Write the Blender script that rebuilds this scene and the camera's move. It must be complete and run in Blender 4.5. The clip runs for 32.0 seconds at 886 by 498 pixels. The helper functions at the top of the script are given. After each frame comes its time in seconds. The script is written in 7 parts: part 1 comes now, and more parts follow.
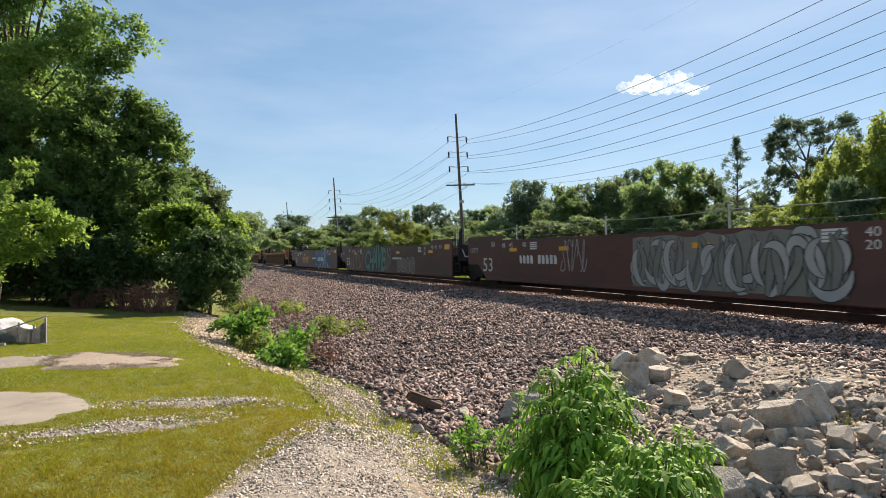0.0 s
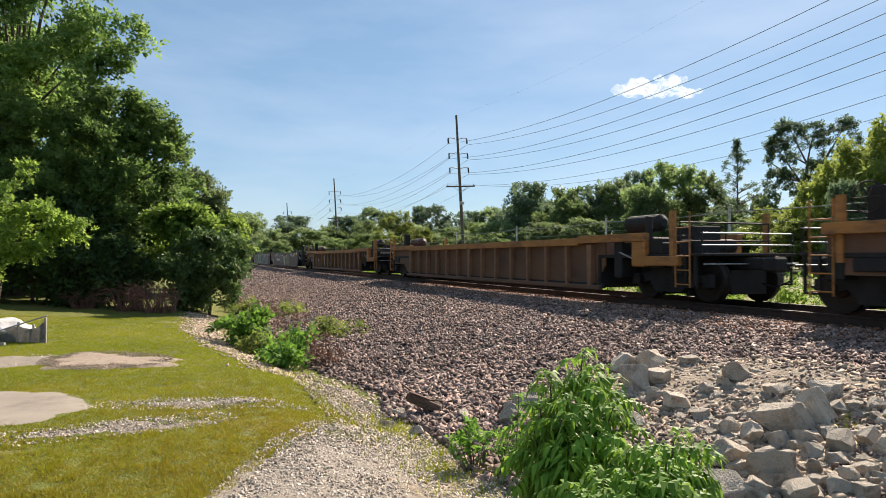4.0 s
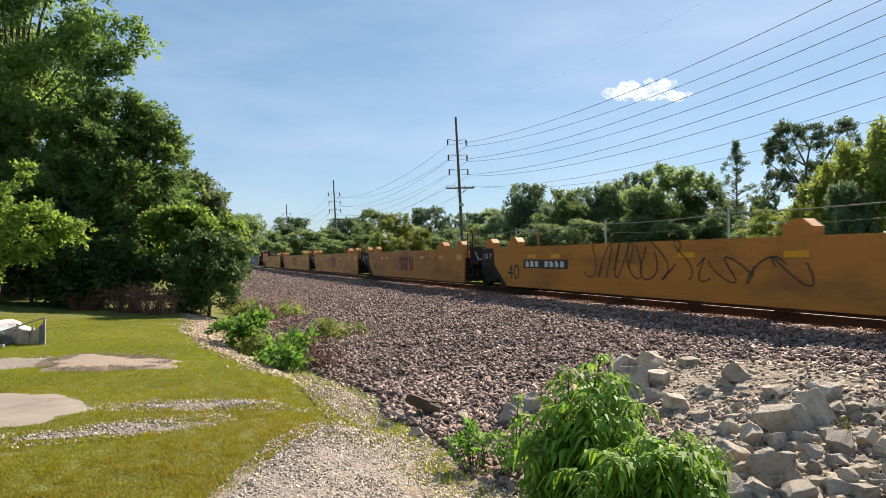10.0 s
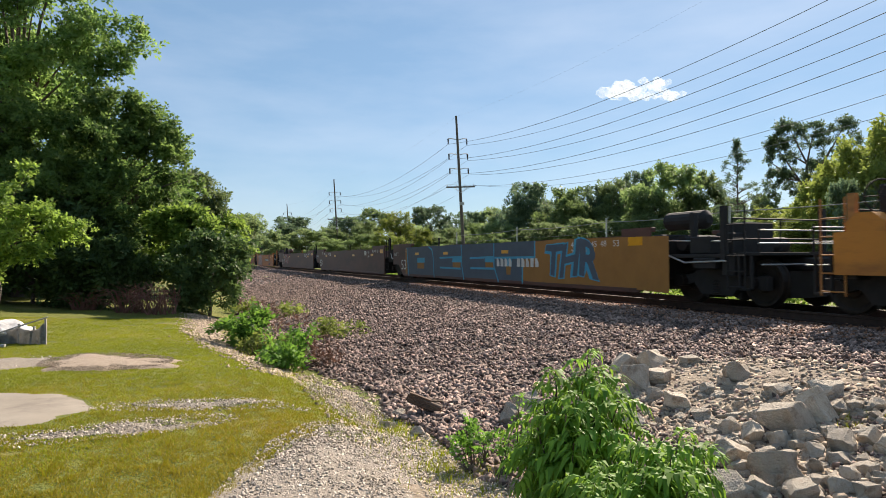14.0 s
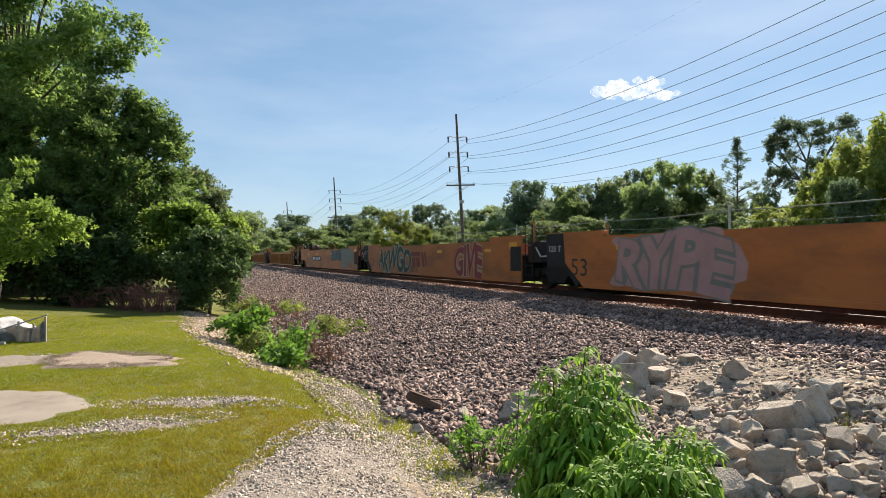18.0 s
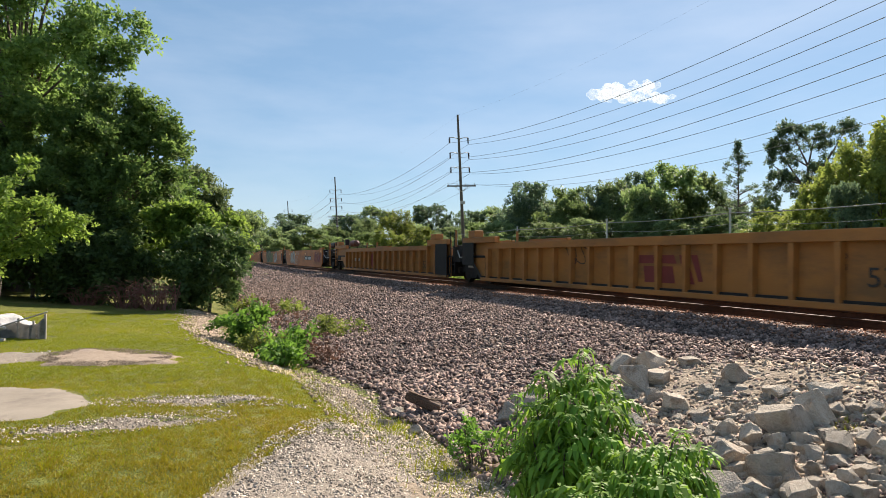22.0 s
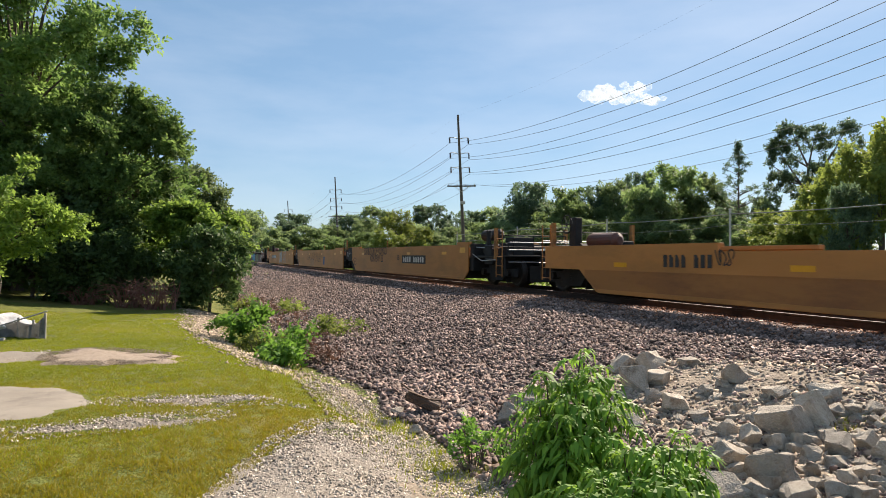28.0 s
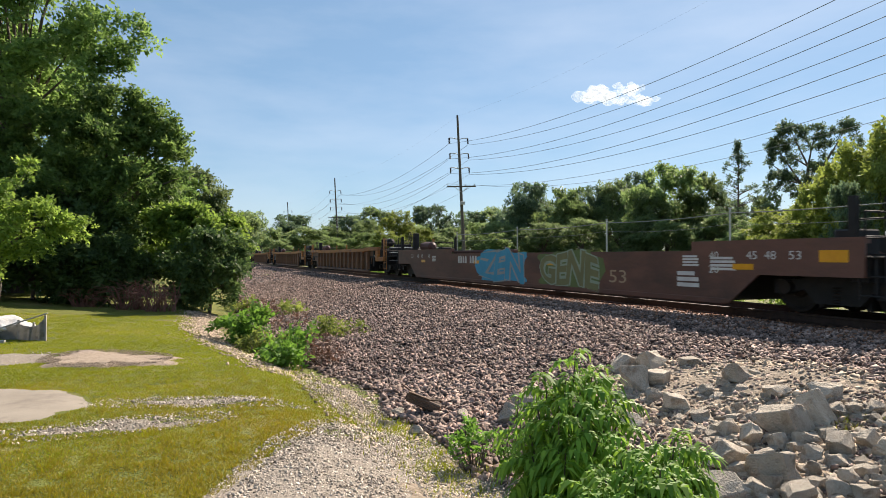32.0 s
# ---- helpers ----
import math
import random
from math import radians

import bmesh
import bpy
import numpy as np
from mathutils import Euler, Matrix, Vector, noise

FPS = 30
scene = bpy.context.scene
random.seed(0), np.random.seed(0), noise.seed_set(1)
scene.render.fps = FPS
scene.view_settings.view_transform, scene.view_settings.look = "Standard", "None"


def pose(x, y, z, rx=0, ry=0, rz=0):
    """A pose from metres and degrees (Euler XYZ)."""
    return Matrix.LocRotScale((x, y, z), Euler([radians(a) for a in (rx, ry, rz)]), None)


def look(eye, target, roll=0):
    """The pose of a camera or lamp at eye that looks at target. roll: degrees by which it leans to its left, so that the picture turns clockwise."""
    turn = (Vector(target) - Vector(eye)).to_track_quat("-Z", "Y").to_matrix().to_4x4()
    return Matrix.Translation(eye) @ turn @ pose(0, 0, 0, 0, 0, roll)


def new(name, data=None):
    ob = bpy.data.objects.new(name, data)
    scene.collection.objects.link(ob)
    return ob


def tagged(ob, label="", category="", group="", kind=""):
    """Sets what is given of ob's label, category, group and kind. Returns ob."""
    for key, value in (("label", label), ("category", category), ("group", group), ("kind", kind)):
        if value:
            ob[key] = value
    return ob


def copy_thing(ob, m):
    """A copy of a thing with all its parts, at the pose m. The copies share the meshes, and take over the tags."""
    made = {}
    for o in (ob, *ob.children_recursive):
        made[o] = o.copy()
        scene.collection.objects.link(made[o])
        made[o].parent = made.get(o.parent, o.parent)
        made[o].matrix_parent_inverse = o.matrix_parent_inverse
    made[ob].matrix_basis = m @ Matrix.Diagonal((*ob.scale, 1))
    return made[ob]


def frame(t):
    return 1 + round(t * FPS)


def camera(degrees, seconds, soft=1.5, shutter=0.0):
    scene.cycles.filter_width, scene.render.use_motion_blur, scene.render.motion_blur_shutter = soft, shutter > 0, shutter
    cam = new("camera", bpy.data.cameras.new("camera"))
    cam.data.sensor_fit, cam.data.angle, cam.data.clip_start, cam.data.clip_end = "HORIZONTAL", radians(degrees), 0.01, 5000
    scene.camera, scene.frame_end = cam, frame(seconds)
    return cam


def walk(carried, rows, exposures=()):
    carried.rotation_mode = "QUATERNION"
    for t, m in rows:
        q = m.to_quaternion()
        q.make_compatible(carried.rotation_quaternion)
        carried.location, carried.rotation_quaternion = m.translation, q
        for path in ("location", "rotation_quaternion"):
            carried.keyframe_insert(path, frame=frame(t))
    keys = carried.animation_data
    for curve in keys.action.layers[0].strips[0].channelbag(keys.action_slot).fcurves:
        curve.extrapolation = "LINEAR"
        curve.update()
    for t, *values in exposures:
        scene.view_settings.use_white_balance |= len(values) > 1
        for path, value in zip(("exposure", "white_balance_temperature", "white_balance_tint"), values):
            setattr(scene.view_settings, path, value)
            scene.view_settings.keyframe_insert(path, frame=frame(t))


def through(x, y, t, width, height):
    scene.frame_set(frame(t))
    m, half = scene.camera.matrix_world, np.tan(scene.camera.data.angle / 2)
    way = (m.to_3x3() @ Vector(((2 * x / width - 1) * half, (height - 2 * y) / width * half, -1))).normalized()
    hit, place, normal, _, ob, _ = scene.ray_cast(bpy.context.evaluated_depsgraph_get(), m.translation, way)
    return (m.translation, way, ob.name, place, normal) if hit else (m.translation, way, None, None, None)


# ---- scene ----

EYE = (0.0, 0.0, 1.6)
HEADING, TILT = 22.4, 0.76
LENS = 69.5


def aim(yaw, pitch, roll):
    """A pose at the eye: degrees to the right of and above the usual aim, and lean."""
    a, b = radians(HEADING + yaw), radians(TILT + pitch)
    ahead = Vector((math.sin(a) * math.cos(b), math.cos(a) * math.cos(b), math.sin(b)))
    return look(EYE, Vector(EYE) + 50 * ahead, roll)


cam = camera(LENS, 32.0, soft=0.8, shutter=0.08)
walk(cam, [
    (0, aim(0.001, -0.110, -0.351)), (0.5, aim(-0.004, -0.083, -0.285)), (1, aim(0.054, -0.204, -0.367)),
    (1.5, aim(-0.013, -0.001, -0.242)), (2, aim(0.038, -0.207, -0.249)), (2.5, aim(0.020, -0.180, -0.330)),
    (3, aim(0.001, -0.094, -0.339)), (3.5, aim(0.005, 0.004, -0.160)), (5.5, aim(-0.006, -0.027, -0.115)),
    (6, aim(-0.008, -0.013, -0.295)), (6.5, aim(-0.016, 0.072, -0.078)), (7, aim(-0.038, 0.208, -0.031)),
    (7.5, aim(-0.049, 0.330, -0.042)), (8, aim(-0.067, 0.543, -0.004)), (8.5, aim(-0.044, 0.498, -0.146)),
    (9, aim(-0.052, 0.628, -0.057)), (9.5, aim(-0.039, 0.595, -0.110)), (10, aim(0.050, 0.148, -0.145)),
    (10.5, aim(0.023, -0.313, -0.104)), (11, aim(-0.030, 0.266, -0.122)), (11.5, aim(-0.007, 0.357, 0.181)),
    (12, aim(-0.015, 0.284, 0.278)), (12.5, aim(0.013, -0.118, -0.197)), (13, aim(-0.010, -0.047, -0.170)),
    (13.5, aim(-0.019, 0.098, -0.172)), (14, aim(-0.016, 0.057, -0.279)), (14.5, aim(0.008, -0.028, -0.243)),
    (16.5, aim(0.014, -0.019, -0.087)), (17, aim(0.008, -0.154, -0.273)), (17.5, aim(0.001, -0.209, -0.299)),
    (18, aim(0.001, -0.105, -0.190)), (18.5, aim(-0.012, -0.039, -0.022)), (19, aim(0.014, -0.099, -0.096)),
    (19.5, aim(0.009, -0.173, -0.081)), (20, aim(0.001, -0.236, 0.061)), (20.5, aim(0.053, -0.491, -0.361)),
    (21, aim(0.013, -0.325, -0.011)), (21.5, aim(0.016, -0.373, -0.088)), (22, aim(-0.034, -0.049, 0.301)),
    (22.5, aim(-0.063, 0.323, 0.458)), (23, aim(-0.030, 0.293, 0.398)), (23.5, aim(-0.044, 0.257, 0.338)),
    (24, aim(-0.065, 0.359, 0.394)), (24.5, aim(-0.048, 0.306, 0.422)), (25, aim(-0.032, 0.110, 0.309)),
    (25.5, aim(-0.033, 0.059, 0.342)), (27.5, aim(-0.021, -0.108, 0.407)), (28, aim(-0.033, -0.041, 0.417)),
    (28.5, aim(-0.019, -0.141, 0.390)), (29, aim(-0.018, -0.107, 0.460)), (29.5, aim(-0.007, -0.183, 0.308)),
    (30, aim(-0.025, -0.021, 0.255)), (30.5, aim(-0.013, 0.030, 0.257)), (31, aim(-0.029, 0.164, 0.254)),
    (31.5, aim(-0.018, -0.050, 0.225)), (32, aim(-0.034, 0.002, 0.175)),
])

# ---- light ----
SUN_EL, SUN_AZ = 37.0, 55.0      # azimuth in degrees clockwise from +y
world = bpy.data.worlds.new("sky")
scene.world = world
world.use_nodes = True
wn, wl = world.node_tree.nodes, world.node_tree.links
wn.clear()
w_out = wn.new("ShaderNodeOutputWorld")
w_bg = wn.new("ShaderNodeBackground")
w_sky = wn.new("ShaderNodeTexSky")
w_sky.sky_type = "NISHITA"
w_sky.sun_disc = False
w_sky.sun_elevation, w_sky.sun_rotation = radians(SUN_EL), radians(SUN_AZ)
w_sky.air_density, w_sky.dust_density, w_sky.ozone_density = 1.0, 0.2, 2.4
w_co = wn.new("ShaderNodeTexCoord")
w_map = wn.new("ShaderNodeMapping")
w_map.inputs["Scale"].default_value = (1.2, 1.2, 4.5)
w_map.inputs["Rotation"].default_value = (0.0, radians(6), radians(20))
w_noise = wn.new("ShaderNodeTexNoise")
w_noise.inputs["Scale"].default_value, w_noise.inputs["Detail"].default_value = 2.1, 7.0
w_noise.inputs["Roughness"].default_value = 0.55
w_ramp = wn.new("ShaderNodeValToRGB")
w_ramp.color_ramp.elements[0].position, w_ramp.color_ramp.elements[1].position = 0.38, 0.8
w_ramp.color_ramp.elements[0].color = (0, 0, 0, 1)
w_ramp.color_ramp.elements[1].color = (0.3, 0.3, 0.3, 1)
w_mix = wn.new("ShaderNodeMix")
w_mix.data_type = "RGBA"
w_mix.inputs["B"].default_value = (8.9, 9.3, 10.3, 1)
wl.new(w_co.outputs["Generated"], w_map.inputs["Vector"])
wl.new(w_map.outputs["Vector"], w_noise.inputs["Vector"])
wl.new(w_noise.outputs["Fac"], w_ramp.inputs["Fac"])
wl.new(w_ramp.outputs["Color"], w_mix.inputs["Factor"])
w_hue = wn.new("ShaderNodeHueSaturation")
w_hue.inputs["Saturation"].default_value, w_hue.inputs["Value"].default_value = 1.08, 0.97
wl.new(w_sky.outputs["Color"], w_hue.inputs["Color"])
# thin summer haze over the whole sky
w_haze = wn.new("ShaderNodeMix")
w_haze.data_type = "RGBA"
w_haze.inputs["Factor"].default_value = 0.48
w_haze.inputs["B"].default_value = (3.2, 5.0, 7.1, 1)
wl.new(w_hue.outputs["Color"], w_haze.inputs["A"])
wl.new(w_haze.outputs["Result"], w_mix.inputs["A"])
wl.new(w_mix.outputs["Result"], w_bg.inputs["Color"])
w_bg.inputs["Strength"].default_value = 0.052
wl.new(w_bg.outputs["Background"], w_out.inputs["Surface"])

sun_data = bpy.data.lights.new("sun", "SUN")
sun_data.energy, sun_data.angle, sun_data.color = 5.0, radians(0.53), (1.0, 0.86, 0.71)
sun = new("sun", sun_data)
se, sa = radians(SUN_EL), radians(SUN_AZ)
SUN_DIR = Vector((math.sin(sa) * math.cos(se), math.cos(sa) * math.cos(se), math.sin(se)))
sun.matrix_world = look(SUN_DIR * 60, (0, 0, 0))
scene.view_settings.exposure = 1.13

# ---- materials ----
def nodes_of(name):
    m = bpy.data.materials.new(name)
    m.use_nodes = True
    return m, m.node_tree.nodes, m.node_tree.links, m.node_tree.nodes["Principled BSDF"]


def surface(name, dark, light, scale=6.0, rough=0.7, metal=0.0, bump=0.15, fine=60.0, stretch=(1, 1, 1), stain=None,
            stain_scale=0.8, stain_edge=(0.5, 0.62), per_object=0.0, per_island=0.0, use_object=True, bump_distance=0.02):
    """A worn surface: two tones by noise, a stain of its own shape, fine relief."""
    m, n, l, b = nodes_of(name)
    co, mp = n.new("ShaderNodeTexCoord"), n.new("ShaderNodeMapping")
    mp.inputs["Scale"].default_value = stretch
    l.new(co.outputs["Object"], mp.inputs["Vector"])
    n1 = n.new("ShaderNodeTexNoise")
    n1.inputs["Scale"].default_value, n1.inputs["Detail"].default_value, n1.inputs["Roughness"].default_value = scale, 6, 0.65
    l.new(mp.outputs["Vector"], n1.inputs["Vector"])
    r1 = n.new("ShaderNodeValToRGB")
    r1.color_ramp.elements[0].position, r1.color_ramp.elements[1].position = 0.3, 0.7
    r1.color_ramp.elements[0].color, r1.color_ramp.elements[1].color = (*dark, 1), (*light, 1)
    l.new(n1.outputs["Fac"], r1.inputs["Fac"])
    col = r1.outputs["Color"]
    if stain:
        n2 = n.new("ShaderNodeTexNoise")
        n2.inputs["Scale"].default_value, n2.inputs["Detail"].default_value = stain_scale, 8
        n2.inputs["Roughness"].default_value = 0.7
        l.new(mp.outputs["Vector"], n2.inputs["Vector"])
        r2 = n.new("ShaderNodeValToRGB")
        r2.color_ramp.elements[0].position, r2.color_ramp.elements[1].position = stain_edge
        l.new(n2.outputs["Fac"], r2.inputs["Fac"])
        mx = n.new("ShaderNodeMix")
        mx.data_type = "RGBA"
        l.new(r2.outputs["Color"], mx.inputs["Factor"])
        l.new(col, mx.inputs["A"])
        mx.inputs["B"].default_value = (*stain, 1)
        col = mx.outputs["Result"]
    if per_object or per_island:
        if per_object:
            src = n.new("ShaderNodeObjectInfo").outputs["Random"]
        else:
            src = n.new("ShaderNodeNewGeometry").outputs["Random Per Island"]
        amount = per_object or per_island
        mr = n.new("ShaderNodeMapRange")
        mr.inputs["To Min"].default_value, mr.inputs["To Max"].default_value = 1 - amount, 1 + amount
        l.new(src, mr.inputs["Value"])
        hs = n.new("ShaderNodeHueSaturation")
        l.new(mr.outputs["Result"], hs.inputs["Value"])
        l.new(col, hs.inputs["Color"])
        col = hs.outputs["Color"]
    l.new(col, b.inputs["Base Color"])
    b.inputs["Roughness"].default_value, b.inputs["Metallic"].default_value = rough, metal
    if bump:
        n3 = n.new("ShaderNodeTexNoise")
        n3.inputs["Scale"].default_value, n3.inputs["Detail"].default_value = fine, 4
        l.new(co.outputs["Object"], n3.inputs["Vector"])
        bp = n.new("ShaderNodeBump")
        bp.inputs["Strength"].default_value, bp.inputs["Distance"].default_value = bump, bump_distance
        l.new(n3.outputs["Fac"], bp.inputs["Height"])
        l.new(bp.outputs["Normal"], b.inputs["Normal"])
    return m


def leaf_material(name, dark, light, through=0.45):
    """Leaves: tones by leaf, gloss above, light passing through."""
    m, n, l, b = nodes_of(name)
    out = n["Material Output"]
    geo = n.new("ShaderNodeNewGeometry")
    co = n.new("ShaderNodeTexCoord")
    ns = n.new("ShaderNodeTexNoise")
    ns.inputs["Scale"].default_value, ns.inputs["Detail"].default_value = 0.45, 3
    l.new(co.outputs["Object"], ns.inputs["Vector"])
    add = n.new("ShaderNodeMath")
    add.operation = "MULTIPLY_ADD"
    l.new(geo.outputs["Random Per Island"], add.inputs[0])
    add.inputs[1].default_value = 0.55
    l.new(ns.outputs["Fac"], add.inputs[2])
    r = n.new("ShaderNodeValToRGB")
    r.color_ramp.elements[0].position, r.color_ramp.elements[1].position = 0.35, 1.0
    r.color_ramp.elements[0].color, r.color_ramp.elements[1].color = (*dark, 1), (*light, 1)
    l.new(add.outputs["Value"], r.inputs["Fac"])
    hs = n.new("ShaderNodeHueSaturation")
    oi = n.new("ShaderNodeObjectInfo")
    mr = n.new("ShaderNodeMapRange")
    mr.inputs["To Min"].default_value, mr.inputs["To Max"].default_value = 0.8, 1.25
    l.new(oi.outputs["Random"], mr.inputs["Value"])
    l.new(mr.outputs["Result"], hs.inputs["Value"])
    l.new(r.outputs["Color"], hs.inputs["Color"])
    l.new(hs.outputs["Color"], b.inputs["Base Color"])
    b.inputs["Roughness"].default_value = 0.55
    b.inputs["Specular IOR Level"].default_value = 0.25
    tr = n.new("ShaderNodeBsdfTranslucent")
    hs2 = n.new("ShaderNodeHueSaturation")
    hs2.inputs["Hue"].default_value, hs2.inputs["Value"].default_value = 0.492, 1.5
    l.new(hs.outputs["Color"], hs2.inputs["Color"])
    l.new(hs2.outputs["Color"], tr.inputs["Color"])
    mx = n.new("ShaderNodeMixShader")
    mx.inputs["Fac"].default_value = through
    l.new(b.outputs["BSDF"], mx.inputs[1])
    l.new(tr.outputs["BSDF"], mx.inputs[2])
    l.new(mx.outputs["Shader"], out.inputs["Surface"])
    return m


M_LEAF = leaf_material("leaf_dark", (0.05, 0.108, 0.028), (0.175, 0.27, 0.07), 0.52)
# shade under the trees is put into this darker leaf colour
M_LEAF_SHADE = leaf_material("leaf_shade", (0.03, 0.065, 0.022), (0.085, 0.135, 0.042), 0.4)
M_LEAF_MID = leaf_material("leaf_mid", (0.095, 0.17, 0.03), (0.215, 0.315, 0.058), 0.55)
M_LEAF_GREY = leaf_material("leaf_grey_green", (0.055, 0.085, 0.032), (0.13, 0.175, 0.065), 0.4)
# haze of distance is put into this paler, duller leaf colour
M_LEAF_FAR_HAZE = leaf_material("leaf_far_haze", (0.075, 0.12, 0.052), (0.16, 0.215, 0.085), 0.6)
M_LEAF_PALE = leaf_material("leaf_pale", (0.085, 0.14, 0.05), (0.165, 0.235, 0.08), 0.55)
# dark far leaves, with the haze's blue mixed into their colour
M_LEAF_BLUE_HAZE = leaf_material("leaf_blue_haze", (0.045, 0.078, 0.048), (0.11, 0.16, 0.085), 0.5)
M_LEAF_YELLOW = leaf_material("leaf_yellow", (0.09, 0.13, 0.03), (0.195, 0.24, 0.05), 0.5)
M_LEAF_BRIGHT = leaf_material("leaf_bright", (0.06, 0.14, 0.018), (0.14, 0.27, 0.04), 0.5)
M_LEAF_DEAD = leaf_material("leaf_dead", (0.07, 0.04, 0.03), (0.16, 0.09, 0.06), 0.2)
M_BARK = surface("bark", (0.06, 0.045, 0.035), (0.14, 0.11, 0.085), 5, 0.9, bump=0.6, fine=14, stretch=(3, 3, 0.5))
M_LAWN = surface("lawn", (0.08, 0.1, 0.004), (0.145, 0.15, 0.007), 2.2, 0.9, bump=0.9, fine=45, stain=(0.21, 0.165, 0.05),
                 stain_scale=0.45, stain_edge=(0.52, 0.68), bump_distance=0.05)
M_BLADE = leaf_material("grass_blade", (0.115, 0.115, 0.006), (0.26, 0.21, 0.014), 0.4)
M_BLADE_GREEN = leaf_material("grass_blade_green", (0.115, 0.15, 0.006), (0.235, 0.265, 0.012), 0.45)
# bed colour darkened to paint in the shade between the loose stones
M_BALLAST = surface("ballast_bed", (0.022, 0.016, 0.014), (0.1, 0.078, 0.066), 14, 0.9, bump=1.0, fine=16, stain=(0.2, 0.12, 0.085),
                    stain_scale=0.5, stain_edge=(0.5, 0.7), bump_distance=0.08)
M_STONE = surface("ballast_stone", (0.075, 0.047, 0.037), (0.345, 0.245, 0.202), 3.5, 0.85, bump=0.3, fine=40, per_island=0.78)
M_LIME = surface("limestone", (0.31, 0.26, 0.2), (0.5, 0.435, 0.355), 3, 0.9, bump=0.9, fine=18, stain=(0.22, 0.165, 0.115),
                 stain_scale=1.6, stain_edge=(0.5, 0.66), per_object=0.25)
M_LIME_SMALL = surface("limestone_chips", (0.21, 0.155, 0.105), (0.45, 0.36, 0.265), 6, 0.9, bump=0.3, fine=40, per_island=0.5)
M_PALECHIP = surface("pale_gravel_chips", (0.3, 0.255, 0.205), (0.5, 0.44, 0.37), 6, 0.9, bump=0.3, fine=40, per_island=0.5)
# base kept darker than its chips, painting the dark gaps between them
M_GRAVEL = surface("gravel", (0.17, 0.14, 0.11), (0.32, 0.275, 0.225), 22, 0.95, bump=1.0, fine=42, bump_distance=0.03)
M_SOIL = surface("soil", (0.16, 0.122, 0.085), (0.3, 0.24, 0.175), 5, 0.95, bump=1.0, fine=26, bump_distance=0.03)
M_MULCH = surface("bark_mulch", (0.2, 0.15, 0.11), (0.34, 0.27, 0.205), 18, 0.95, bump=1.0, fine=40, bump_distance=0.03, per_island=0.25)
M_TWIG = surface("red_twig", (0.12, 0.05, 0.035), (0.22, 0.1, 0.07), 6, 0.85, bump=0.3, fine=30)
M_CONCRETE = surface("concrete", (0.2, 0.17, 0.135), (0.29, 0.25, 0.2), 1.5, 0.85, bump=0.3, fine=70, stain=(0.15, 0.125, 0.1),
                     stain_scale=1.2, stain_edge=(0.52, 0.7))
M_RAIL = surface("rail_rust", (0.03, 0.018, 0.014), (0.07, 0.04, 0.028), 8, 0.75, 0.3, 0.2, 50)
M_RAILTOP = surface("rail_head", (0.06, 0.05, 0.043), (0.15, 0.13, 0.115), 12, 0.8, 0.2, 0.05, 80)
M_TIE = surface("tie_wood", (0.075, 0.045, 0.03), (0.17, 0.11, 0.075), 3, 0.9, bump=0.6, fine=30, stretch=(0.6, 4, 4), per_object=0.25)
M_BROWN = surface("paint_brown", (0.08, 0.031, 0.023), (0.112, 0.046, 0.034), 1.2, 0.62, 0.0, 0.06, 25, (1, 0.45, 1.6), (0.06, 0.028, 0.022), 0.9, (0.47, 0.66))
M_TTX = surface("paint_yellow", (0.41, 0.155, 0.016), (0.51, 0.2, 0.022), 1.0, 0.6, 0.0, 0.06, 25, (1, 0.45, 1.6), (0.27, 0.105, 0.018), 0.9, (0.47, 0.66))
M_TTX_RED = surface("paint_orange", (0.37, 0.108, 0.02), (0.45, 0.14, 0.026), 1.0, 0.6, 0.0, 0.06, 25, (1, 0.45, 1.6), (0.24, 0.08, 0.02), 0.9, (0.47, 0.66))
M_OCHRE = surface("paint_ochre", (0.4, 0.165, 0.036), (0.48, 0.2, 0.047), 1.0, 0.6, 0.0, 0.06, 25, (1, 0.45, 1.6), (0.33, 0.145, 0.035), 0.9, (0.47, 0.66))
M_OCHRE_LOW = surface("paint_ochre_grimy", (0.3, 0.12, 0.03), (0.38, 0.155, 0.038), 1.0, 0.65, 0.0, 0.06, 25, (1, 0.45, 1.6), (0.22, 0.085, 0.026), 0.9, (0.47, 0.66))
M_RUSTWALL = surface("paint_rusted", (0.11, 0.055, 0.03), (0.19, 0.095, 0.05), 1.4, 0.75, 0.0, 0.12, 30, (1, 0.7, 2), (0.06, 0.033, 0.024), 0.7, (0.45, 0.7))
M_RUSTTOP = surface("paint_faded_orange", (0.28, 0.12, 0.03), (0.4, 0.175, 0.042), 2.5, 0.7, 0.0, 0.1, 30, (1, 0.6, 2), (0.12, 0.055, 0.03), 1.2, (0.5, 0.66))
M_RIBRUST = surface("rib_rusted", (0.17, 0.085, 0.045), (0.28, 0.15, 0.08), 2.0, 0.75, 0.0, 0.1, 30, (1, 1, 2), (0.1, 0.05, 0.03), 1.0, (0.5, 0.7))
M_RIBWALL = surface("paint_dull_yellow", (0.31, 0.125, 0.026), (0.39, 0.16, 0.035), 1.2, 0.65, 0.0, 0.08, 30, (1, 0.45, 1.6), (0.2, 0.095, 0.03), 0.9, (0.47, 0.66))
M_FECBROWN = surface("paint_dark_brown", (0.11, 0.048, 0.033), (0.16, 0.072, 0.048), 1.2, 0.62, 0.0, 0.06, 25, (1, 0.6, 2), (0.05, 0.03, 0.023), 0.7, (0.45, 0.75))
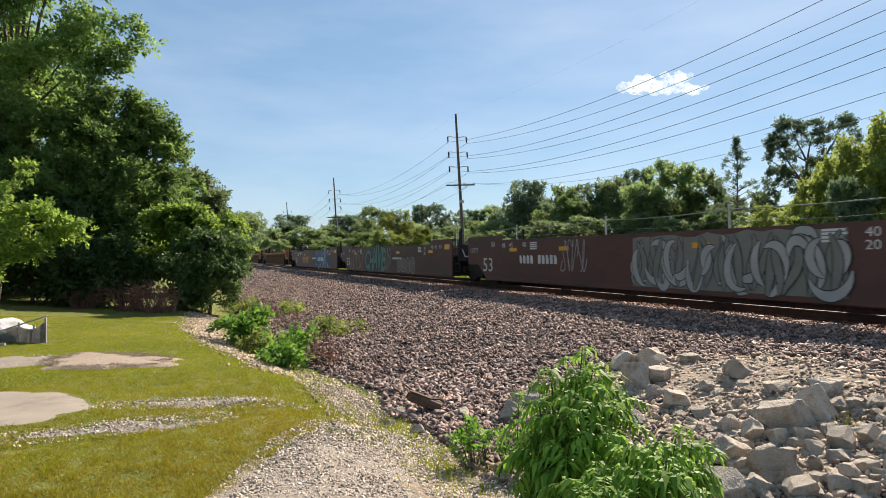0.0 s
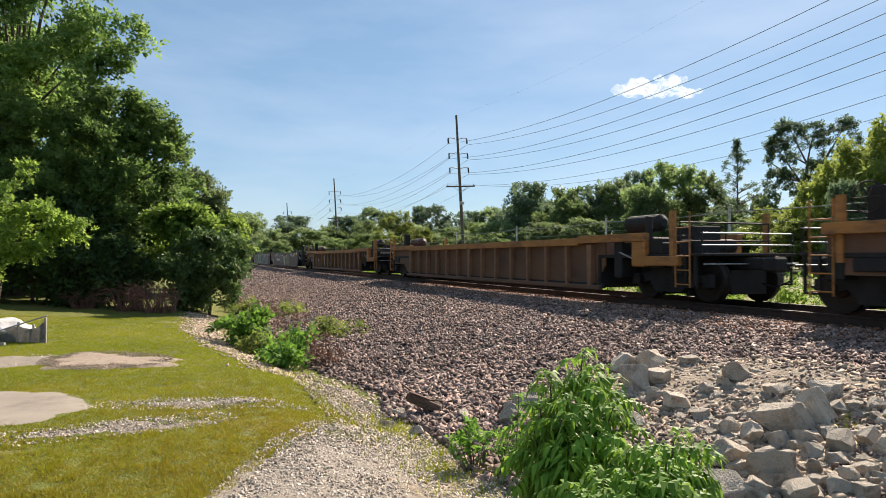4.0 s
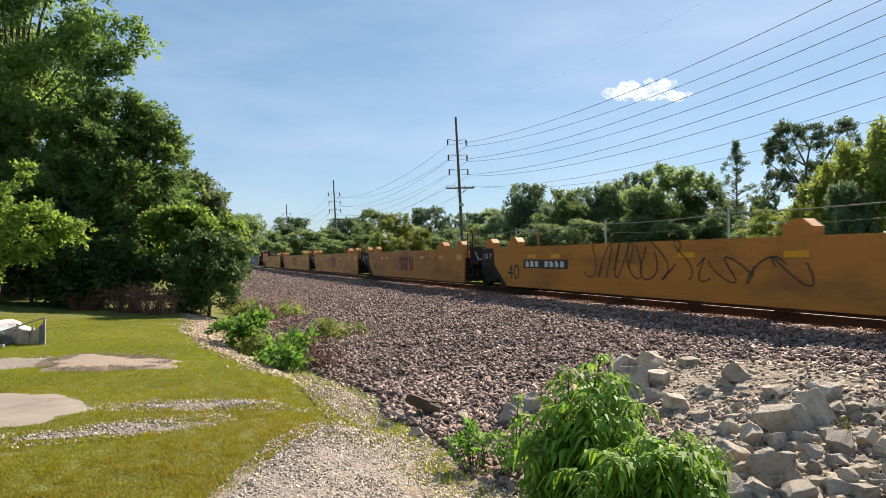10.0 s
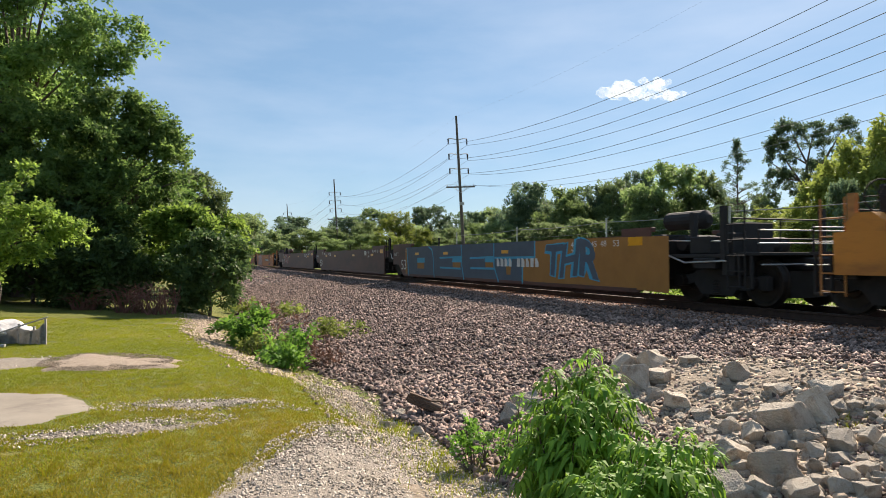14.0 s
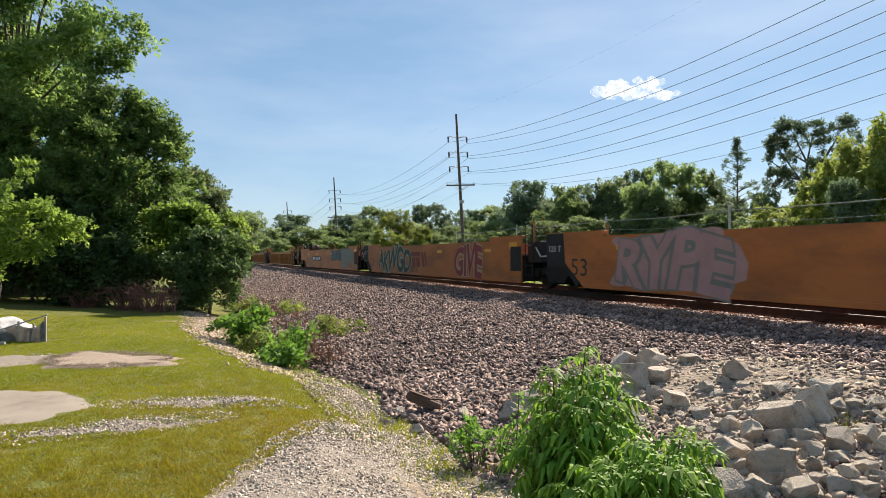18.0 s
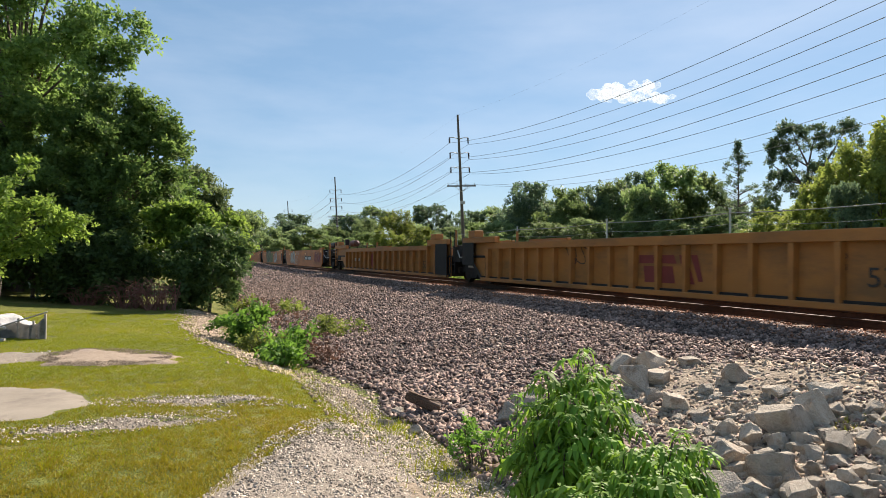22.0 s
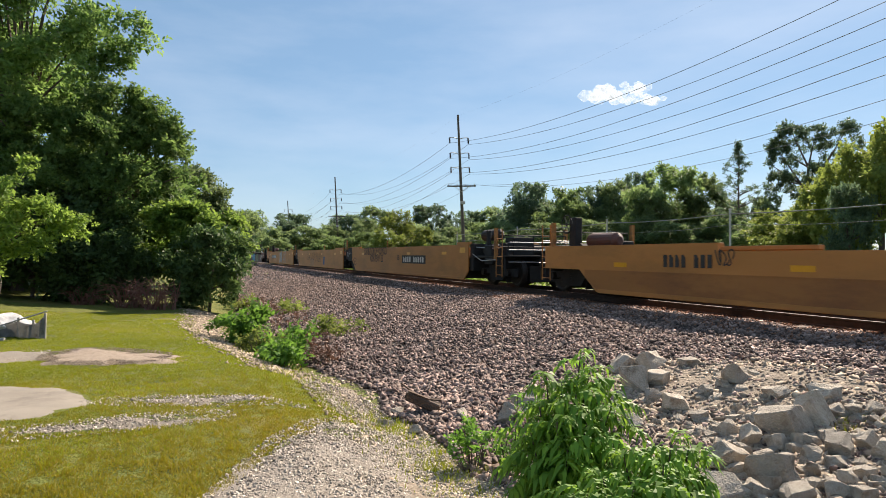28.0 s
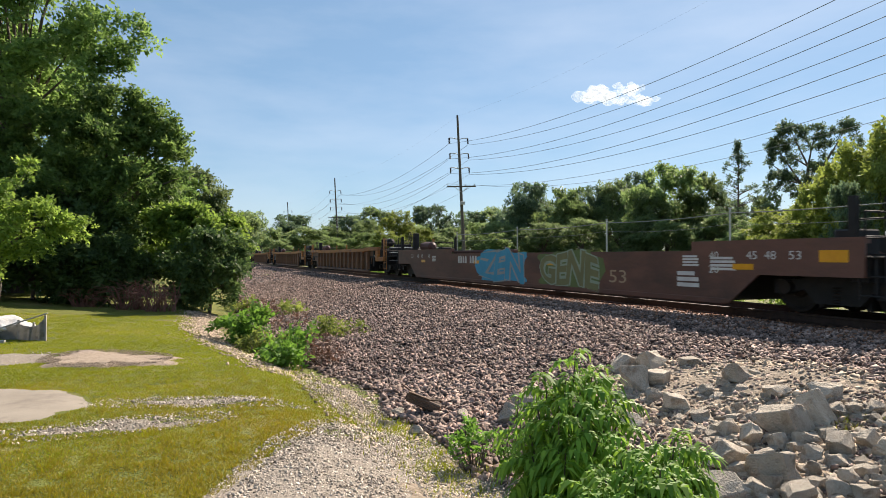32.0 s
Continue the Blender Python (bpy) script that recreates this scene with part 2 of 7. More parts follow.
M_BLACK = surface("black_steel", (0.006, 0.0055, 0.0055), (0.018, 0.016, 0.015), 4, 0.8, 0.0, 0.1, 40)
M_WHEEL = surface("wheel_steel", (0.015, 0.012, 0.01), (0.035, 0.026, 0.021), 5, 0.6, 0.5, 0.1, 40)
M_WHITE = surface("stencil_white", (0.5, 0.48, 0.45), (0.68, 0.66, 0.62), 3, 0.7, bump=0)
M_INK = surface("stencil_black", (0.02, 0.018, 0.016), (0.045, 0.04, 0.036), 3, 0.7, bump=0)
M_AMBER = surface("amber_reflector", (0.62, 0.27, 0.01), (0.75, 0.35, 0.015), 5, 0.35, bump=0)
M_POLE = surface("pole_wood", (0.065, 0.056, 0.05), (0.13, 0.112, 0.1), 2, 0.9, bump=0.4, fine=20, stretch=(4, 4, 0.3))
M_WIRE = surface("wire_metal", (0.16, 0.17, 0.18), (0.26, 0.27, 0.28), 3, 0.5, 0.6, bump=0)
M_GALV = surface("galvanised", (0.3, 0.3, 0.3), (0.45, 0.45, 0.44), 5, 0.5, 0.6, 0.1, 40)
M_CLOUD = surface("cloud_glow", (0.34, 0.36, 0.4), (0.38, 0.39, 0.42), 0.02, 1.0, bump=0)
# glow added to whiten the cloud, standing in for sunlight on it
M_CLOUD.node_tree.nodes["Principled BSDF"].inputs["Emission Color"].default_value = (0.93, 0.96, 1.0, 1)
M_CLOUD.node_tree.nodes["Principled BSDF"].inputs["Emission Strength"].default_value = 0.42
M_RUSTSTONE = surface("rusty_ballast", (0.17, 0.075, 0.04), (0.36, 0.19, 0.115), 6, 0.9, bump=0.3, fine=40, per_island=0.45)

cn, cl_ = M_CLOUD.node_tree.nodes, M_CLOUD.node_tree.links
c_mix, c_clear = cn.new("ShaderNodeMixShader"), cn.new("ShaderNodeBsdfTransparent")
c_co, c_noise, c_range = cn.new("ShaderNodeTexCoord"), cn.new("ShaderNodeTexNoise"), cn.new("ShaderNodeMapRange")
c_noise.inputs["Scale"].default_value, c_noise.inputs["Detail"].default_value = 0.16, 5.0
c_range.inputs["From Min"].default_value, c_range.inputs["From Max"].default_value = 0.36, 0.66
c_range.inputs["To Min"].default_value, c_range.inputs["To Max"].default_value = 0.03, 0.5
cl_.new(c_co.outputs["Object"], c_noise.inputs["Vector"])
cl_.new(c_noise.outputs["Fac"], c_range.inputs["Value"])
cl_.new(c_range.outputs["Result"], c_mix.inputs["Fac"])
cl_.new(c_clear.outputs["BSDF"], c_mix.inputs[1])
cl_.new(cn["Principled BSDF"].outputs["BSDF"], c_mix.inputs[2])
cl_.new(c_mix.outputs["Shader"], cn["Material Output"].inputs["Surface"])

# ---- mesh tools ----
MESHES = {}


def thing(name, m=None, label="", category="", group="", kind=""):
    ob = new(name)
    ob.empty_display_size = 0.2
    if m is not None:
        ob.matrix_basis = m
    return tagged(ob, label, category, group, kind)


def to_mesh(name, bm, material, smooth=False):
    me = bpy.data.meshes.new(name)
    bm.to_mesh(me)
    bm.free()
    for mt in (material if isinstance(material, (list, tuple)) else [material]):
        me.materials.append(mt)
    if smooth:
        me.shade_smooth()
    return me


def part(name, bm, material, parent, label="", m=None, smooth=False):
    """Links a bmesh (or a ready mesh) as one mesh object under a thing or part."""
    me = to_mesh(name, bm, material, smooth) if isinstance(bm, bmesh.types.BMesh) else bm
    ob = new(name, me)
    ob.parent = parent
    if m is not None:
        ob.matrix_basis = m
    return tagged(ob, label)


def cached(key, make, material, smooth=False):
    if key not in MESHES:
        MESHES[key] = to_mesh(key[0], make(), material, smooth)
    return MESHES[key]


def box(bm, x0, x1, y0, y1, z0, z1, bevel=0.0):
    res = bmesh.ops.create_cube(bm, size=1.0, matrix=Matrix.Translation(((x0 + x1) / 2, (y0 + y1) / 2, (z0 + z1) / 2))
                                @ Matrix.Diagonal((x1 - x0, y1 - y0, z1 - z0, 1)))
    if bevel:
        es = {e for v in res["verts"] for e in v.link_edges}
        bmesh.ops.bevel(bm, geom=list(es), offset=bevel, segments=1, affect="EDGES")
    return bm


def boxes(*specs, bevel=0.0):
    bm = bmesh.new()
    for s in specs:
        box(bm, *s, bevel=bevel)
    return bm


def rod(bm, a, b, r, r2=None, sides=8):
    a, b = Vector(a), Vector(b)
    d = b - a
    m = Matrix.Translation((a + b) / 2) @ d.to_track_quat("Z", "Y").to_matrix().to_4x4()
    bmesh.ops.create_cone(bm, cap_ends=True, segments=sides, radius1=r, radius2=r if r2 is None else r2, depth=d.length, matrix=m)
    return bm


def rods(r, *pairs, sides=6):
    bm = bmesh.new()
    for a, b in pairs:
        rod(bm, a, b, r, sides=sides)
    return bm


def slab(bm, profile, x0, x1):
    """A plate of thickness x0..x1 whose outline is given in (y, z)."""
    a = [bm.verts.new((x0, y, z)) for y, z in profile]
    b = [bm.verts.new((x1, y, z)) for y, z in profile]
    k = len(profile)
    bm.faces.new(a)
    bm.faces.new(b[::-1])
    for i in range(k):
        bm.faces.new((a[i], b[i], b[(i + 1) % k], a[(i + 1) % k]))
    bmesh.ops.recalc_face_normals(bm, faces=bm.faces)
    return bm


def mesh_from_arrays(name, verts, faces, material, smooth=False):
    """A mesh from numpy arrays of corners and of equal-sided faces."""
    me = bpy.data.meshes.new(name)
    k = faces.shape[1]
    me.vertices.add(len(verts))
    me.vertices.foreach_set("co", np.ascontiguousarray(verts, dtype=np.float32).ravel())
    me.loops.add(faces.size)
    me.loops.foreach_set("vertex_index", np.ascontiguousarray(faces, dtype=np.int32).ravel())
    me.polygons.add(len(faces))
    me.polygons.foreach_set("loop_start", np.arange(0, faces.size, k, dtype=np.int32))
    me.polygons.foreach_set("loop_total", np.full(len(faces), k, dtype=np.int32))
    me.update(calc_edges=True)
    me.validate()
    me.materials.append(material)
    if smooth:
        me.shade_smooth()
    return me


def turns(rng, n):
    """n random rotation matrices."""
    q = rng.normal(size=(n, 4))
    q /= np.linalg.norm(q, axis=1)[:, None]
    w, x, y, z = q.T
    return np.stack([np.stack([1 - 2 * (y * y + z * z), 2 * (x * y - z * w), 2 * (x * z + y * w)], -1),
                     np.stack([2 * (x * y + z * w), 1 - 2 * (x * x + z * z), 2 * (y * z - x * w)], -1),
                     np.stack([2 * (x * z - y * w), 2 * (y * z + x * w), 1 - 2 * (x * x + y * y)], -1)], 1)


def stone_shape(rng, detail=1, rough=0.25, flat=0.7):
    bm = bmesh.new()
    if detail == 1:
        # an angular chip
        for _ in range(8):
            d = rng.normal(size=3)
            d /= np.linalg.norm(d)
            bm.verts.new(d * rng.uniform(0.75, 1.25, 3) * np.array([1.15, 0.9, flat]))
        bmesh.ops.convex_hull(bm, input=bm.verts)
        bmesh.ops.delete(bm, geom=[v for v in bm.verts if not v.link_faces], context="VERTS")
        return bm
    bmesh.ops.create_icosphere(bm, subdivisions=detail, radius=1.0)
    off = Vector(rng.uniform(-50, 50, 3))
    for v in bm.verts:
        v.co *= 1 + rough * noise.noise(v.co * 1.1 + off) * 2 + rough * 0.5 * noise.noise(v.co * 2.7 + off)
        v.co.z *= flat
    return bm


def scatter(name, places, sizes, material, rng, shapes=6, flat=0.75, detail=1, sink=0.0):
    """Many small stones joined in one mesh."""
    protos = []
    for _ in range(shapes):
        bm = stone_shape(rng, detail, 0.32, flat)
        bmesh.ops.triangulate(bm, faces=bm.faces)
        bm.verts.index_update()
        protos.append((np.array([v.co[:] for v in bm.verts]), np.array([[v.index for v in f.verts] for f in bm.faces if len(f.verts) == 3])))
        bm.free()
    vs, fs, base = [], [], 0
    which = rng.integers(0, shapes, len(places))
    rot = turns(rng, len(places))
    for k, (pv, pf) in enumerate(protos):
        idx = np.where(which == k)[0]
        if not len(idx):
            continue
        v = np.einsum("nij,vj->nvi", rot[idx], pv) * sizes[idx, None, None]
        v[..., 2] *= 0.85
        v += places[idx, None, :]
        v[..., 2] -= sink * sizes[idx, None]
        f = pf[None] + (np.arange(len(idx)) * len(pv))[:, None, None] + base
        vs.append(v.reshape(-1, 3))
        fs.append(f.reshape(-1, 3))
        base += len(idx) * len(pv)
    return mesh_from_arrays(name, np.concatenate(vs), np.concatenate(fs), material)

# ---- ground, track bed, rails ----
RAIL_TOP, TRACK_X = 0.60, 11.25


def smooth(a, b, v):
    t = min(1.0, max(0.0, (v - a) / (b - a)))
    return t * t * (3 - 2 * t)


def toe_x(y):
    """Foot of the track bank, across the track, at a place along it."""
    return 2.35 - 1.0 * smooth(8, 16, y) + 0.9 * smooth(17, 30, y)


def ground_z(x, y):
    """Height of the bare ground."""
    toe = toe_x(y)
    rise = smooth(toe + 0.2, 9.2, x)
    z = -0.32 * smooth(toe - 1.6, toe, x) * (1 - smooth(60, 120, y))
    lin = min(1.0, max(0.0, (x - toe) / (9.2 - toe)))
    z += 0.72 * (0.55 * lin + 0.45 * rise) if x > toe else 0.0
    if x > 13.5:
        z -= 0.45 * smooth(13.5, 17.5, x)
    if x < 0:
        z += 0.35 * smooth(0, 7, -x) * smooth(9, 20, y)
    # a mound of dumped rock and soil beside the bank
    z += 0.22 * math.exp(-((x - 6.6) / 1.3) ** 2 - ((y - 5.0) / 1.9) ** 2)
    z += 0.03 * noise.noise((x * 0.7, y * 0.7, 3.1)) + 0.015 * noise.noise((x * 2.1, y * 2.1, 7.7))
    return z


def spaced(stops):
    out = []
    for a, b, n in stops:
        out += list(np.linspace(a, b, n, endpoint=False))
    return out + [stops[-1][1]]


def sheet(name, xs, ys, material, lift=0.0, keep=None, smooth_it=True):
    verts = np.array([(x, y, ground_z(x, y) + lift) for y in ys for x in xs])
    w = len(xs)
    faces = []
    for j in range(len(ys) - 1):
        for i in range(w - 1):
            if keep is None or keep((xs[i] + xs[i + 1]) / 2, (ys[j] + ys[j + 1]) / 2):
                faces.append((j * w + i, j * w + i + 1, (j + 1) * w + i + 1, (j + 1) * w + i))
    return mesh_from_arrays(name, verts, np.array(faces), material, smooth_it)


gx = spaced([(-2400, -200, 8), (-200, -20, 12), (-20, -3, 34), (-3, 10, 74), (10, 20, 20), (20, 120, 16), (120, 2400, 8)])
gy = spaced([(-2400, -60, 8), (-60, 0, 12), (0, 16, 80), (16, 40, 48), (40, 160, 30), (160, 2400, 12)])
ground = tagged(new("ground", sheet("ground", gx, gy, M_LAWN)), "mown yellow-green lawn and level land", kind="structure")

bx = spaced([(1.2, 3.2, 40), (3.2, 9.9, 38), (9.9, 14.2, 14)])
by = spaced([(-30, -6, 24), (-6, 0, 36), (0, 30, 90), (30, 100, 60), (100, 420, 40)])


def on_bank(x, y):
    return x > toe_x(y) + 0.1 + 0.25 * noise.noise((0.3, y * 0.9, 5.0))


bank = tagged(new("track_bed", sheet("track_bed", bx, by, M_BALLAST, 0.012, on_bank)),
              "bank of grey and brown crushed-rock ballast under the track", kind="structure")

rng = np.random.default_rng(4)


def ballast_places(n, x0, x1, y0, y1):
    x, y = rng.uniform(x0, x1, n), rng.uniform(y0, y1, n)
    ok = [on_bank(a, b) for a, b in zip(x, y)]
    x, y = x[ok], y[ok]
    z = np.array([ground_z(a, b) for a, b in zip(x, y)])
    return np.stack([x, y, z + 0.012 + rng.uniform(-0.008, 0.03, len(x))], 1)


pl = ballast_places(50000, 1.3, 10.0, 2.0, 17.0)
stones = new("ballast_stones", scatter("ballast_stones", pl, rng.uniform(0.022, 0.043, len(pl)) * rng.choice((0.8, 1.0, 1.35), len(pl)), M_STONE, rng, 6))
tagged(stones, "loose grey-brown crushed rock on the bank", "ballast", kind="stuff")
pl = ballast_places(9000, 1.3, 10.0, -6.0, 2.0)
stones = new("ballast_stones", scatter("ballast_stones", pl, rng.uniform(0.03, 0.06, len(pl)), M_STONE, rng, 6))
tagged(stones, "loose grey-brown crushed rock on the bank", "ballast", kind="stuff")
pl = ballast_places(28000, 1.8, 10.0, 17.0, 42.0)
stones = new("ballast_stones", scatter("ballast_stones", pl, rng.uniform(0.03, 0.055, len(pl)), M_STONE, rng, 6))
tagged(stones, "loose grey-brown crushed rock on the bank", "ballast", kind="stuff")
pl = ballast_places(11000, 2.0, 10.0, 42.0, 120.0)
stones = new("ballast_stones", scatter("ballast_stones", pl, rng.uniform(0.06, 0.1, len(pl)), M_STONE, rng, 6))
tagged(stones, "loose grey-brown crushed rock on the bank", "ballast", kind="stuff")
pl = ballast_places(5200, 2.3, 4.4, 4.4, 9.2)
stones = new("ballast_stones", scatter("ballast_stones", pl, rng.uniform(0.03, 0.075, len(pl)), M_STONE, rng, 6))
tagged(stones, "coarser grey crushed rock at the foot of the bank", "ballast", kind="stuff")

pl = ballast_places(7000, 9.85, 12.7, 2.0, 30.0)
stones = new("ballast_stones", scatter("ballast_stones", pl + np.array([0, 0, 0.012]), rng.uniform(0.017, 0.036, len(pl)), M_RUSTSTONE, rng, 6))
tagged(stones, "rust-stained crushed rock between the ties", "ballast", kind="stuff")

pl = ballast_places(6500, 8.6, 10.3, 2.0, 26.0)
stones = new("ballast_stones", scatter("ballast_stones", pl + np.array([0, 0, 0.01]), rng.uniform(0.015, 0.034, len(pl)), M_RUSTSTONE, rng, 6))
tagged(stones, "rust-stained crushed rock beside the ties", "ballast", kind="stuff")


def rail(x):
    bm = bmesh.new()
    prof = [(-0.075, 0), (0.075, 0), (0.075, 0.015), (0.012, 0.035), (0.012, 0.13), (0.036, 0.14), (0.036, 0.172),
            (0.008, 0.1722), (-0.014, 0.1722), (-0.036, 0.172), (-0.036, 0.14), (-0.012, 0.13), (-0.012, 0.035), (-0.075, 0.015)]
    for y0, y1 in ((-40, 20), (20, 80), (80, 420)):
        a = [bm.verts.new((u, y0, w)) for u, w in prof]
        b = [bm.verts.new((u, y1, w)) for u, w in prof]
        for i in range(len(prof)):
            f = bm.faces.new((a[i], b[i], b[(i + 1) % len(prof)], a[(i + 1) % len(prof)]))
            f.material_index = 1 if i == 7 else 0
    bmesh.ops.recalc_face_normals(bm, faces=bm.faces)
    ob = new("rail", to_mesh("rail", bm, [M_RAIL, M_RAILTOP]))
    ob.location = (x, 0, RAIL_TOP - 0.172)
    return tagged(ob, "rust-brown steel rail with a worn bright head", "rail", "rails of the track", "structure")


rail(TRACK_X - 0.755)
rail(TRACK_X + 0.755)
tie_me = to_mesh("tie", boxes((-1.3, 1.3, -0.115, 0.115, -0.17, 0.0), bevel=0.012), M_TIE)
for k in range(130):
    t_ob = new("tie", tie_me)
    t_ob.location = (TRACK_X + random.uniform(-0.03, 0.03), -8 + k * 0.5, RAIL_TOP - 0.172)
    t_ob.rotation_euler[2] = random.uniform(-0.02, 0.02)
    t_ob.parent = bank

# ---- the train ----
SPEED = 19.0          # metres a second, towards -y
LEAD = -4.02          # along-track place that the trucks' listed places count from


def text_meshes(specs):
    """Flat meshes of words in the built-in font, each 1 m high, by (word, thickening)."""
    obs = {}
    for word, fat in specs:
        cu = bpy.data.curves.new("word", "FONT")
        cu.body, cu.align_x, cu.align_y, cu.offset, cu.resolution_u = word, "CENTER", "CENTER", fat, 3
        cu.fill_mode = "FRONT"
        obs[(word, fat)] = new("word", cu)
    dg = bpy.context.evaluated_depsgraph_get()
    out = {}
    for key, ob in obs.items():
        me = bpy.data.meshes.new_from_object(ob.evaluated_get(dg))
        co = np.empty(len(me.vertices) * 3)
        me.vertices.foreach_get("co", co)
        co = co.reshape(-1, 3)
        lo, hi = co.min(0), co.max(0)
        mid, size = (lo + hi) / 2, hi - lo
        out[key] = (co - mid, [tuple(p.vertices) for p in me.polygons], size)
        bpy.data.meshes.remove(me)
    for ob in obs.values():
        cu = ob.data
        bpy.data.objects.remove(ob)
        bpy.data.curves.remove(cu)
    return out


SIGNS = ["53", "40", "20", "45", "48", "125 T", "A", "B", "C", "D", "E", "125"]
WORDS = ["CHAVE", "MARIK", "THR", "SLIKE", "AKWGO", "GIVE", "RYPE", "SMOK", "LKA",
         "NOTEX", "DK", "OI", "ZEN", "GENE", "JOAN", "2"]
FONT = text_meshes([(w, 0.0) for w in SIGNS] + [(w, f) for w in WORDS for f in (0.03, 0.085)] + [("SCRIBZ-DROE-KUNSO", 0.0), ("420KREW: 22", 0.0), ("FREE SPAZIE", 0.0), ("WELL LD LMT", 0.0)])
SIDE = -1.5


def islands(polys):
    """Groups of faces that hang together."""
    root = {}

    def find(i):
        while root.setdefault(i, i) != i:
            i = root[i]
        return i

    for f in polys:
        for v in f[1:]:
            root[find(v)] = find(f[0])
    out = {}
    for f in polys:
        out.setdefault(find(f[0]), []).append(f)
    return list(out.values())


def word(parent, text, y, z, width, height, material, fat=0.0, lift=0.004, slant=0.0, name="letter", label="", jitter=0.0):
    """Flat letters on the near side of a unit, the word centred at (y, z) in its space; each letter is a part."""
    co, polys, size = FONT[(text, fat)]
    u, v = co[:, 0] / size[0] * width, co[:, 1] / size[1] * height
    u = u + slant * v
    if jitter:
        k = 1.0 / height
        u, v = (u + 0.09 * height * np.sin(3.3 * k * v + 0.8 * k * u), v * (1 + 0.14 * np.sin(1.3 * k * u + 1.0)) + 0.07 * height * np.sin(2.6 * k * u + 0.5))
    made = []
    for k, group in enumerate(islands(polys)):
        used = sorted({i for f in group for i in f})
        at = {i: j for j, i in enumerate(used)}
        mid = (u[used].min() + u[used].max()) / 2
        q = random.Random(7 * k + len(text))
        tilt, drop, grow = q.uniform(-jitter, jitter), q.uniform(-jitter, jitter) * 0.25 * height, 1 + jitter * 0.5
        verts = [(SIDE - lift - 0.0004 * k, y - (mid + (u[i] - mid) * grow + tilt * v[i]), z + v[i] + drop + tilt * 0.6 * (u[i] - mid)) for i in used]
        me = bpy.data.meshes.new(name)
        me.from_pydata(verts, [], [tuple(at[i] for i in f) for f in group])
        me.materials.append(material)
        made.append(part(name, me, material, parent, label))
    return made


def bars(parent, y, z, width, height, material, rows=1, lift=0.004, name="stencil_line", label="", seed=1, gap=0.45):
    """Unreadable lines of writing as plain bars."""
    r = random.Random(seed)
    h = height / (rows + (rows - 1) * gap)
    for k in range(rows):
        w = width * (1 if rows == 1 else r.uniform(0.75, 1.0))
        z1 = z + height / 2 - k * h * (1 + gap)
        part(name, box(bmesh.new(), SIDE - lift, SIDE - lift + 0.003, y + width / 2 - w, y + width / 2, z1 - h, z1), material, parent, label)


def glyphs(parent, y, z, width, height, count, material, lift=0.004, name="stencil_bar", label=""):
    """A number or mark that must not be lettered: upright plain bars."""
    w = width / count
    for k in range(count):
        if k == 4 and count > 7:
            continue
        y0 = y + width / 2 - k * w
        q = random.Random(k + count)
        cut = q.choice((0.0, 0.25, 0.45))
        prof = [(y0 - 0.12 * w, z - height / 2), (y0 - 0.78 * w, z - height / 2), (y0 - 0.78 * w, z + height * (0.5 - cut)), (y0 - 0.45 * w, z + height / 2), (y0 - 0.12 * w, z + height / 2)]
        part(name, slab(bmesh.new(), prof, SIDE - lift, SIDE - lift + 0.003), material, parent, label)


def paint(name, colour, rough=0.65):
    d = tuple(c * 0.78 for c in colour)
    return surface(name, d, colour, 2.0, rough, 0.0, 0.0)


P_GREY = paint("spray_grey", (0.2, 0.19, 0.16))
P_SILVER = paint("spray_silver", (0.37, 0.36, 0.335))
P_TEAL = paint("spray_teal", (0.1, 0.24, 0.22))
P_BLUE = paint("spray_blue", (0.018, 0.075, 0.2))
P_SKY = paint("spray_sky", (0.06, 0.33, 0.5))
P_SLATE = paint("spray_slate", (0.075, 0.1, 0.135))
P_BRONZE = paint("spray_bronze", (0.33, 0.15, 0.03))
P_GREEN = paint("spray_green", (0.13, 0.17, 0.05))
P_DARK = paint("spray_dark", (0.02, 0.035, 0.03))
P_MINT = paint("spray_mint", (0.3, 0.36, 0.27))
P_PINK = paint("spray_pink", (0.42, 0.24, 0.22))
P_RED = paint("spray_red", (0.25, 0.03, 0.04))
P_MAROON = paint("spray_maroon", (0.12, 0.03, 0.05))
P_TAN = paint("spray_tan", (0.44, 0.31, 0.2))
P_ORANGE = paint("spray_orange", (0.5, 0.2, 0.03))
P_LOGO = paint("logo_red", (0.2, 0.035, 0.03))
P_SAGE = paint("spray_sage", (0.3, 0.32, 0.23))
P_ROSE = paint("spray_rose", (0.27, 0.14, 0.12))
P_OLIVE = paint("spray_olive", (0.2, 0.19, 0.08))


def piece(unit, text, y, width, z, height, fill, edge, slant=0.0, back=None, loose=0.2):
    """A sprayed word: fat outline, filling, sometimes a cloud behind it."""
    if back is not None:
        bm = bmesh.new()
        pts = []
        r = random.Random(len(text) + int(y * 10))
        n = 40
        for k in range(n):
            a = 2 * math.pi * k / n
            s = 1.05 + 0.12 * math.sin(5 * a + y) + r.uniform(-0.04, 0.04)
            pts.append((SIDE - 0.004, y - 0.54 * width * s * math.copysign(abs(math.cos(a)) ** 0.45, math.cos(a)),
                        z + 0.5 * height * s * math.copysign(abs(math.sin(a)) ** 0.45, math.sin(a))))
        bm.faces.new([bm.verts.new(p) for p in pts])
        part("graffiti", bm, back, unit, "sprayed cloud of colour")
    word(unit, text, y, z, width * 1.02, height * 0.98, edge, 0.085, 0.006, slant, "graffiti", "sprayed outline", loose)
    word(unit, text, y, z, width, height * 0.92, fill, 0.03, 0.009, slant, "graffiti", "sprayed letter", loose)


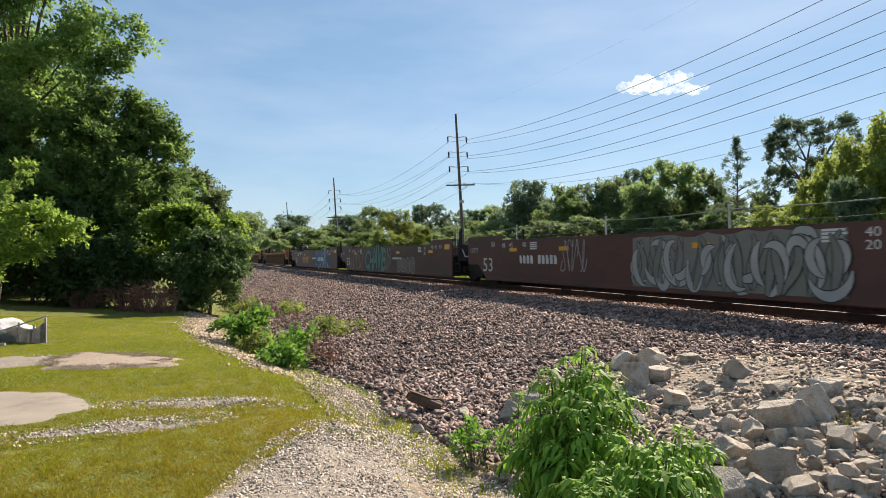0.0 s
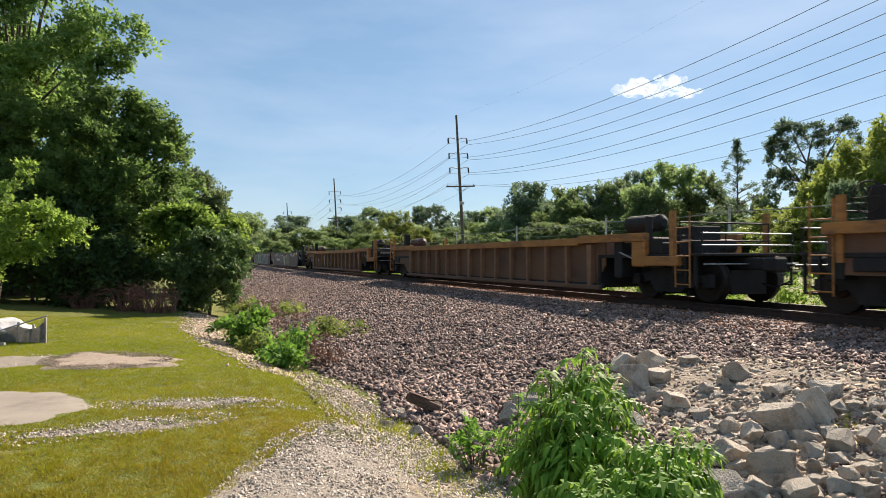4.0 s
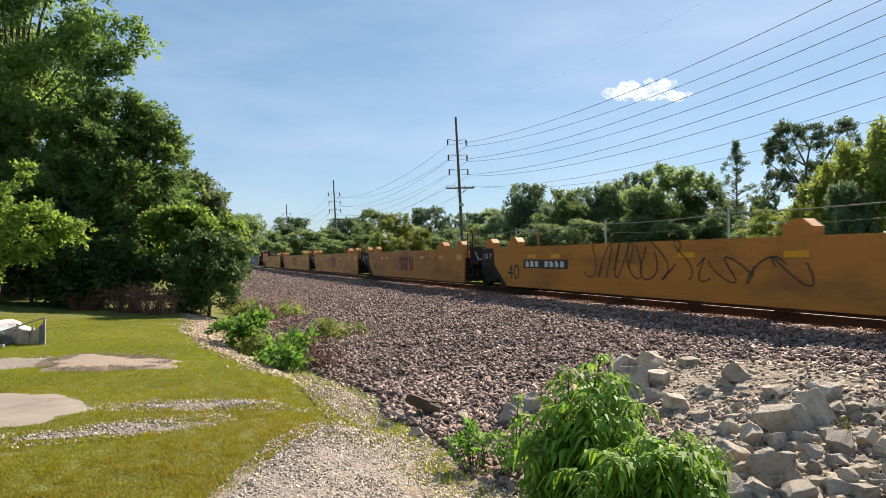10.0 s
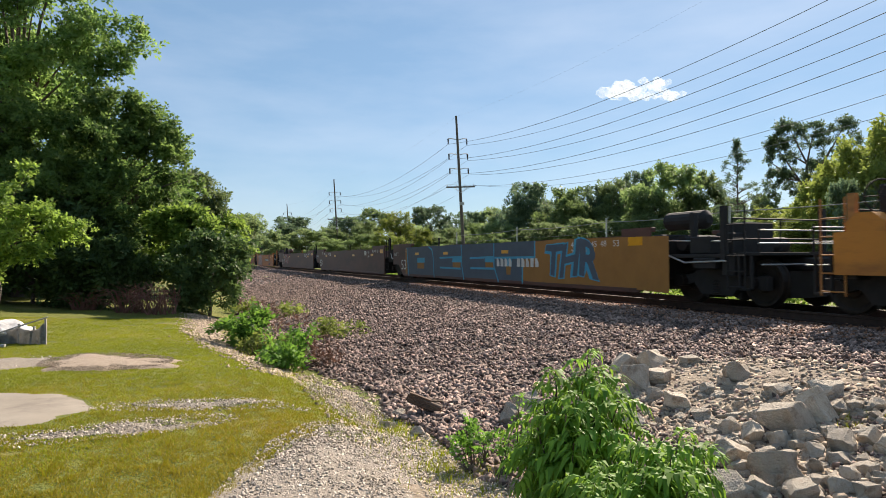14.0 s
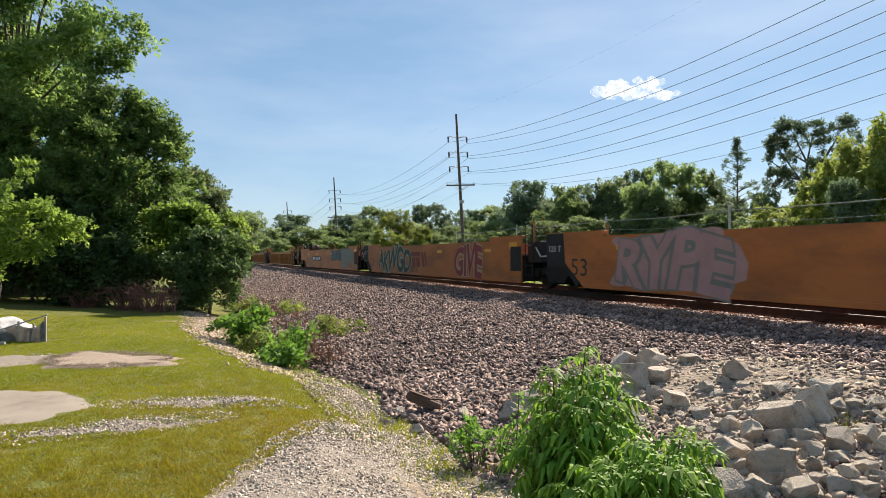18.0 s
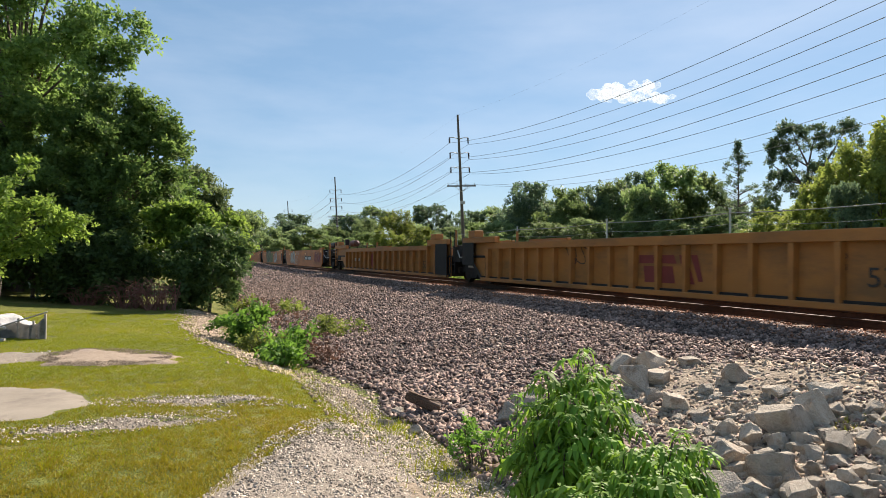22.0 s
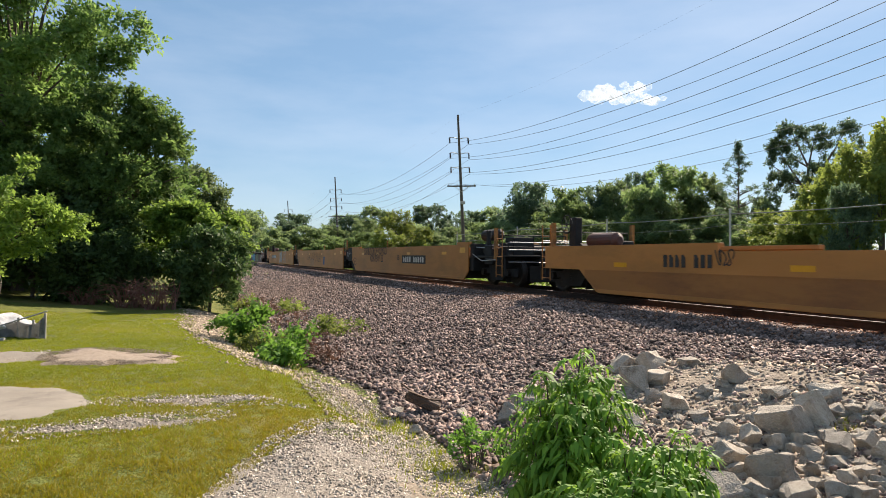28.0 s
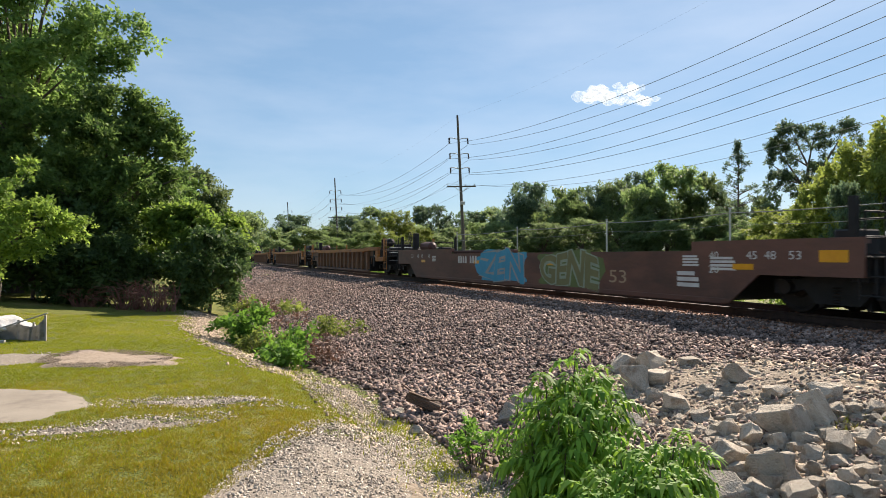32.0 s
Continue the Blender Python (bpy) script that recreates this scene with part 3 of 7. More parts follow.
def ribbon(pts, half, x, taper=0.0):
    """One bent stroke in the side's plane, thinner towards its ends by taper."""
    bm = bmesh.new()
    left, right = [], []
    for i, (a, b) in enumerate(pts):
        p, q = pts[max(0, i - 1)], pts[min(len(pts) - 1, i + 1)]
        d = Vector((q[0] - p[0], q[1] - p[1]))
        d = d.normalized() if d.length > 1e-6 else Vector((1, 0))
        h = half * (1 - taper * abs(2 * i / (len(pts) - 1) - 1) ** 2)
        left.append(bm.verts.new((x, a - d.y * h, b + d.x * h)))
        right.append(bm.verts.new((x, a + d.y * h, b - d.x * h)))
    for i in range(len(pts) - 1):
        bm.faces.new((left[i], left[i + 1], right[i + 1], right[i]))
    return bm


def squiggle(unit, y, z, width, height, material, seed, strokes=5, r=0.014, label="sprayed tag stroke"):
    """A thin sprayed tag of looping strokes that spells nothing."""
    rr = random.Random(seed)
    for k in range(strokes):
        y0 = y + width / 2 - (k + 0.5) * width / strokes
        a0, w1, w2 = rr.uniform(0, 6), rr.uniform(1.0, 2.2), rr.uniform(0.6, 1.6)
        pts = [(y0 - (t - 0.5) * width / strokes * 0.9 + 0.35 * width / strokes * math.sin(a0 + w1 * 5 * t), z + height * 0.5 * math.sin(a0 * 1.7 + w2 * 6 * t))
               for t in (j / 15 for j in range(16))]
        part("graffiti", ribbon(pts, r, SIDE - 0.010 - 0.0005 * k), material, unit, label)


def wild(unit, y, z, width, height, fills, edge, seed, count=6, fat=0.13):
    """Interlocking sprayed swirls with outlines, like letters that cannot be read."""
    rr = random.Random(seed)
    cell = width / count
    h2, w2, n = height * 0.47, cell * 0.62, 0
    for k in range(count):
        yc = y + width / 2 - (k + 0.5) * cell
        for j in range(6):
            lean, cz = rr.uniform(-0.3, 0.3), z + rr.uniform(-0.2, 0.2) * h2
            if j % 2:
                a0, sweep = rr.uniform(0, 6.283), rr.choice((-1, 1)) * rr.uniform(1.6, 3.0)
                ry, rz, grow = w2 * rr.uniform(0.6, 1.1), h2 * rr.uniform(0.6, 1.0), rr.uniform(-0.5, 0.5)
                arc = [(ry * (1 + grow * (t - 0.5)) * math.cos(a0 + sweep * t), rz * (1 + grow * (t - 0.5)) * math.sin(a0 + sweep * t)) for t in (i / 14 for i in range(15))]
            else:
                off, bow, ph = rr.uniform(-0.6, 0.6) * w2, rr.uniform(0.15, 0.5) * w2, rr.uniform(0, 6)
                arc = [(off + bow * math.sin(ph + 4.0 * t), h2 * (1.9 * t - 0.95)) for t in (i / 14 for i in range(15))]
            pts = [(yc + a + lean * b, max(z - h2, min(z + h2, cz + b))) for a, b in arc]
            x = SIDE - 0.005 - 0.0003 * n
            part("graffiti", ribbon(pts, fat * 0.5 + 0.022, x, 0.75), edge, unit, "sprayed outline stroke")
            part("graffiti", ribbon(pts, fat * 0.5, x - 0.00015, 0.85), fills[n % len(fills)], unit, "sprayed filled stroke")
            n += 1


def truck(unit, y, key=""):
    """A two-axle truck under a unit, centred at y along it."""
    def frame_side():
        bm = bmesh.new()
        slab(bm, [(-1.22, 0.36), (-1.22, 0.62), (-0.72, 0.62), (-0.42, 0.74), (0.42, 0.74), (0.72, 0.62), (1.22, 0.62), (1.22, 0.36),
                  (0.98, 0.36), (0.62, 0.46), (0.4, 0.22), (-0.4, 0.22), (-0.62, 0.46), (-0.98, 0.36)], -0.075, 0.075)
        return bm

    def springs():
        bm = bmesh.new()
        rings = []
        for k in range(13):
            rr_ = 0.09 if k % 2 else 0.07
            rings.append([bm.verts.new((rr_ * math.cos(q * 0.628), 2.4 * rr_ * math.sin(q * 0.628), 0.28 + 0.025 * k)) for q in range(10)])
        for lo, hi in zip(rings, rings[1:]):
            for q in range(10):
                bm.faces.new((lo[q], lo[(q + 1) % 10], hi[(q + 1) % 10], hi[q]))
        return bm

    def bearing():
        bm = bmesh.new()
        rod(bm, (-0.11, 0, 0), (0.11, 0, 0), 0.12, sides=10)
        return bm

    def wheelset():
        bm = bmesh.new()
        half = [(0.0, 0.085), (0.66, 0.09), (0.665, 0.49), (0.695, 0.485), (0.7, 0.46), (0.82, 0.45), (0.822, 0.4), (0.80, 0.36), (0.80, 0.2), (0.835, 0.17), (0.84, 0.08), (1.05, 0.075), (1.05, 0.01)]
        prof = [(-x, r) for x, r in reversed(half)] + half[1:]
        n, prev = 24, None
        for x, r in prof:
            ring_ = [bm.verts.new((x, r * math.cos(6.28319 * q / n), r * math.sin(6.28319 * q / n))) for q in range(n)]
            if prev:
                for q in range(n):
                    bm.faces.new((prev[q], prev[(q + 1) % n], ring_[(q + 1) % n], ring_[q]))
            prev = ring_
        bmesh.ops.recalc_face_normals(bm, faces=bm.faces)
        return bm

    tr = new("truck", cached(("bolster",), lambda: boxes((-0.95, 0.95, -0.24, 0.24, 0.42, 0.72), (-0.3, 0.3, -0.3, 0.3, 0.72, 0.84), bevel=0.03), M_BLACK))
    tr.parent, tr.location = unit, (0, y, 0)
    tagged(tr, "black grimy cast-steel truck")
    for s in (-1, 1):
        part("side_frame", cached(("side_frame",), frame_side, M_BLACK), M_BLACK, tr, m=Matrix.Translation((s * 1.0, 0, 0)))
        part("spring", cached(("spring",), springs, M_WHEEL), M_WHEEL, tr, m=Matrix.Translation((s * 1.0, 0, -0.05)))
        for dy in (-0.915, 0.915):
            part("bearing", cached(("bearing",), bearing, M_WHEEL), M_WHEEL, tr, m=Matrix.Translation((s * 1.08, dy, 0.485)))
    # dark plates added across the truck to block bright ground showing beneath
    for dy in (-0.42, 0.42):
        part("brake_beam", cached(("brake_beam",), lambda: boxes((-0.92, 0.92, -0.05, 0.05, 0.14, 0.5), bevel=0.02), M_BLACK), M_BLACK, tr, m=Matrix.Translation((0, dy, 0)))
    part("brake_rigging", cached(("brake_rigging",), lambda: boxes((-0.5, 0.5, -1.25, -1.18, 0.2, 0.72), (-0.5, 0.5, 1.18, 1.25, 0.2, 0.72), (-0.08, 0.08, -1.2, 1.2, 0.2, 0.45)), M_BLACK), M_BLACK, tr)
    ws = []
    for dy in (-0.915, 0.915):
        w = part("wheelset", cached(("wheelset",), wheelset, M_WHEEL, False), M_WHEEL, tr, "steel wheels on their axle", Matrix.Translation((0, dy, 0.485)))
        ws.append(w)
    return ws


KINDS = {
    # smooth: top, raised top, bottom, body paint
    "brown": dict(top=1.50, up=1.67, low=0.2, paint=M_BROWN, ribs=0, end=M_BROWN),
    "ttx": dict(top=1.50, up=1.64, low=0.18, paint=M_TTX_RED, ribs=0, end=M_BLACK),
    "forty": dict(top=1.38, up=1.38, low=0.15, paint=M_TTX, ribs=0, end=M_BLACK),
    "ochre": dict(top=1.46, up=1.56, low=0.18, paint=M_OCHRE, ribs=0, end=M_BLACK),
    "fec": dict(top=1.15, up=1.32, low=0.14, paint=M_OCHRE, ribs=0, end=M_BLACK),
    "fecbrown": dict(top=1.15, up=1.34, low=0.14, paint=M_FECBROWN, ribs=0, end=M_BLACK),
    "rust": dict(top=1.50, up=1.55, low=0.2, paint=M_RUSTWALL, ribs=14, end=M_RUSTTOP),
    "ribbed": dict(top=1.48, up=1.70, low=0.2, paint=M_RIBWALL, ribs=19, end=M_BLACK),
}
WHEELS = []


def well_unit(kind, L, front, rear, label, place):
    """One well unit of a container car. Front truck centre at y = 0, rear one at y = L (its own only at a coupler).
    front, rear: 'c' for a coupler end, 'j' for an articulated joint."""
    k = KINDS[kind]
    top, up, low, pt = k["top"], k["up"], k["low"], k["paint"]
    unit = thing("well_car", None, label, "well car", "cars of the train")
    y0 = -0.75 if front == "c" else 1.35
    y1 = L + 0.75 if rear == "c" else L - 0.15
    cut0 = 1.9 if front == "c" else 1.35     # where the deep side begins behind the front truck
    cut1 = L - 1.7 if rear == "c" else L - 1.65
    rise = 0.7
    r0, r1 = y0 + (3.0 if front == "c" else 2.2), y1 - (3.0 if rear == "c" else 2.6)
    # at most coupler fronts the deep side stops short of the truck
    ys = 1.9 if front == "c" and kind == "rust" else 1.5 if front == "c" and kind not in ("fec", "fecbrown") else y0
    yc = 0.3 if kind == "rust" and front == "c" else ys
    if ys > y0:
        r0 = ys + 1.0
    if top < 1.2:
        r0, r1 = y0 + 3.6, y1 - 6.4
    ribs = k["ribs"]
    inset = 0.13 if ribs else 0.0

    def profile():
        p = []
        if ys > 1.4:
            p += [(ys, 0.8 if kind == "rust" else 0.48), (cut0 + (0.5 if kind == "rust" else 0.0), low)]
        elif front == "c":
            p += [(y0, rise), (1.2, rise), (cut0, low)]
        else:
            p += [(y0, low)]
        if rear == "c":
            p += [(cut1, low), (L - 0.95, rise), (y1, rise)]
        else:
            p += [(cut1, low), (L - 1.0, rise), (y1, rise)]
        p += [(y1, up), (r1, up), (r1, top), (r0, top), (r0, up), (ys, up)]
        return p

    def side_panel():
        bm = bmesh.new()
        slab(bm, profile(), 0.0, 0.05)
        return bm

    def chord():
        bm = bmesh.new()
        if ribs:
            h = 0.19 if kind == "rust" else 0.2
            box(bm, -0.02, 0.16, r0, r1, top - h, top + 0.004, 0.01)
            box(bm, -0.025, 0.16, yc, r0, up - h, up + 0.004, 0.01)
            box(bm, -0.025, 0.16, r1, y1, up - h, up + 0.004, 0.01)
        else:
            box(bm, 0.05, 0.17, r0, r1, top - 0.1, top + 0.004, 0.01)
            box(bm, 0.05, 0.17, ys, r0, up - 0.1, up + 0.004, 0.01)
            box(bm, 0.05, 0.17, r1, y1, up - 0.1, up + 0.004, 0.01)
        return bm

    def sill():
        bm = bmesh.new()
        box(bm, -0.006 if not ribs else -0.03, 0.1, cut0 + 0.05, cut1 - 0.05, low - 0.02, low + 0.09, 0.01)
        return bm

    key = (kind, round(L, 2), front, rear)
    for s in (-1, 1):
        m = Matrix.Translation((s * (1.5 - inset), 0, 0)) @ Matrix.Diagonal((-s, 1, 1, 1))
        part("side_wall", cached(("side_wall",) + key, side_panel, pt), pt, unit, m=m)
        m2 = Matrix.Translation((s * 1.5, 0, 0)) @ Matrix.Diagonal((-s, 1, 1, 1))
        cm = (M_RUSTTOP if kind == "rust" else pt)
        part("top_chord", cached(("top_chord",) + key, chord, cm), cm, unit, m=m2)
        part("side_sill", cached(("side_sill",) + key, sill, pt), pt, unit, m=m2)
        if ribs:
            hh = top - (0.19 if kind == "rust" else 0.2)

            def rib():
                bm = bmesh.new()
                slab(bm, [(-0.04, low + 0.09), (0.04, low + 0.09), (0.055, hh + 0.01), (-0.055, hh + 0.01)], -0.012, 0.125)
                return bm

            for j in range(ribs):
                yy = cut0 + 0.5 + (cut1 - cut0 - 1.0) * j / (ribs - 1)
                wide = 1.9 if j in (0, ribs - 1, ribs // 2) else 1.0
                part("rib", cached(("rib", kind), rib, M_RIBRUST if kind == "rust" else pt), pt, unit,
                     m=m2 @ Matrix.Translation((0, yy, 0)) @ Matrix.Diagonal((1, wide, 1, 1)))

    def floor():
        bm = bmesh.new()
        for j in range(6):
            yy = cut0 + 0.6 + (cut1 - cut0 - 1.2) * j / 5
            box(bm, -1.44, 1.44, yy - 0.22, yy + 0.22, low + 0.02, low + 0.12)
        box(bm, -1.44, -1.37, cut0, cut1, low + 0.02, low + 0.14)
        box(bm, 1.37, 1.44, cut0, cut1, low + 0.02, low + 0.14)
        return bm

    part("well_floor", cached(("well_floor",) + key, floor, M_BLACK), M_BLACK, unit)

    def end_deck(sgn):
        bm = bmesh.new()
        if sgn < 0:
            a, b, wall = y0, cut0 + 0.25, cut0 + 0.2
        else:
            a, b, wall = cut1 - 0.25, y1, cut1 - 0.2
        box(bm, -1.4, 1.4, a, b, 0.98, 1.06, 0.01)
        box(bm, -1.4, 1.4, wall - 0.05, wall + 0.05, low + 0.1, 0.98)
        box(bm, -0.32, 0.32, a, b, 0.84, 0.98)
        return bm

    part("end_deck", cached(("front_deck",) + key, lambda: end_deck(-1), M_BLACK), M_BLACK, unit)
    part("end_deck", cached(("rear_deck",) + key, lambda: end_deck(1), M_BLACK), M_BLACK, unit)

    def ladder():
        bm = bmesh.new()
        for dy in (0.0, 0.42):
            rod(bm, (0, dy, 0.35), (0, dy, 1.95), 0.018, sides=6)
        for j in range(5):
            rod(bm, (0, 0, 0.42 + 0.3 * j), (0, 0.42, 0.42 + 0.3 * j), 0.014, sides=6)
        return bm

    def stanchion():
        return boxes((-0.05, 0.05, -0.06, 0.06, 0.9, 2.0))

    def handrail():
        return rods(0.018, ((-1.3, 0, 1.75), (1.3, 0, 1.75)), ((-1.3, 0, 1.35), (1.3, 0, 1.35)), ((-1.3, 0, 0.9), (-1.3, 0, 1.75)),
                    ((1.3, 0, 0.9), (1.3, 0, 1.75)), ((0, 0, 0.9), (0, 0, 1.75)))

    def coupler():
        bm = bmesh.new()
        box(bm, -0.13, 0.13, -1.05, 0.0, 0.72, 0.98, 0.03)
        box(bm, -0.2, 0.2, -1.3, -1.0, 0.68, 1.0, 0.05)
        return bm

    def hose():
        cu = rods(0.02, ((0.35, -0.05, 0.75), (0.4, -0.35, 0.45)), ((0.4, -0.35, 0.45), (0.35, -0.85, 0.35)), ((0.35, -0.85, 0.35), (0.3, -1.25, 0.5)))
        return cu

    def tank():
        bm = bmesh.new()
        rod(bm, (0, -0.55, 0), (0, 0.55, 0), 0.21, sides=16)
        rod(bm, (0, 0.55, 0), (0, 0.66, 0), 0.21, 0.1, sides=16)
        rod(bm, (0, -0.66, 0), (0, -0.55, 0), 0.1, 0.21, sides=16)
        return bm

    def brake_wheel():
        bm = bmesh.new()
        n = 16
        for j in range(n):
            a, b = 2 * math.pi * j / n, 2 * math.pi * (j + 1) / n
            rod(bm, (0, 0.26 * math.cos(a), 0.26 * math.sin(a)), (0, 0.26 * math.cos(b), 0.26 * math.sin(b)), 0.016, sides=5)
        for j in range(3):
            a = math.pi * j / 3
            rod(bm, (0, 0.26 * math.cos(a), 0.26 * math.sin(a)), (0, -0.26 * math.cos(a), -0.26 * math.sin(a)), 0.012, sides=5)
        return bm

    dark = kind in ("brown", "fecbrown")
    post_mat = M_BLACK if dark else M_RUSTTOP
    for where, yy, sgn in (("c" == front, y0, -1), ("c" == rear, y1, 1)):
        if where:
            flip = Matrix.Identity(4) if sgn < 0 else pose(0, 0, 0, 0, 0, 180)
            base = Matrix.Translation((0, yy, 0)) @ flip
            part("coupler", cached(("coupler",), coupler, M_BLACK), M_BLACK, unit, m=base)
            part("air_hose", cached(("air_hose",), hose, M_BLACK), M_BLACK, unit, m=base)
            part("handrail", cached(("handrail",), handrail, M_BLACK), M_BLACK, unit, m=base @ Matrix.Translation((0, 0.12, 0)))
            for sx in (-1, 1):
                part("stanchion", cached(("stanchion", post_mat.name), stanchion, post_mat), post_mat, unit, m=base @ Matrix.Translation((sx * 1.38, 0.25, 0)))
            part("ladder", cached(("ladder", post_mat.name), ladder, post_mat), post_mat, unit, m=base @ Matrix.Translation((-1.42 if sgn < 0 else 1.42, -0.28, 0)))
            part("walkway", cached(("walkway",), lambda: boxes((-1.35, 1.35, -0.55, 0.0, 1.02, 1.08), bevel=0.008), M_BLACK), M_BLACK, unit, m=base)
            part("end_frame", cached(("end_frame",), lambda: boxes((-1.4, 1.4, 0.0, 0.3, 0.62, 1.02), bevel=0.02), M_BLACK), M_BLACK, unit, m=base)
            part("uncoupling_lever", cached(("uncoupling_lever",), lambda: rods(0.016, ((-1.35, -0.6, 0.85), (1.35, -0.6, 0.85)), ((0.0, -0.6, 0.85), (0.0, -0.95, 0.95))), M_GALV), M_GALV, unit, m=base)
            for zz in (1.25, 1.5):
                part("grab_rail", cached(("grab_rail",), lambda: rods(0.014, ((-1.32, -0.5, 0), (1.32, -0.5, 0))), M_GALV), M_GALV, unit, m=base @ Matrix.Translation((0, 0, zz)))
            for sx in (-1, 1):
                part("rail_post", cached(("rail_post",), lambda: rods(0.02, ((0, -0.5, 1.05), (0, -0.5, 1.55))), M_BLACK), M_BLACK, unit, m=base @ Matrix.Translation((sx * 1.3, 0, 0)))
                part("crossover_step", cached(("crossover_step",), lambda: boxes((-0.03, 0.03, -0.42, -0.1, 0.36, 0.4), (-0.03, 0.03, -0.42, -0.38, 0.36, 1.02), (-0.03, 0.03, -0.14, -0.1, 0.36, 1.02)), M_BLACK), M_BLACK, unit, m=base @ Matrix.Translation((sx * 1.38, 0, 0)))
            part("brake_cylinder", cached(("brake_cylinder",), lambda: rods(0.16, ((0.1, 0.7, 1.25), (0.8, 0.7, 1.25)), sides=14), M_BLACK), M_BLACK, unit, m=base)
            part("valve_box", cached(("valve_box",), lambda: boxes((-0.9, -0.35, 0.5, 0.95, 1.06, 1.5), bevel=0.03), M_BLACK), M_BLACK, unit, m=base)
            part("body_bolster", cached(("body_bolster",), lambda: boxes((-1.42, 1.42, -0.3, 0.3, 0.76, 0.98), bevel=0.02), M_BLACK), M_BLACK, unit, m=Matrix.Translation((0, 0 if sgn < 0 else L, 0)))
            if sgn < 0 and kind == "rust":
                for sx in (-1, 1):
                    part("end_bracket", cached(("end_bracket",), lambda: boxes((-0.1, 0.1, 0.3, 0.75, 0.78, 1.38), bevel=0.03), M_RUSTTOP), M_RUSTTOP, unit, "faded orange steel bracket", m=Matrix.Translation((sx * 1.4, 0, 0)))
                    part("side_beam", cached(("side_beam",), lambda: boxes((-0.1, 0.1, -0.75, 0.3, 0.8, 1.02), bevel=0.02), M_RUSTTOP), M_RUSTTOP, unit, "faded orange steel beam", m=Matrix.Translation((sx * 1.4, 0, 0)))
            if sgn < 0 and ys > y0:
                part("end_bulkhead", cached(("front_bulkhead",), lambda: boxes((-1.42, 1.42, 1.2, 1.5, 0.5, 1.5), bevel=0.03), M_BLACK), M_BLACK, unit)
                part("reservoir", cached(("reservoir",), lambda: rods(0.17, ((-1.1, 0.95, 1.3), (0.3, 0.95, 1.3)), sides=14), M_BLACK), M_BLACK, unit)
                part("air_tank", cached(("air_tank", "black"), tank, M_BLACK), M_BLACK, unit, m=Matrix.Translation((-0.6, 1.3, 1.82)))
                part("control_valve", cached(("control_valve",), lambda: boxes((-1.35, -0.95, -0.1, 0.45, 1.06, 1.42), bevel=0.02), M_BLACK), M_BLACK, unit)
                part("brake_box", cached(("brake_box",), lambda: boxes((-0.6, 0.2, -0.3, 0.3, 1.06, 1.7), bevel=0.02), M_BLACK), M_BLACK, unit)
                part("upright", cached(("upright",), lambda: boxes((-1.2, -1.05, 0.5, 0.62, 1.06, 1.95), bevel=0.02), M_BLACK), M_BLACK, unit)
                part("brake_pipe", cached(("brake_pipe",), lambda: rods(0.018, ((-1.44, -0.6, 0.92), (-1.44, 0.5, 0.88)), ((-1.44, 0.5, 0.88), (-1.4, 1.4, 1.15)), ((-1.3, -0.6, 1.3), (-1.3, 1.2, 1.36))), M_GALV), M_GALV, unit)
            if sgn > 0:
                part("air_tank", cached(("air_tank", pt.name), tank, M_BROWN), M_BROWN, unit, m=Matrix.Translation((-0.55, yy - 1.5, up + 0.16)))
                part("brake_wheel", cached(("brake_wheel",), brake_wheel, M_BLACK), M_BLACK, unit, m=Matrix.Translation((-1.1, yy - 0.5, 1.95)))
                part("brake_stand", cached(("brake_stand",), lambda: boxes((-0.12, 0.12, -0.15, 0.15, 0.95, 2.15), bevel=0.02), M_BLACK), M_BLACK, unit,
                     m=Matrix.Translation((-0.8, yy - 0.5, 0)))
        elif sgn < 0:
            part("ladder", cached(("ladder", "black"), ladder, M_BLACK), M_BLACK, unit, m=Matrix.Translation((-1.45, 0.75, 0)))
            part("end_bulkhead", cached(("end_bulkhead",), lambda: boxes((-1.3, 1.3, 0.55, 1.3, 0.8, 1.45), bevel=0.02), M_BLACK), M_BLACK, unit)
            for sx in (-1, 1):
                part("guide_post", cached(("guide_post", post_mat.name), lambda: boxes((-0.03, 0.03, -0.05, 0.05, 1.4, 2.05)), post_mat), post_mat, unit,
                     m=Matrix.Translation((sx * 1.35, 0.85, 0)))
            part("brake_hose", cached(("brake_hose",), lambda: rods(0.022, ((-1.35, 0.7, 1.25), (-1.4, 0.35, 0.98)), ((-1.4, 0.35, 0.98), (-1.35, -0.1, 1.0)), ((-1.35, -0.1, 1.0), (-1.25, -0.45, 1.4))), M_GALV), M_GALV, unit)
    if kind == "forty" or kind == "ttx":
        # container pedestals along the top chord
        def pedestal():
            bm = bmesh.new()
            slab(bm, [(-0.3, 0), (0.3, 0), (0.3, 0.16), (0.12, 0.3), (-0.12, 0.3), (-0.3, 0.16)], -0.1, 0.16)
            return bm
        if kind == "forty":
            for yy in (ys + 0.5, ys + 2.3, y1 - 2.2, y1 - 0.5):
                part("pedestal", cached(("pedestal",), pedestal, pt), pt, unit, m=Matrix.Translation((-1.38, yy, up)))
    if k["end"] is M_BLACK and rear == "j":
        def black_end():
            bm = bmesh.new()
            slab(bm, [(L - 1.65, low), (L - 1.0, rise), (y1, rise), (y1, up - 0.02), (y1 - 0.85, up - 0.02), (y1 - 0.95, rise + 0.1), (L - 1.95, low)], -0.006, 0.0)
            return bm
        part("painted_end", cached(("painted_end",) + key, black_end, M_BLACK), M_BLACK, unit, "black painted end", m=Matrix.Translation((SIDE, 0, 0)))
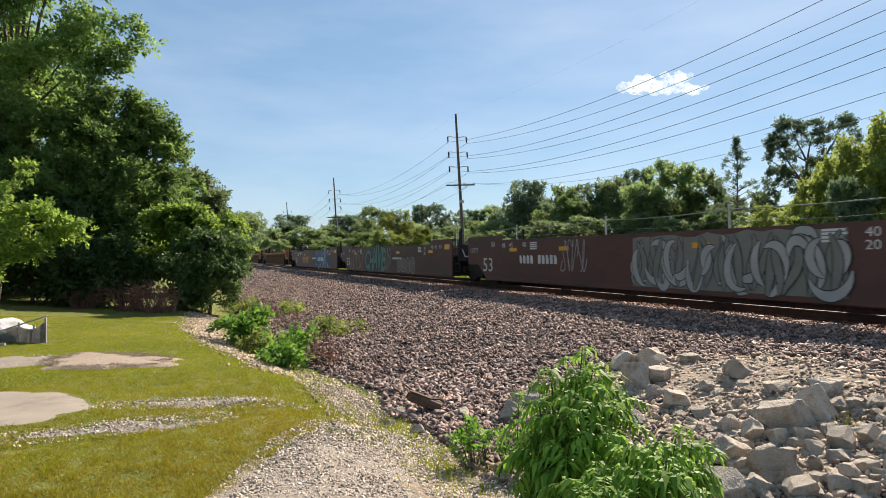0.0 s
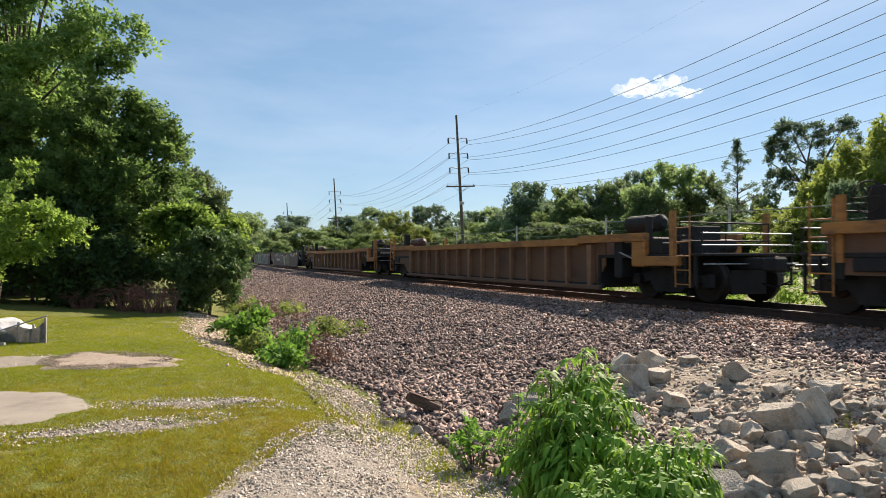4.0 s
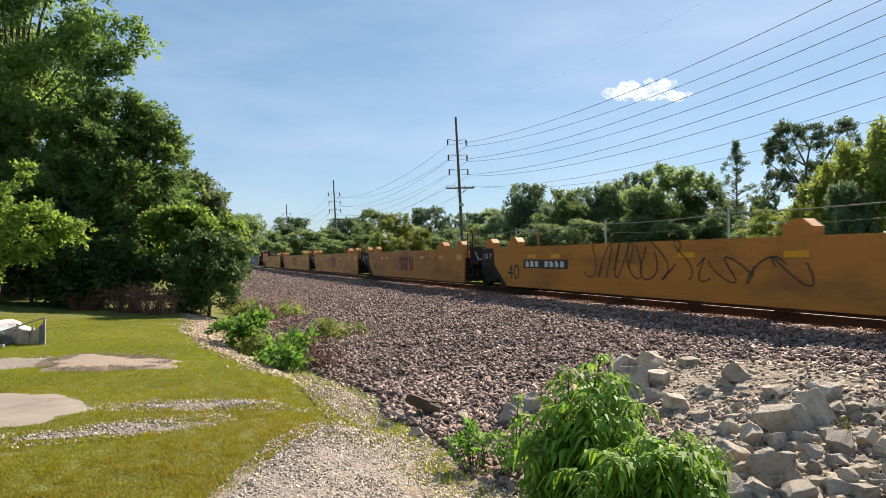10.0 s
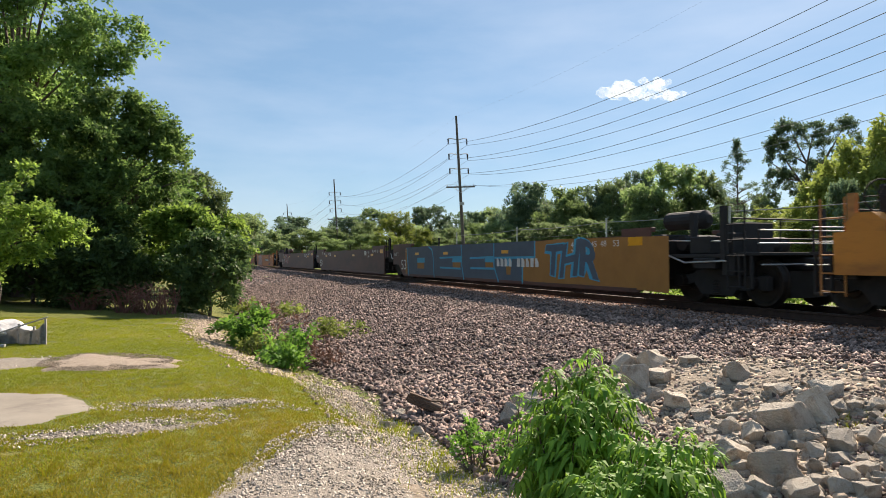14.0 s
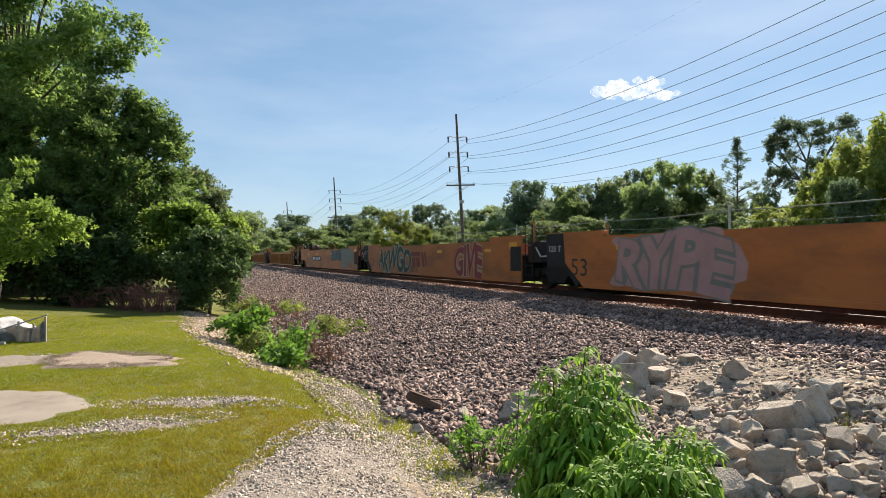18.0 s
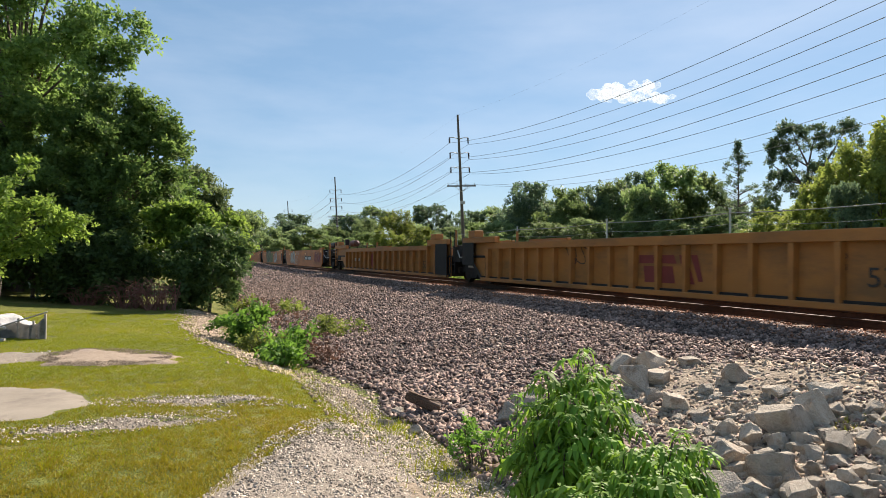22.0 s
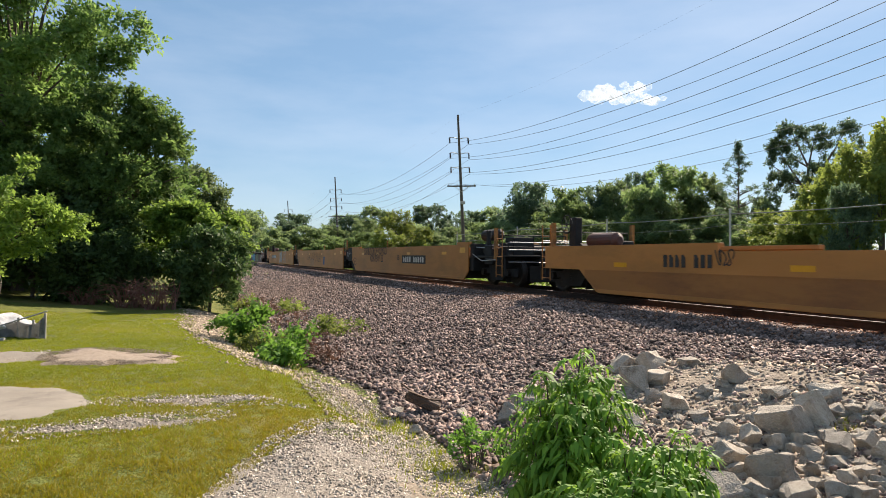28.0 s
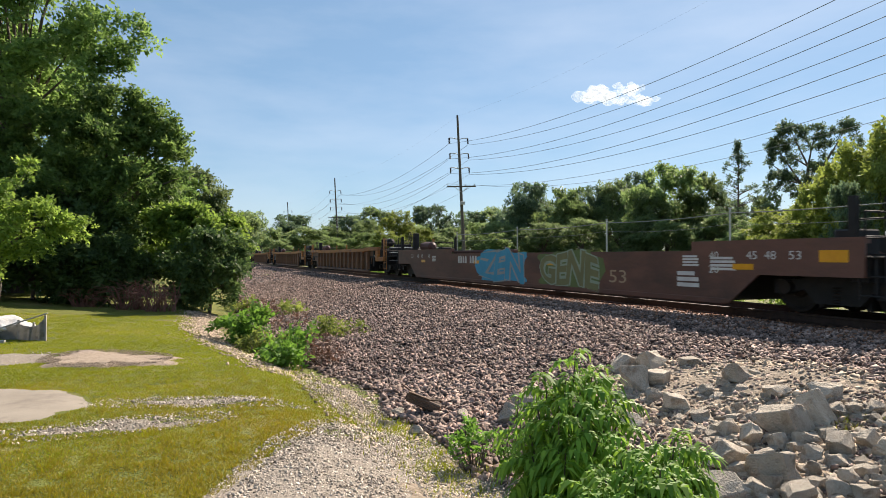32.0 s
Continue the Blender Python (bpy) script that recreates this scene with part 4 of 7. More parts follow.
    if kind == "ttx" and front == "j":
        part("painted_end", box(bmesh.new(), SIDE - 0.006, SIDE, y0, y0 + 0.68, low + 0.35, up - 0.34), M_BLACK, unit, "black painted end")
    if kind == "fec":
        def grime():
            bm = bmesh.new()
            slab(bm, [(cut0 + 0.02, low + 0.07), (1.45, 0.5), (1.45, 0.68), (L - 1.2, 0.68), (L - 1.2, 0.5), (cut1 - 0.02, low + 0.07)], -0.004, 0.0)
            box(bm, -0.014, 0.0, 1.45, L - 1.2, 0.68, 0.7)
            return bm
        part("lower_panel", cached(("lower_panel",) + key, grime, M_OCHRE_LOW), M_OCHRE_LOW, unit, "rust-stained lower side panel", m=Matrix.Translation((SIDE, 0, 0)))
    if kind == "ribbed":
        for yy in (ys + 1.6, y1 - 0.7):
            part("corner_post", cached(("corner_post",), lambda: boxes((0.0, 0.35, -0.28, 0.28, 0.0, 0.26), bevel=0.02), pt), pt, unit, m=Matrix.Translation((-1.48, yy, up)))
        for flag, a, b in ((front == "j", ys, ys + 1.25), (rear == "j", y1 - 1.0, y1)):
            if flag:
                bm = box(bmesh.new(), SIDE - 0.03, SIDE - 0.026, a + 0.02, b, rise if a > 5 else low, up - 0.18)
                part("painted_end", bm, M_BLACK, unit, "black painted end panel")
                for k3, zz in enumerate((1.1, 0.7)):
                    bars(unit, (a + b) / 2, zz, 0.5, 0.16, M_WHITE, 2, 0.034, seed=k3)
    # stencils common to most units
    ink = M_WHITE if dark else M_INK
    if kind not in ("rust", "ribbed"):
        num = "40" if kind == "forty" else "53"
        if top > 1.2:
            word(unit, num, L - (2.4 if kind == "forty" else 1.75), 0.6 if kind == "forty" else 0.7 if top > 1.3 else 0.5, 0.72, 0.46 if top > 1.3 else 0.36, ink)
        if rear == "j":
            word(unit, "125 T", y1 - (0.55 if dark else 0.45), 1.2 if top > 1.45 else 1.1, 0.6, 0.16, M_WHITE, lift=0.012)
        for yy in (ys + 2.3, (ys + y1) / 2 - 2.4, (ys + y1) / 2 + 2.6, y1 - 3.4):
            bm = box(bmesh.new(), SIDE - 0.005, SIDE - 0.001, yy - 0.24, yy + 0.24, top - 0.36, top - 0.25)
            part("reflector", bm, M_AMBER, unit, "amber reflective strip")
        bm = box(bmesh.new(), SIDE - 0.005, SIDE - 0.001, ys + 0.25, ys + 0.75, up - 0.4, up - 0.2)
        part("reflector", bm, M_AMBER, unit, "amber reflective strip")
    if dark:
        for yy, tx in ((y1 - 2.0, "53"), (y1 - 2.75, "48"), (y1 - 3.25, "45"), (y1 - 4.1, "40"), (ys + 1.2, "53"), (ys + 1.7, "48"), (ys + 2.1, "45"), (ys + 3.0, "40")):
            word(unit, tx, yy, top - 0.16 if (r0 < yy < r1) else up - 0.28, 0.24, 0.15, M_WHITE)
        word(unit, "20", ys + 3.0, top - 0.36, 0.24, 0.15, M_WHITE)
        bars(unit, ys + 3.6, top - 0.2, 0.5, 0.22, M_WHITE, 4, seed=3)
        bars(unit, y1 - 4.7, top - 0.2, 0.5, 0.22, M_WHITE, 4, seed=4)
    for yy in [0] + ([L] if rear == "c" else []):
        WHEELS.append((unit, place + yy, truck(unit, yy)))
    PLACES.append((unit, place))
    return unit


PLACES = []


def car(kind, places, label):
    """A car of articulated units from the along-track places of its truck centres."""
    out = []
    n = len(places) - 1
    for i in range(n):
        a, b = places[i], places[i + 1]
        out.append(well_unit(kind, round(b - a, 1), "c" if i == 0 else "j", "c" if i == n - 1 else "j", label, a))
    return out


A = car("brown", [6.0, 25.4, 45.0, 64.1], "red-brown steel well car unit with sprayed graffiti")
B = [car("rust", p, "rust-brown ribbed well car unit with faded orange top chord")[0] for p in ([68.3, 86.6], [91.4, 109.8], [114.3, 132.6])]
C = car("brown", [136.4, 155.7, 175.0, 194.4], "red-brown steel well car unit covered in graffiti")
D = car("forty", [198.0, 214.2, 229.5, 244.9, 260.8, 276.4], "yellow smooth-sided forty-foot well car unit")
E = car("brown", [280.0, 300.3, 319.3, 338.6], "red-brown steel well car unit with blue graffiti")
F = car("ttx", [342.6, 362.0, 381.7, 401.2], "orange-yellow smooth-sided well car unit with black ends")
G = car("ribbed", [404.9, 424.7, 443.9, 464.2], "dull yellow ribbed well car unit")
H = car("ttx", [467.8, 488.0, 507.5, 527.0], "orange-brown smooth-sided well car unit with graffiti")
I = car("fec", [531.0, 551.2], "low ochre-yellow well car with raised ends")
J = car("ochre", [555.8, 575.4, 595.1, 615.2], "ochre-yellow smooth-sided well car unit")
K = car("fecbrown", [619.4, 640.6], "low dark-brown well car with blue and green graffiti")
N = [car("rust", p, "rust-brown ribbed well car unit with faded orange top chord")[0] for p in ([644.6, 663.0], [667.6, 686.0], [690.6, 709.0])]
O = car("brown", [713.0, 732.4, 751.8, 771.2], "red-brown steel well car unit")

# ---- writing and graffiti ----
def blob(bm, y, z, ry, rz, x, seed, n=28, wob=0.1):
    r = random.Random(seed)
    a0 = r.uniform(0, 6)
    bm.faces.new([bm.verts.new((x, y - ry * (1 + wob * math.sin(3 * a + a0)) * math.cos(a), z + rz * (1 + wob * math.sin(2 * a + a0)) * math.sin(a)))
                  for a in (2 * math.pi * k / n for k in range(n))])


def ring(bm, y, z, ry, rz, x, w, seed, n=28, wob=0.1):
    r = random.Random(seed)
    a0 = r.uniform(0, 6)
    inner, outer = [], []
    for k in range(n):
        a = 2 * math.pi * k / n
        p, q = (1 + wob * math.sin(3 * a + a0)), (1 + wob * math.sin(2 * a + a0))
        outer.append(bm.verts.new((x, y - ry * p * math.cos(a), z + rz * q * math.sin(a))))
        inner.append(bm.verts.new((x, y - (ry - w) * p * math.cos(a), z + (rz - w) * q * math.sin(a))))
    for k in range(n):
        j = (k + 1) % n
        bm.faces.new((outer[k], outer[j], inner[j], inner[k]))


def bubbles(unit, y, z, width, height, material, count):
    """Round sprayed throw-up shapes: filling and outline."""
    a, b = bmesh.new(), bmesh.new()
    for k in range(count):
        yy = y + width / 2 - (k + 0.5) * width / count
        blob(a, yy, z, 0.56 * width / count, height * 0.48, SIDE - 0.004 - 0.0006 * k, k + 3)
        ring(b, yy, z, 0.58 * width / count, height * 0.5, SIDE - 0.009 - 0.0006 * k, 0.035, k + 3)
        for j in range(4):
            zz = z + height * (0.25 - 0.14 * j)
            box(b, SIDE - 0.0125, SIDE - 0.0115, yy - 0.3 * width / count, yy + 0.25 * width / count, zz, zz + 0.014)
    part("graffiti", a, P_FILL if material is P_SILVER else material, unit, "sprayed round filling")
    part("graffiti", b, material if material is P_SILVER else P_DARK, unit, "sprayed round outline")


def owl(unit, y, z, width, height, grey, tan):
    """Pale sprayed shapes round two ringed circles, with pointed tan shapes at both sides."""
    bm = bmesh.new()
    blob(bm, y, z + 0.1 * height, 0.27 * width, 0.33 * height, SIDE - 0.005, 4)
    blob(bm, y - 0.12 * width, z - 0.25 * height, 0.13 * width, 0.28 * height, SIDE - 0.006, 9, wob=0.2)
    part("graffiti", bm, grey, unit, "pale sprayed rounded shapes")
    bm = bmesh.new()
    for k, (dy, s) in enumerate(((0.13, 1), (-0.1, 1))):
        ring(bm, y + dy * width, z + 0.1 * height, 0.1 * width, 0.14 * height, SIDE - 0.009 - 0.001 * k, 0.03, 7)
        blob(bm, y + dy * width, z + 0.1 * height, 0.05 * width, 0.06 * height, SIDE - 0.009 - 0.001 * k, 2)
    part("graffiti", bm, P_DARK, unit, "dark sprayed rings")
    bm = bmesh.new()
    for pts in (((0.5, 0.12), (0.27, 0.22), (0.24, -0.05)), ((-0.24, 0.3), (-0.45, 0.4), (-0.3, 0.1)), ((-0.25, -0.1), (-0.5, -0.2), (-0.25, -0.3))):
        bm.faces.new([bm.verts.new((SIDE - 0.007, y + a * width, z + b * height)) for a, b in pts])
    part("graffiti", bm, tan, unit, "tan sprayed points")


def swoosh(unit, y, z, width, height, material):
    """A company mark as plain slanted bars over a thin streak."""
    bm = bmesh.new()
    for k in range(4):
        y0 = y + width / 2 - k * width / 4
        bm.faces.new([bm.verts.new((SIDE - 0.006, a, b)) for a, b in ((y0 - 0.03, z - 0.2 * height), (y0 - 0.2 * width, z - 0.2 * height),
                                                                  (y0 - 0.24 * width, z + 0.45 * height), (y0 - 0.05 * width, z + 0.45 * height))])
    box(bm, SIDE - 0.006, SIDE - 0.002, y - width / 2, y + width / 2, z - 0.5 * height, z - 0.36 * height)
    part("company_mark", bm, material, unit, "faded orange company mark as plain bars")


def number_panel(unit, y, z, width, height, count):
    """A black panel with a number as plain bars."""
    bm = box(bmesh.new(), SIDE - 0.006, SIDE - 0.001, y - width / 2, y + width / 2, z - height / 2, z + height / 2)
    p = part("number_panel", bm, M_INK, unit, "black panel with a white number")
    w = width * 0.9 / count
    for k in range(count):
        if k == count * 4 // 10:
            continue
        y0 = y + 0.45 * width - k * w
        cut = random.Random(k).choice((0.0, 0.3, 0.5))
        prof = [(y0 - 0.1 * w, z - 0.33 * height), (y0 - 0.74 * w, z - 0.33 * height), (y0 - 0.74 * w, z + (0.33 - 0.5 * cut) * height),
                (y0 - 0.4 * w, z + 0.33 * height), (y0 - 0.1 * w, z + 0.33 * height)]
        part("number_bar", slab(bmesh.new(), prof, SIDE - 0.010, SIDE - 0.0065), M_WHITE, p)


def logo(unit, y, z, width, height, material):
    """The owner's mark as plain shapes: a bar over two blocks and two slanting bars."""
    bm = bmesh.new()
    x = SIDE - 0.006
    left, up, low = y + width / 2, z + height / 2, z - height / 2
    for pts in (((0.0, 1), (0.6, 1), (0.64, 0.7), (0.0, 0.7)), ((0.08, 0.6), (0.3, 0.6), (0.32, 0), (0.1, 0)),
                ((0.36, 0.6), (0.58, 0.6), (0.62, 0), (0.38, 0)), ((0.68, 1), (0.8, 1), (0.92, 0), (0.78, 0)), ((0.86, 1), (0.96, 1), (1.04, 0.1), (0.97, 0.1))):
        bm.faces.new([bm.verts.new((x, left - a * width, low + b * height)) for a, b in pts])
    part("company_mark", bm, material, unit, "faded dark red company mark in plain shapes")


def field(unit, y, z, width, height, material, seed):
    bm = bmesh.new()
    r = random.Random(seed)
    top = [(y + width / 2 - width * k / 16, z + height / 2 + r.uniform(-0.05, 0.05)) for k in range(17)]
    bot = [(y - width / 2 + width * k / 16, z - height / 2 + r.uniform(-0.06, 0.06)) for k in range(17)]
    bm.faces.new([bm.verts.new((SIDE - 0.0025, a, b)) for a, b in top + bot])
    part("graffiti", bm, material, unit, "uneven sprayed field of colour")


P_FILL = paint("spray_thin_grey", (0.16, 0.115, 0.1))
glyphs(A[0], 14.35, 0.89, 2.19, 0.25, 10, M_WHITE, 0.011)
squiggle(A[0], 12.50, 1.00, 1.18, 0.86, P_SILVER, 2, 5)
field(A[0], 7.49, 0.83, 5.17, 1.17, P_GREY, 3)
wild(A[0], 7.49, 0.83, 5.17, 1.19, (P_GREY, P_SILVER,), P_DARK, 3, 9, 0.17)
piece(A[1], "CHAVE", 11.93, 3.58, 0.87, 1.28, P_TEAL, P_DARK, 0.1)
bubbles(A[1], 6.85, 0.59, 2.50, 0.72, P_SILVER, 4)
squiggle(A[1], 9.67, 0.87, 0.94, 1.10, P_SILVER, 6, 4)
bars(A[1], 8.16, 0.91, 1.40, 0.09, M_WHITE, 1, seed=7)
squiggle(A[1], 15.96, 0.75, 3.13, 0.96, P_TAN, 8, 6)
piece(A[2], "MARIK", 6.09, 4.73, 0.87, 1.28, P_BLUE, P_SILVER, -0.15)
swoosh(A[2], 12.93, 0.81, 2.80, 0.52, P_ORANGE)
word(A[2], "A", 10.88, 0.89, 0.22, 0.24, M_WHITE, lift=0.012)
bars(A[2], 9.24, 0.91, 1.47, 0.10, M_WHITE, 1, seed=12)
glyphs(A[2], 6.73, 0.85, 2.24, 0.26, 10, M_WHITE, 0.011)
squiggle(B[0], 11.07, 0.74, 0.81, 0.86, P_SILVER, 14, 4)
squiggle(B[0], 8.11, 1.08, 0.76, 0.29, P_SILVER, 15, 3)
squiggle(B[0], 2.98, 0.94, 0.52, 0.49, P_SILVER, 16, 3)
squiggle(B[0], 5.67, 0.79, 1.28, 0.65, P_OLIVE, 17, 3)
glyphs(B[0], 14.35, 0.81, 1.54, 0.19, 9, M_WHITE, 0.011)
squiggle(B[0], 11.00, 0.91, 0.75, 0.52, P_SILVER, 19, 5)
squiggle(B[0], 10.03, 1.00, 0.62, 0.35, P_SILVER, 20, 3)
squiggle(B[0], 8.84, 0.78, 0.64, 0.57, P_SILVER, 21, 4)
squiggle(B[0], 12.99, 0.88, 0.66, 0.63, P_SILVER, 22, 4)
glyphs(B[2], 14.51, 0.82, 1.05, 0.19, 6, M_WHITE, 0.011)
squiggle(B[2], 12.88, 0.80, 0.70, 0.76, P_SILVER, 24, 6)
squiggle(B[2], 10.93, 0.86, 0.60, 0.58, P_SKY, 25, 3)
squiggle(B[2], 5.90, 0.89, 0.62, 0.70, P_SILVER, 26, 5)
squiggle(B[2], 2.92, 1.12, 0.72, 0.14, P_SILVER, 27, 3)
glyphs(C[0], 13.55, 0.83, 2.40, 0.23, 10, M_WHITE, 0.011)
squiggle(C[0], 14.72, 1.28, 2.28, 0.40, P_SILVER, 29, 5)
squiggle(C[0], 11.53, 1.00, 1.35, 0.89, P_SILVER, 30, 6)
owl(C[0], 9.43, 0.77, 2.28, 1.07, P_SILVER, P_TAN)
bubbles(C[0], 7.40, 0.85, 1.88, 1.25, P_OLIVE, 3)
bars(C[0], 10.59, 1.21, 1.16, 0.08, M_WHITE, 1, seed=33)
piece(C[1], "SLIKE", 13.06, 6.6, 0.87, 1.24, P_SAGE, P_DARK, 0.1, P_GREEN)
field(C[1], 6.4, 0.85, 6.0, 1.22, P_TAN, 35)
wild(C[1], 6.7, 0.87, 5.2, 1.18, (P_SLATE, P_SLATE, P_TAN, P_SLATE,), P_GREY, 36, 5, 0.36)
bars(C[1], 10.41, 1.21, 1.13, 0.08, M_WHITE, 1, seed=36)
field(C[2], 11.73, 0.79, 1.40, 0.98, P_TAN, 37)
word(C[2], "B", 11.24, 0.86, 0.24, 0.21, M_WHITE, lift=0.012)
field(C[2], 14.09, 0.88, 4.7, 1.2, P_GREEN, 39)
wild(C[2], 14.09, 0.92, 4.38, 1.1, (P_SAGE, P_OLIVE, P_SAGE, P_GREY,), P_DARK, 39, 5, 0.34)
field(C[2], 6.5, 0.87, 7.6, 1.25, P_MAROON, 40)
wild(C[2], 8.10, 0.87, 4.47, 1.22, (P_MAROON, P_ROSE, P_DARK, P_ROSE, P_MAROON, P_TAN, P_GREY,), P_DARK, 40, 10, 0.18)
wild(C[2], 4.3, 0.87, 3.2, 1.22, (P_MAROON, P_ROSE, P_DARK, P_MAROON, P_ROSE, P_GREY,), P_DARK, 41, 7, 0.18)
squiggle(D[0], 8.06, 0.96, 3.61, 0.86, M_INK, 41, 7)
squiggle(D[0], 4.89, 0.78, 2.73, 0.50, M_INK, 42, 4)
number_panel(D[0], 11.95, 0.85, 2.41, 0.26, 8)
logo(D[1], 7.90, 0.79, 1.97, 0.64, P_LOGO)
logo(D[2], 7.73, 0.78, 1.36, 0.64, P_LOGO)
logo(D[3], 8.05, 0.81, 2.00, 0.65, P_LOGO)
number_panel(D[4], 11.43, 0.86, 2.36, 0.24, 10)
word(D[4], "B", 9.48, 0.87, 0.10, 0.22, M_INK, lift=0.012)
field(E[0], 9.6, 0.87, 17.4, 1.22, P_BRONZE, 49)


def blue_side(unit):
    """Huge slate letters filling the side, parted by thin sky-blue lines and openings."""
    def shape(pts, mat, lift, label):
        bm = bmesh.new()
        bm.faces.new([bm.verts.new((SIDE - lift, a, b)) for a, b in pts])
        part("graffiti", bm, mat, unit, label)

    shape(((18.0, 0.2), (18.1, 1.5), (6.53, 1.5), (6.53, 1.0), (7.27, 0.95), (7.28, 0.2)), P_SLATE, 0.0045, "slate-blue sprayed field")
    for pts in (((15.29, 1.49), (14.9, 1.35), (14.78, 1.1), (14.72, 0.71), (14.66, 0.2)), ((11.89, 1.5), (11.85, 0.75), (11.66, 0.2)), ((9.2, 1.49), (9.2, 0.72), (8.87, 0.2)),
                ((18.1, 1.5), (17.82, 0.2)), ((7.27, 0.95), (7.28, 0.2)), ((6.53, 1.5), (6.53, 1.0)), ((9.14, 1.0), (6.53, 1.01)),
                ((14.04, 1.01), (11.9, 1.04)), ((14.04, 0.62), (11.96, 0.6)), ((11.12, 0.99), (9.17, 1.03)), ((11.08, 0.63), (9.14, 0.64))):
        part("graffiti", ribbon(pts, 0.035, SIDE - 0.0065), P_SKY, unit, "sky-blue sprayed line")
    for y0, y1, z0, z1 in ((16.73, 15.76, 0.55, 1.02), (12.75, 11.9, 0.6, 1.03), (9.9, 9.16, 0.64, 1.02), (8.38, 7.95, 0.46, 0.95)):
        zm = z0 + 0.55 * (z1 - z0)
        shape(((y0, zm), (y0 - 0.05, z1), (y1, z1), (y1, zm)), P_SKY, 0.0055, "sky-blue sprayed opening")
        shape(((y0 - 0.06, z0), (y0 - 0.04, zm), (y1 + 0.05, zm), (y1 + 0.09, z0)), P_BRONZE, 0.0056, "bronze sprayed opening")


blue_side(E[0])
piece(E[0], "THR", 4.65, 2.44, 0.94, 0.94, P_SLATE, P_SKY, 0.0)
glyphs(E[0], 7.63, 0.85, 2.76, 0.26, 10, M_WHITE, 0.011)
wild(E[2], 15.12, 1.04, 2.45, 0.95, (P_SILVER, P_GREY, P_RED,), P_RED, 53, 6, 0.12)
number_panel(F[0], 7.18, 0.87, 3.06, 0.30, 10)
piece(F[0], "2", 4.97, 1.23, 0.87, 1.28, P_MAROON, P_ORANGE, 0.0)
piece(F[0], "RYPE", 14.33, 3.34, 0.85, 1.24, P_PINK, P_GREY, 0.1, P_PINK)
piece(F[1], "AKWGO", 14.08, 4.93, 0.84, 1.22, P_DARK, P_MINT, 0.0)
logo(F[1], 10.53, 0.87, 1.94, 0.67, P_LOGO)
squiggle(F[1], 11.07, 0.42, 1.08, 0.26, M_INK, 59, 5)
piece(F[1], "GIVE", 5.30, 2.28, 0.82, 1.19, P_RED, P_TAN, 0.0)
field(F[2], 6.87, 1.09, 2.83, 0.67, P_DARK, 61)
wild(F[2], 6.87, 1.09, 2.83, 0.68, (P_DARK, P_SLATE,), P_TEAL, 61, 7, 0.12)
field(F[2], 4.54, 0.87, 1.60, 1.28, P_GREY, 62)
piece(F[2], "JOAN", 3.79, 2.89, 0.84, 1.15, P_GREY, P_TEAL, 0.0)
number_panel(F[2], 13.65, 0.87, 3.26, 0.33, 10)
word(F[2], "B", 11.56, 0.88, 0.24, 0.25, M_INK, lift=0.012)
number_panel(G[0], 6.43, 0.90, 1.57, 0.22, 10)
word(G[0], "40", 4.59, 1.00, 0.18, 0.11, M_INK, lift=0.012)
word(G[0], "20", 4.59, 0.83, 0.18, 0.12, M_INK, lift=0.012)
logo(G[1], 8.37, 0.76, 1.88, 0.61, P_LOGO)
word(G[1], "40", 4.39, 1.05, 0.18, 0.10, M_INK, lift=0.012)
word(G[1], "20", 4.39, 0.87, 0.18, 0.11, M_INK, lift=0.012)
squiggle(G[1], 11.78, 1.07, 0.97, 0.47, M_INK, 72, 2)
word(G[1], "53", 3.76, 0.72, 0.43, 0.31, M_INK, lift=0.012)
word(G[2], "53", 4.17, 0.67, 0.46, 0.31, M_INK, lift=0.012)
word(G[2], "40", 4.80, 0.97, 0.19, 0.10, M_INK, lift=0.012)
word(G[2], "20", 4.80, 0.78, 0.19, 0.10, M_INK, lift=0.012)
number_panel(G[2], 15.68, 0.82, 1.55, 0.22, 10)
field(G[2], 12.36, 0.81, 0.84, 0.69, P_RED, 78)
number_panel(H[0], 7.23, 0.84, 2.87, 0.33, 10)
wild(H[0], 3.22, 0.95, 2.38, 0.91, (P_RED, P_LOGO, P_ROSE,), P_LOGO, 80, 6, 0.09)
piece(H[0], "SMOK", 14.76, 2.54, 0.86, 1.04, P_SILVER, P_GREY, 0.05)
squiggle(H[0], 12.66, 0.66, 1.34, 0.73, P_SILVER, 82, 6)
word(H[0], "FREE SPAZIE", 12.13, 1.28, 1.63, 0.28, P_SILVER, lift=0.012)
piece(H[1], "NOTEX", 12.22, 3.82, 0.87, 1.28, P_OLIVE, P_DARK, -0.1, P_DARK)
wild(H[1], 9.40, 0.84, 1.80, 1.21, (P_GREEN, P_OLIVE,), P_DARK, 85, 3, 0.18)
piece(H[1], "LKA", 6.33, 2.61, 0.82, 1.02, P_SILVER, P_GREY, 0.0)
squiggle(H[1], 5.10, 0.42, 1.03, 0.45, P_DARK, 87, 4)
glyphs(I[0], 15.37, 0.95, 1.44, 0.27, 8, M_INK, 0.011)
squiggle(I[0], 14.37, 1.03, 0.42, 0.30, M_INK, 89, 3)
squiggle(I[0], 10.71, 0.86, 0.85, 0.39, M_INK, 90, 4)
squiggle(I[0], 7.93, 0.98, 0.81, 0.28, M_INK, 91, 3)
word(J[0], "SCRIBZ-DROE-KUNSO", 13.58, 1.30, 4.32, 0.41, M_INK, lift=0.012)
word(J[0], "420KREW: 22", 13.28, 0.90, 2.40, 0.37, M_INK, lift=0.012)
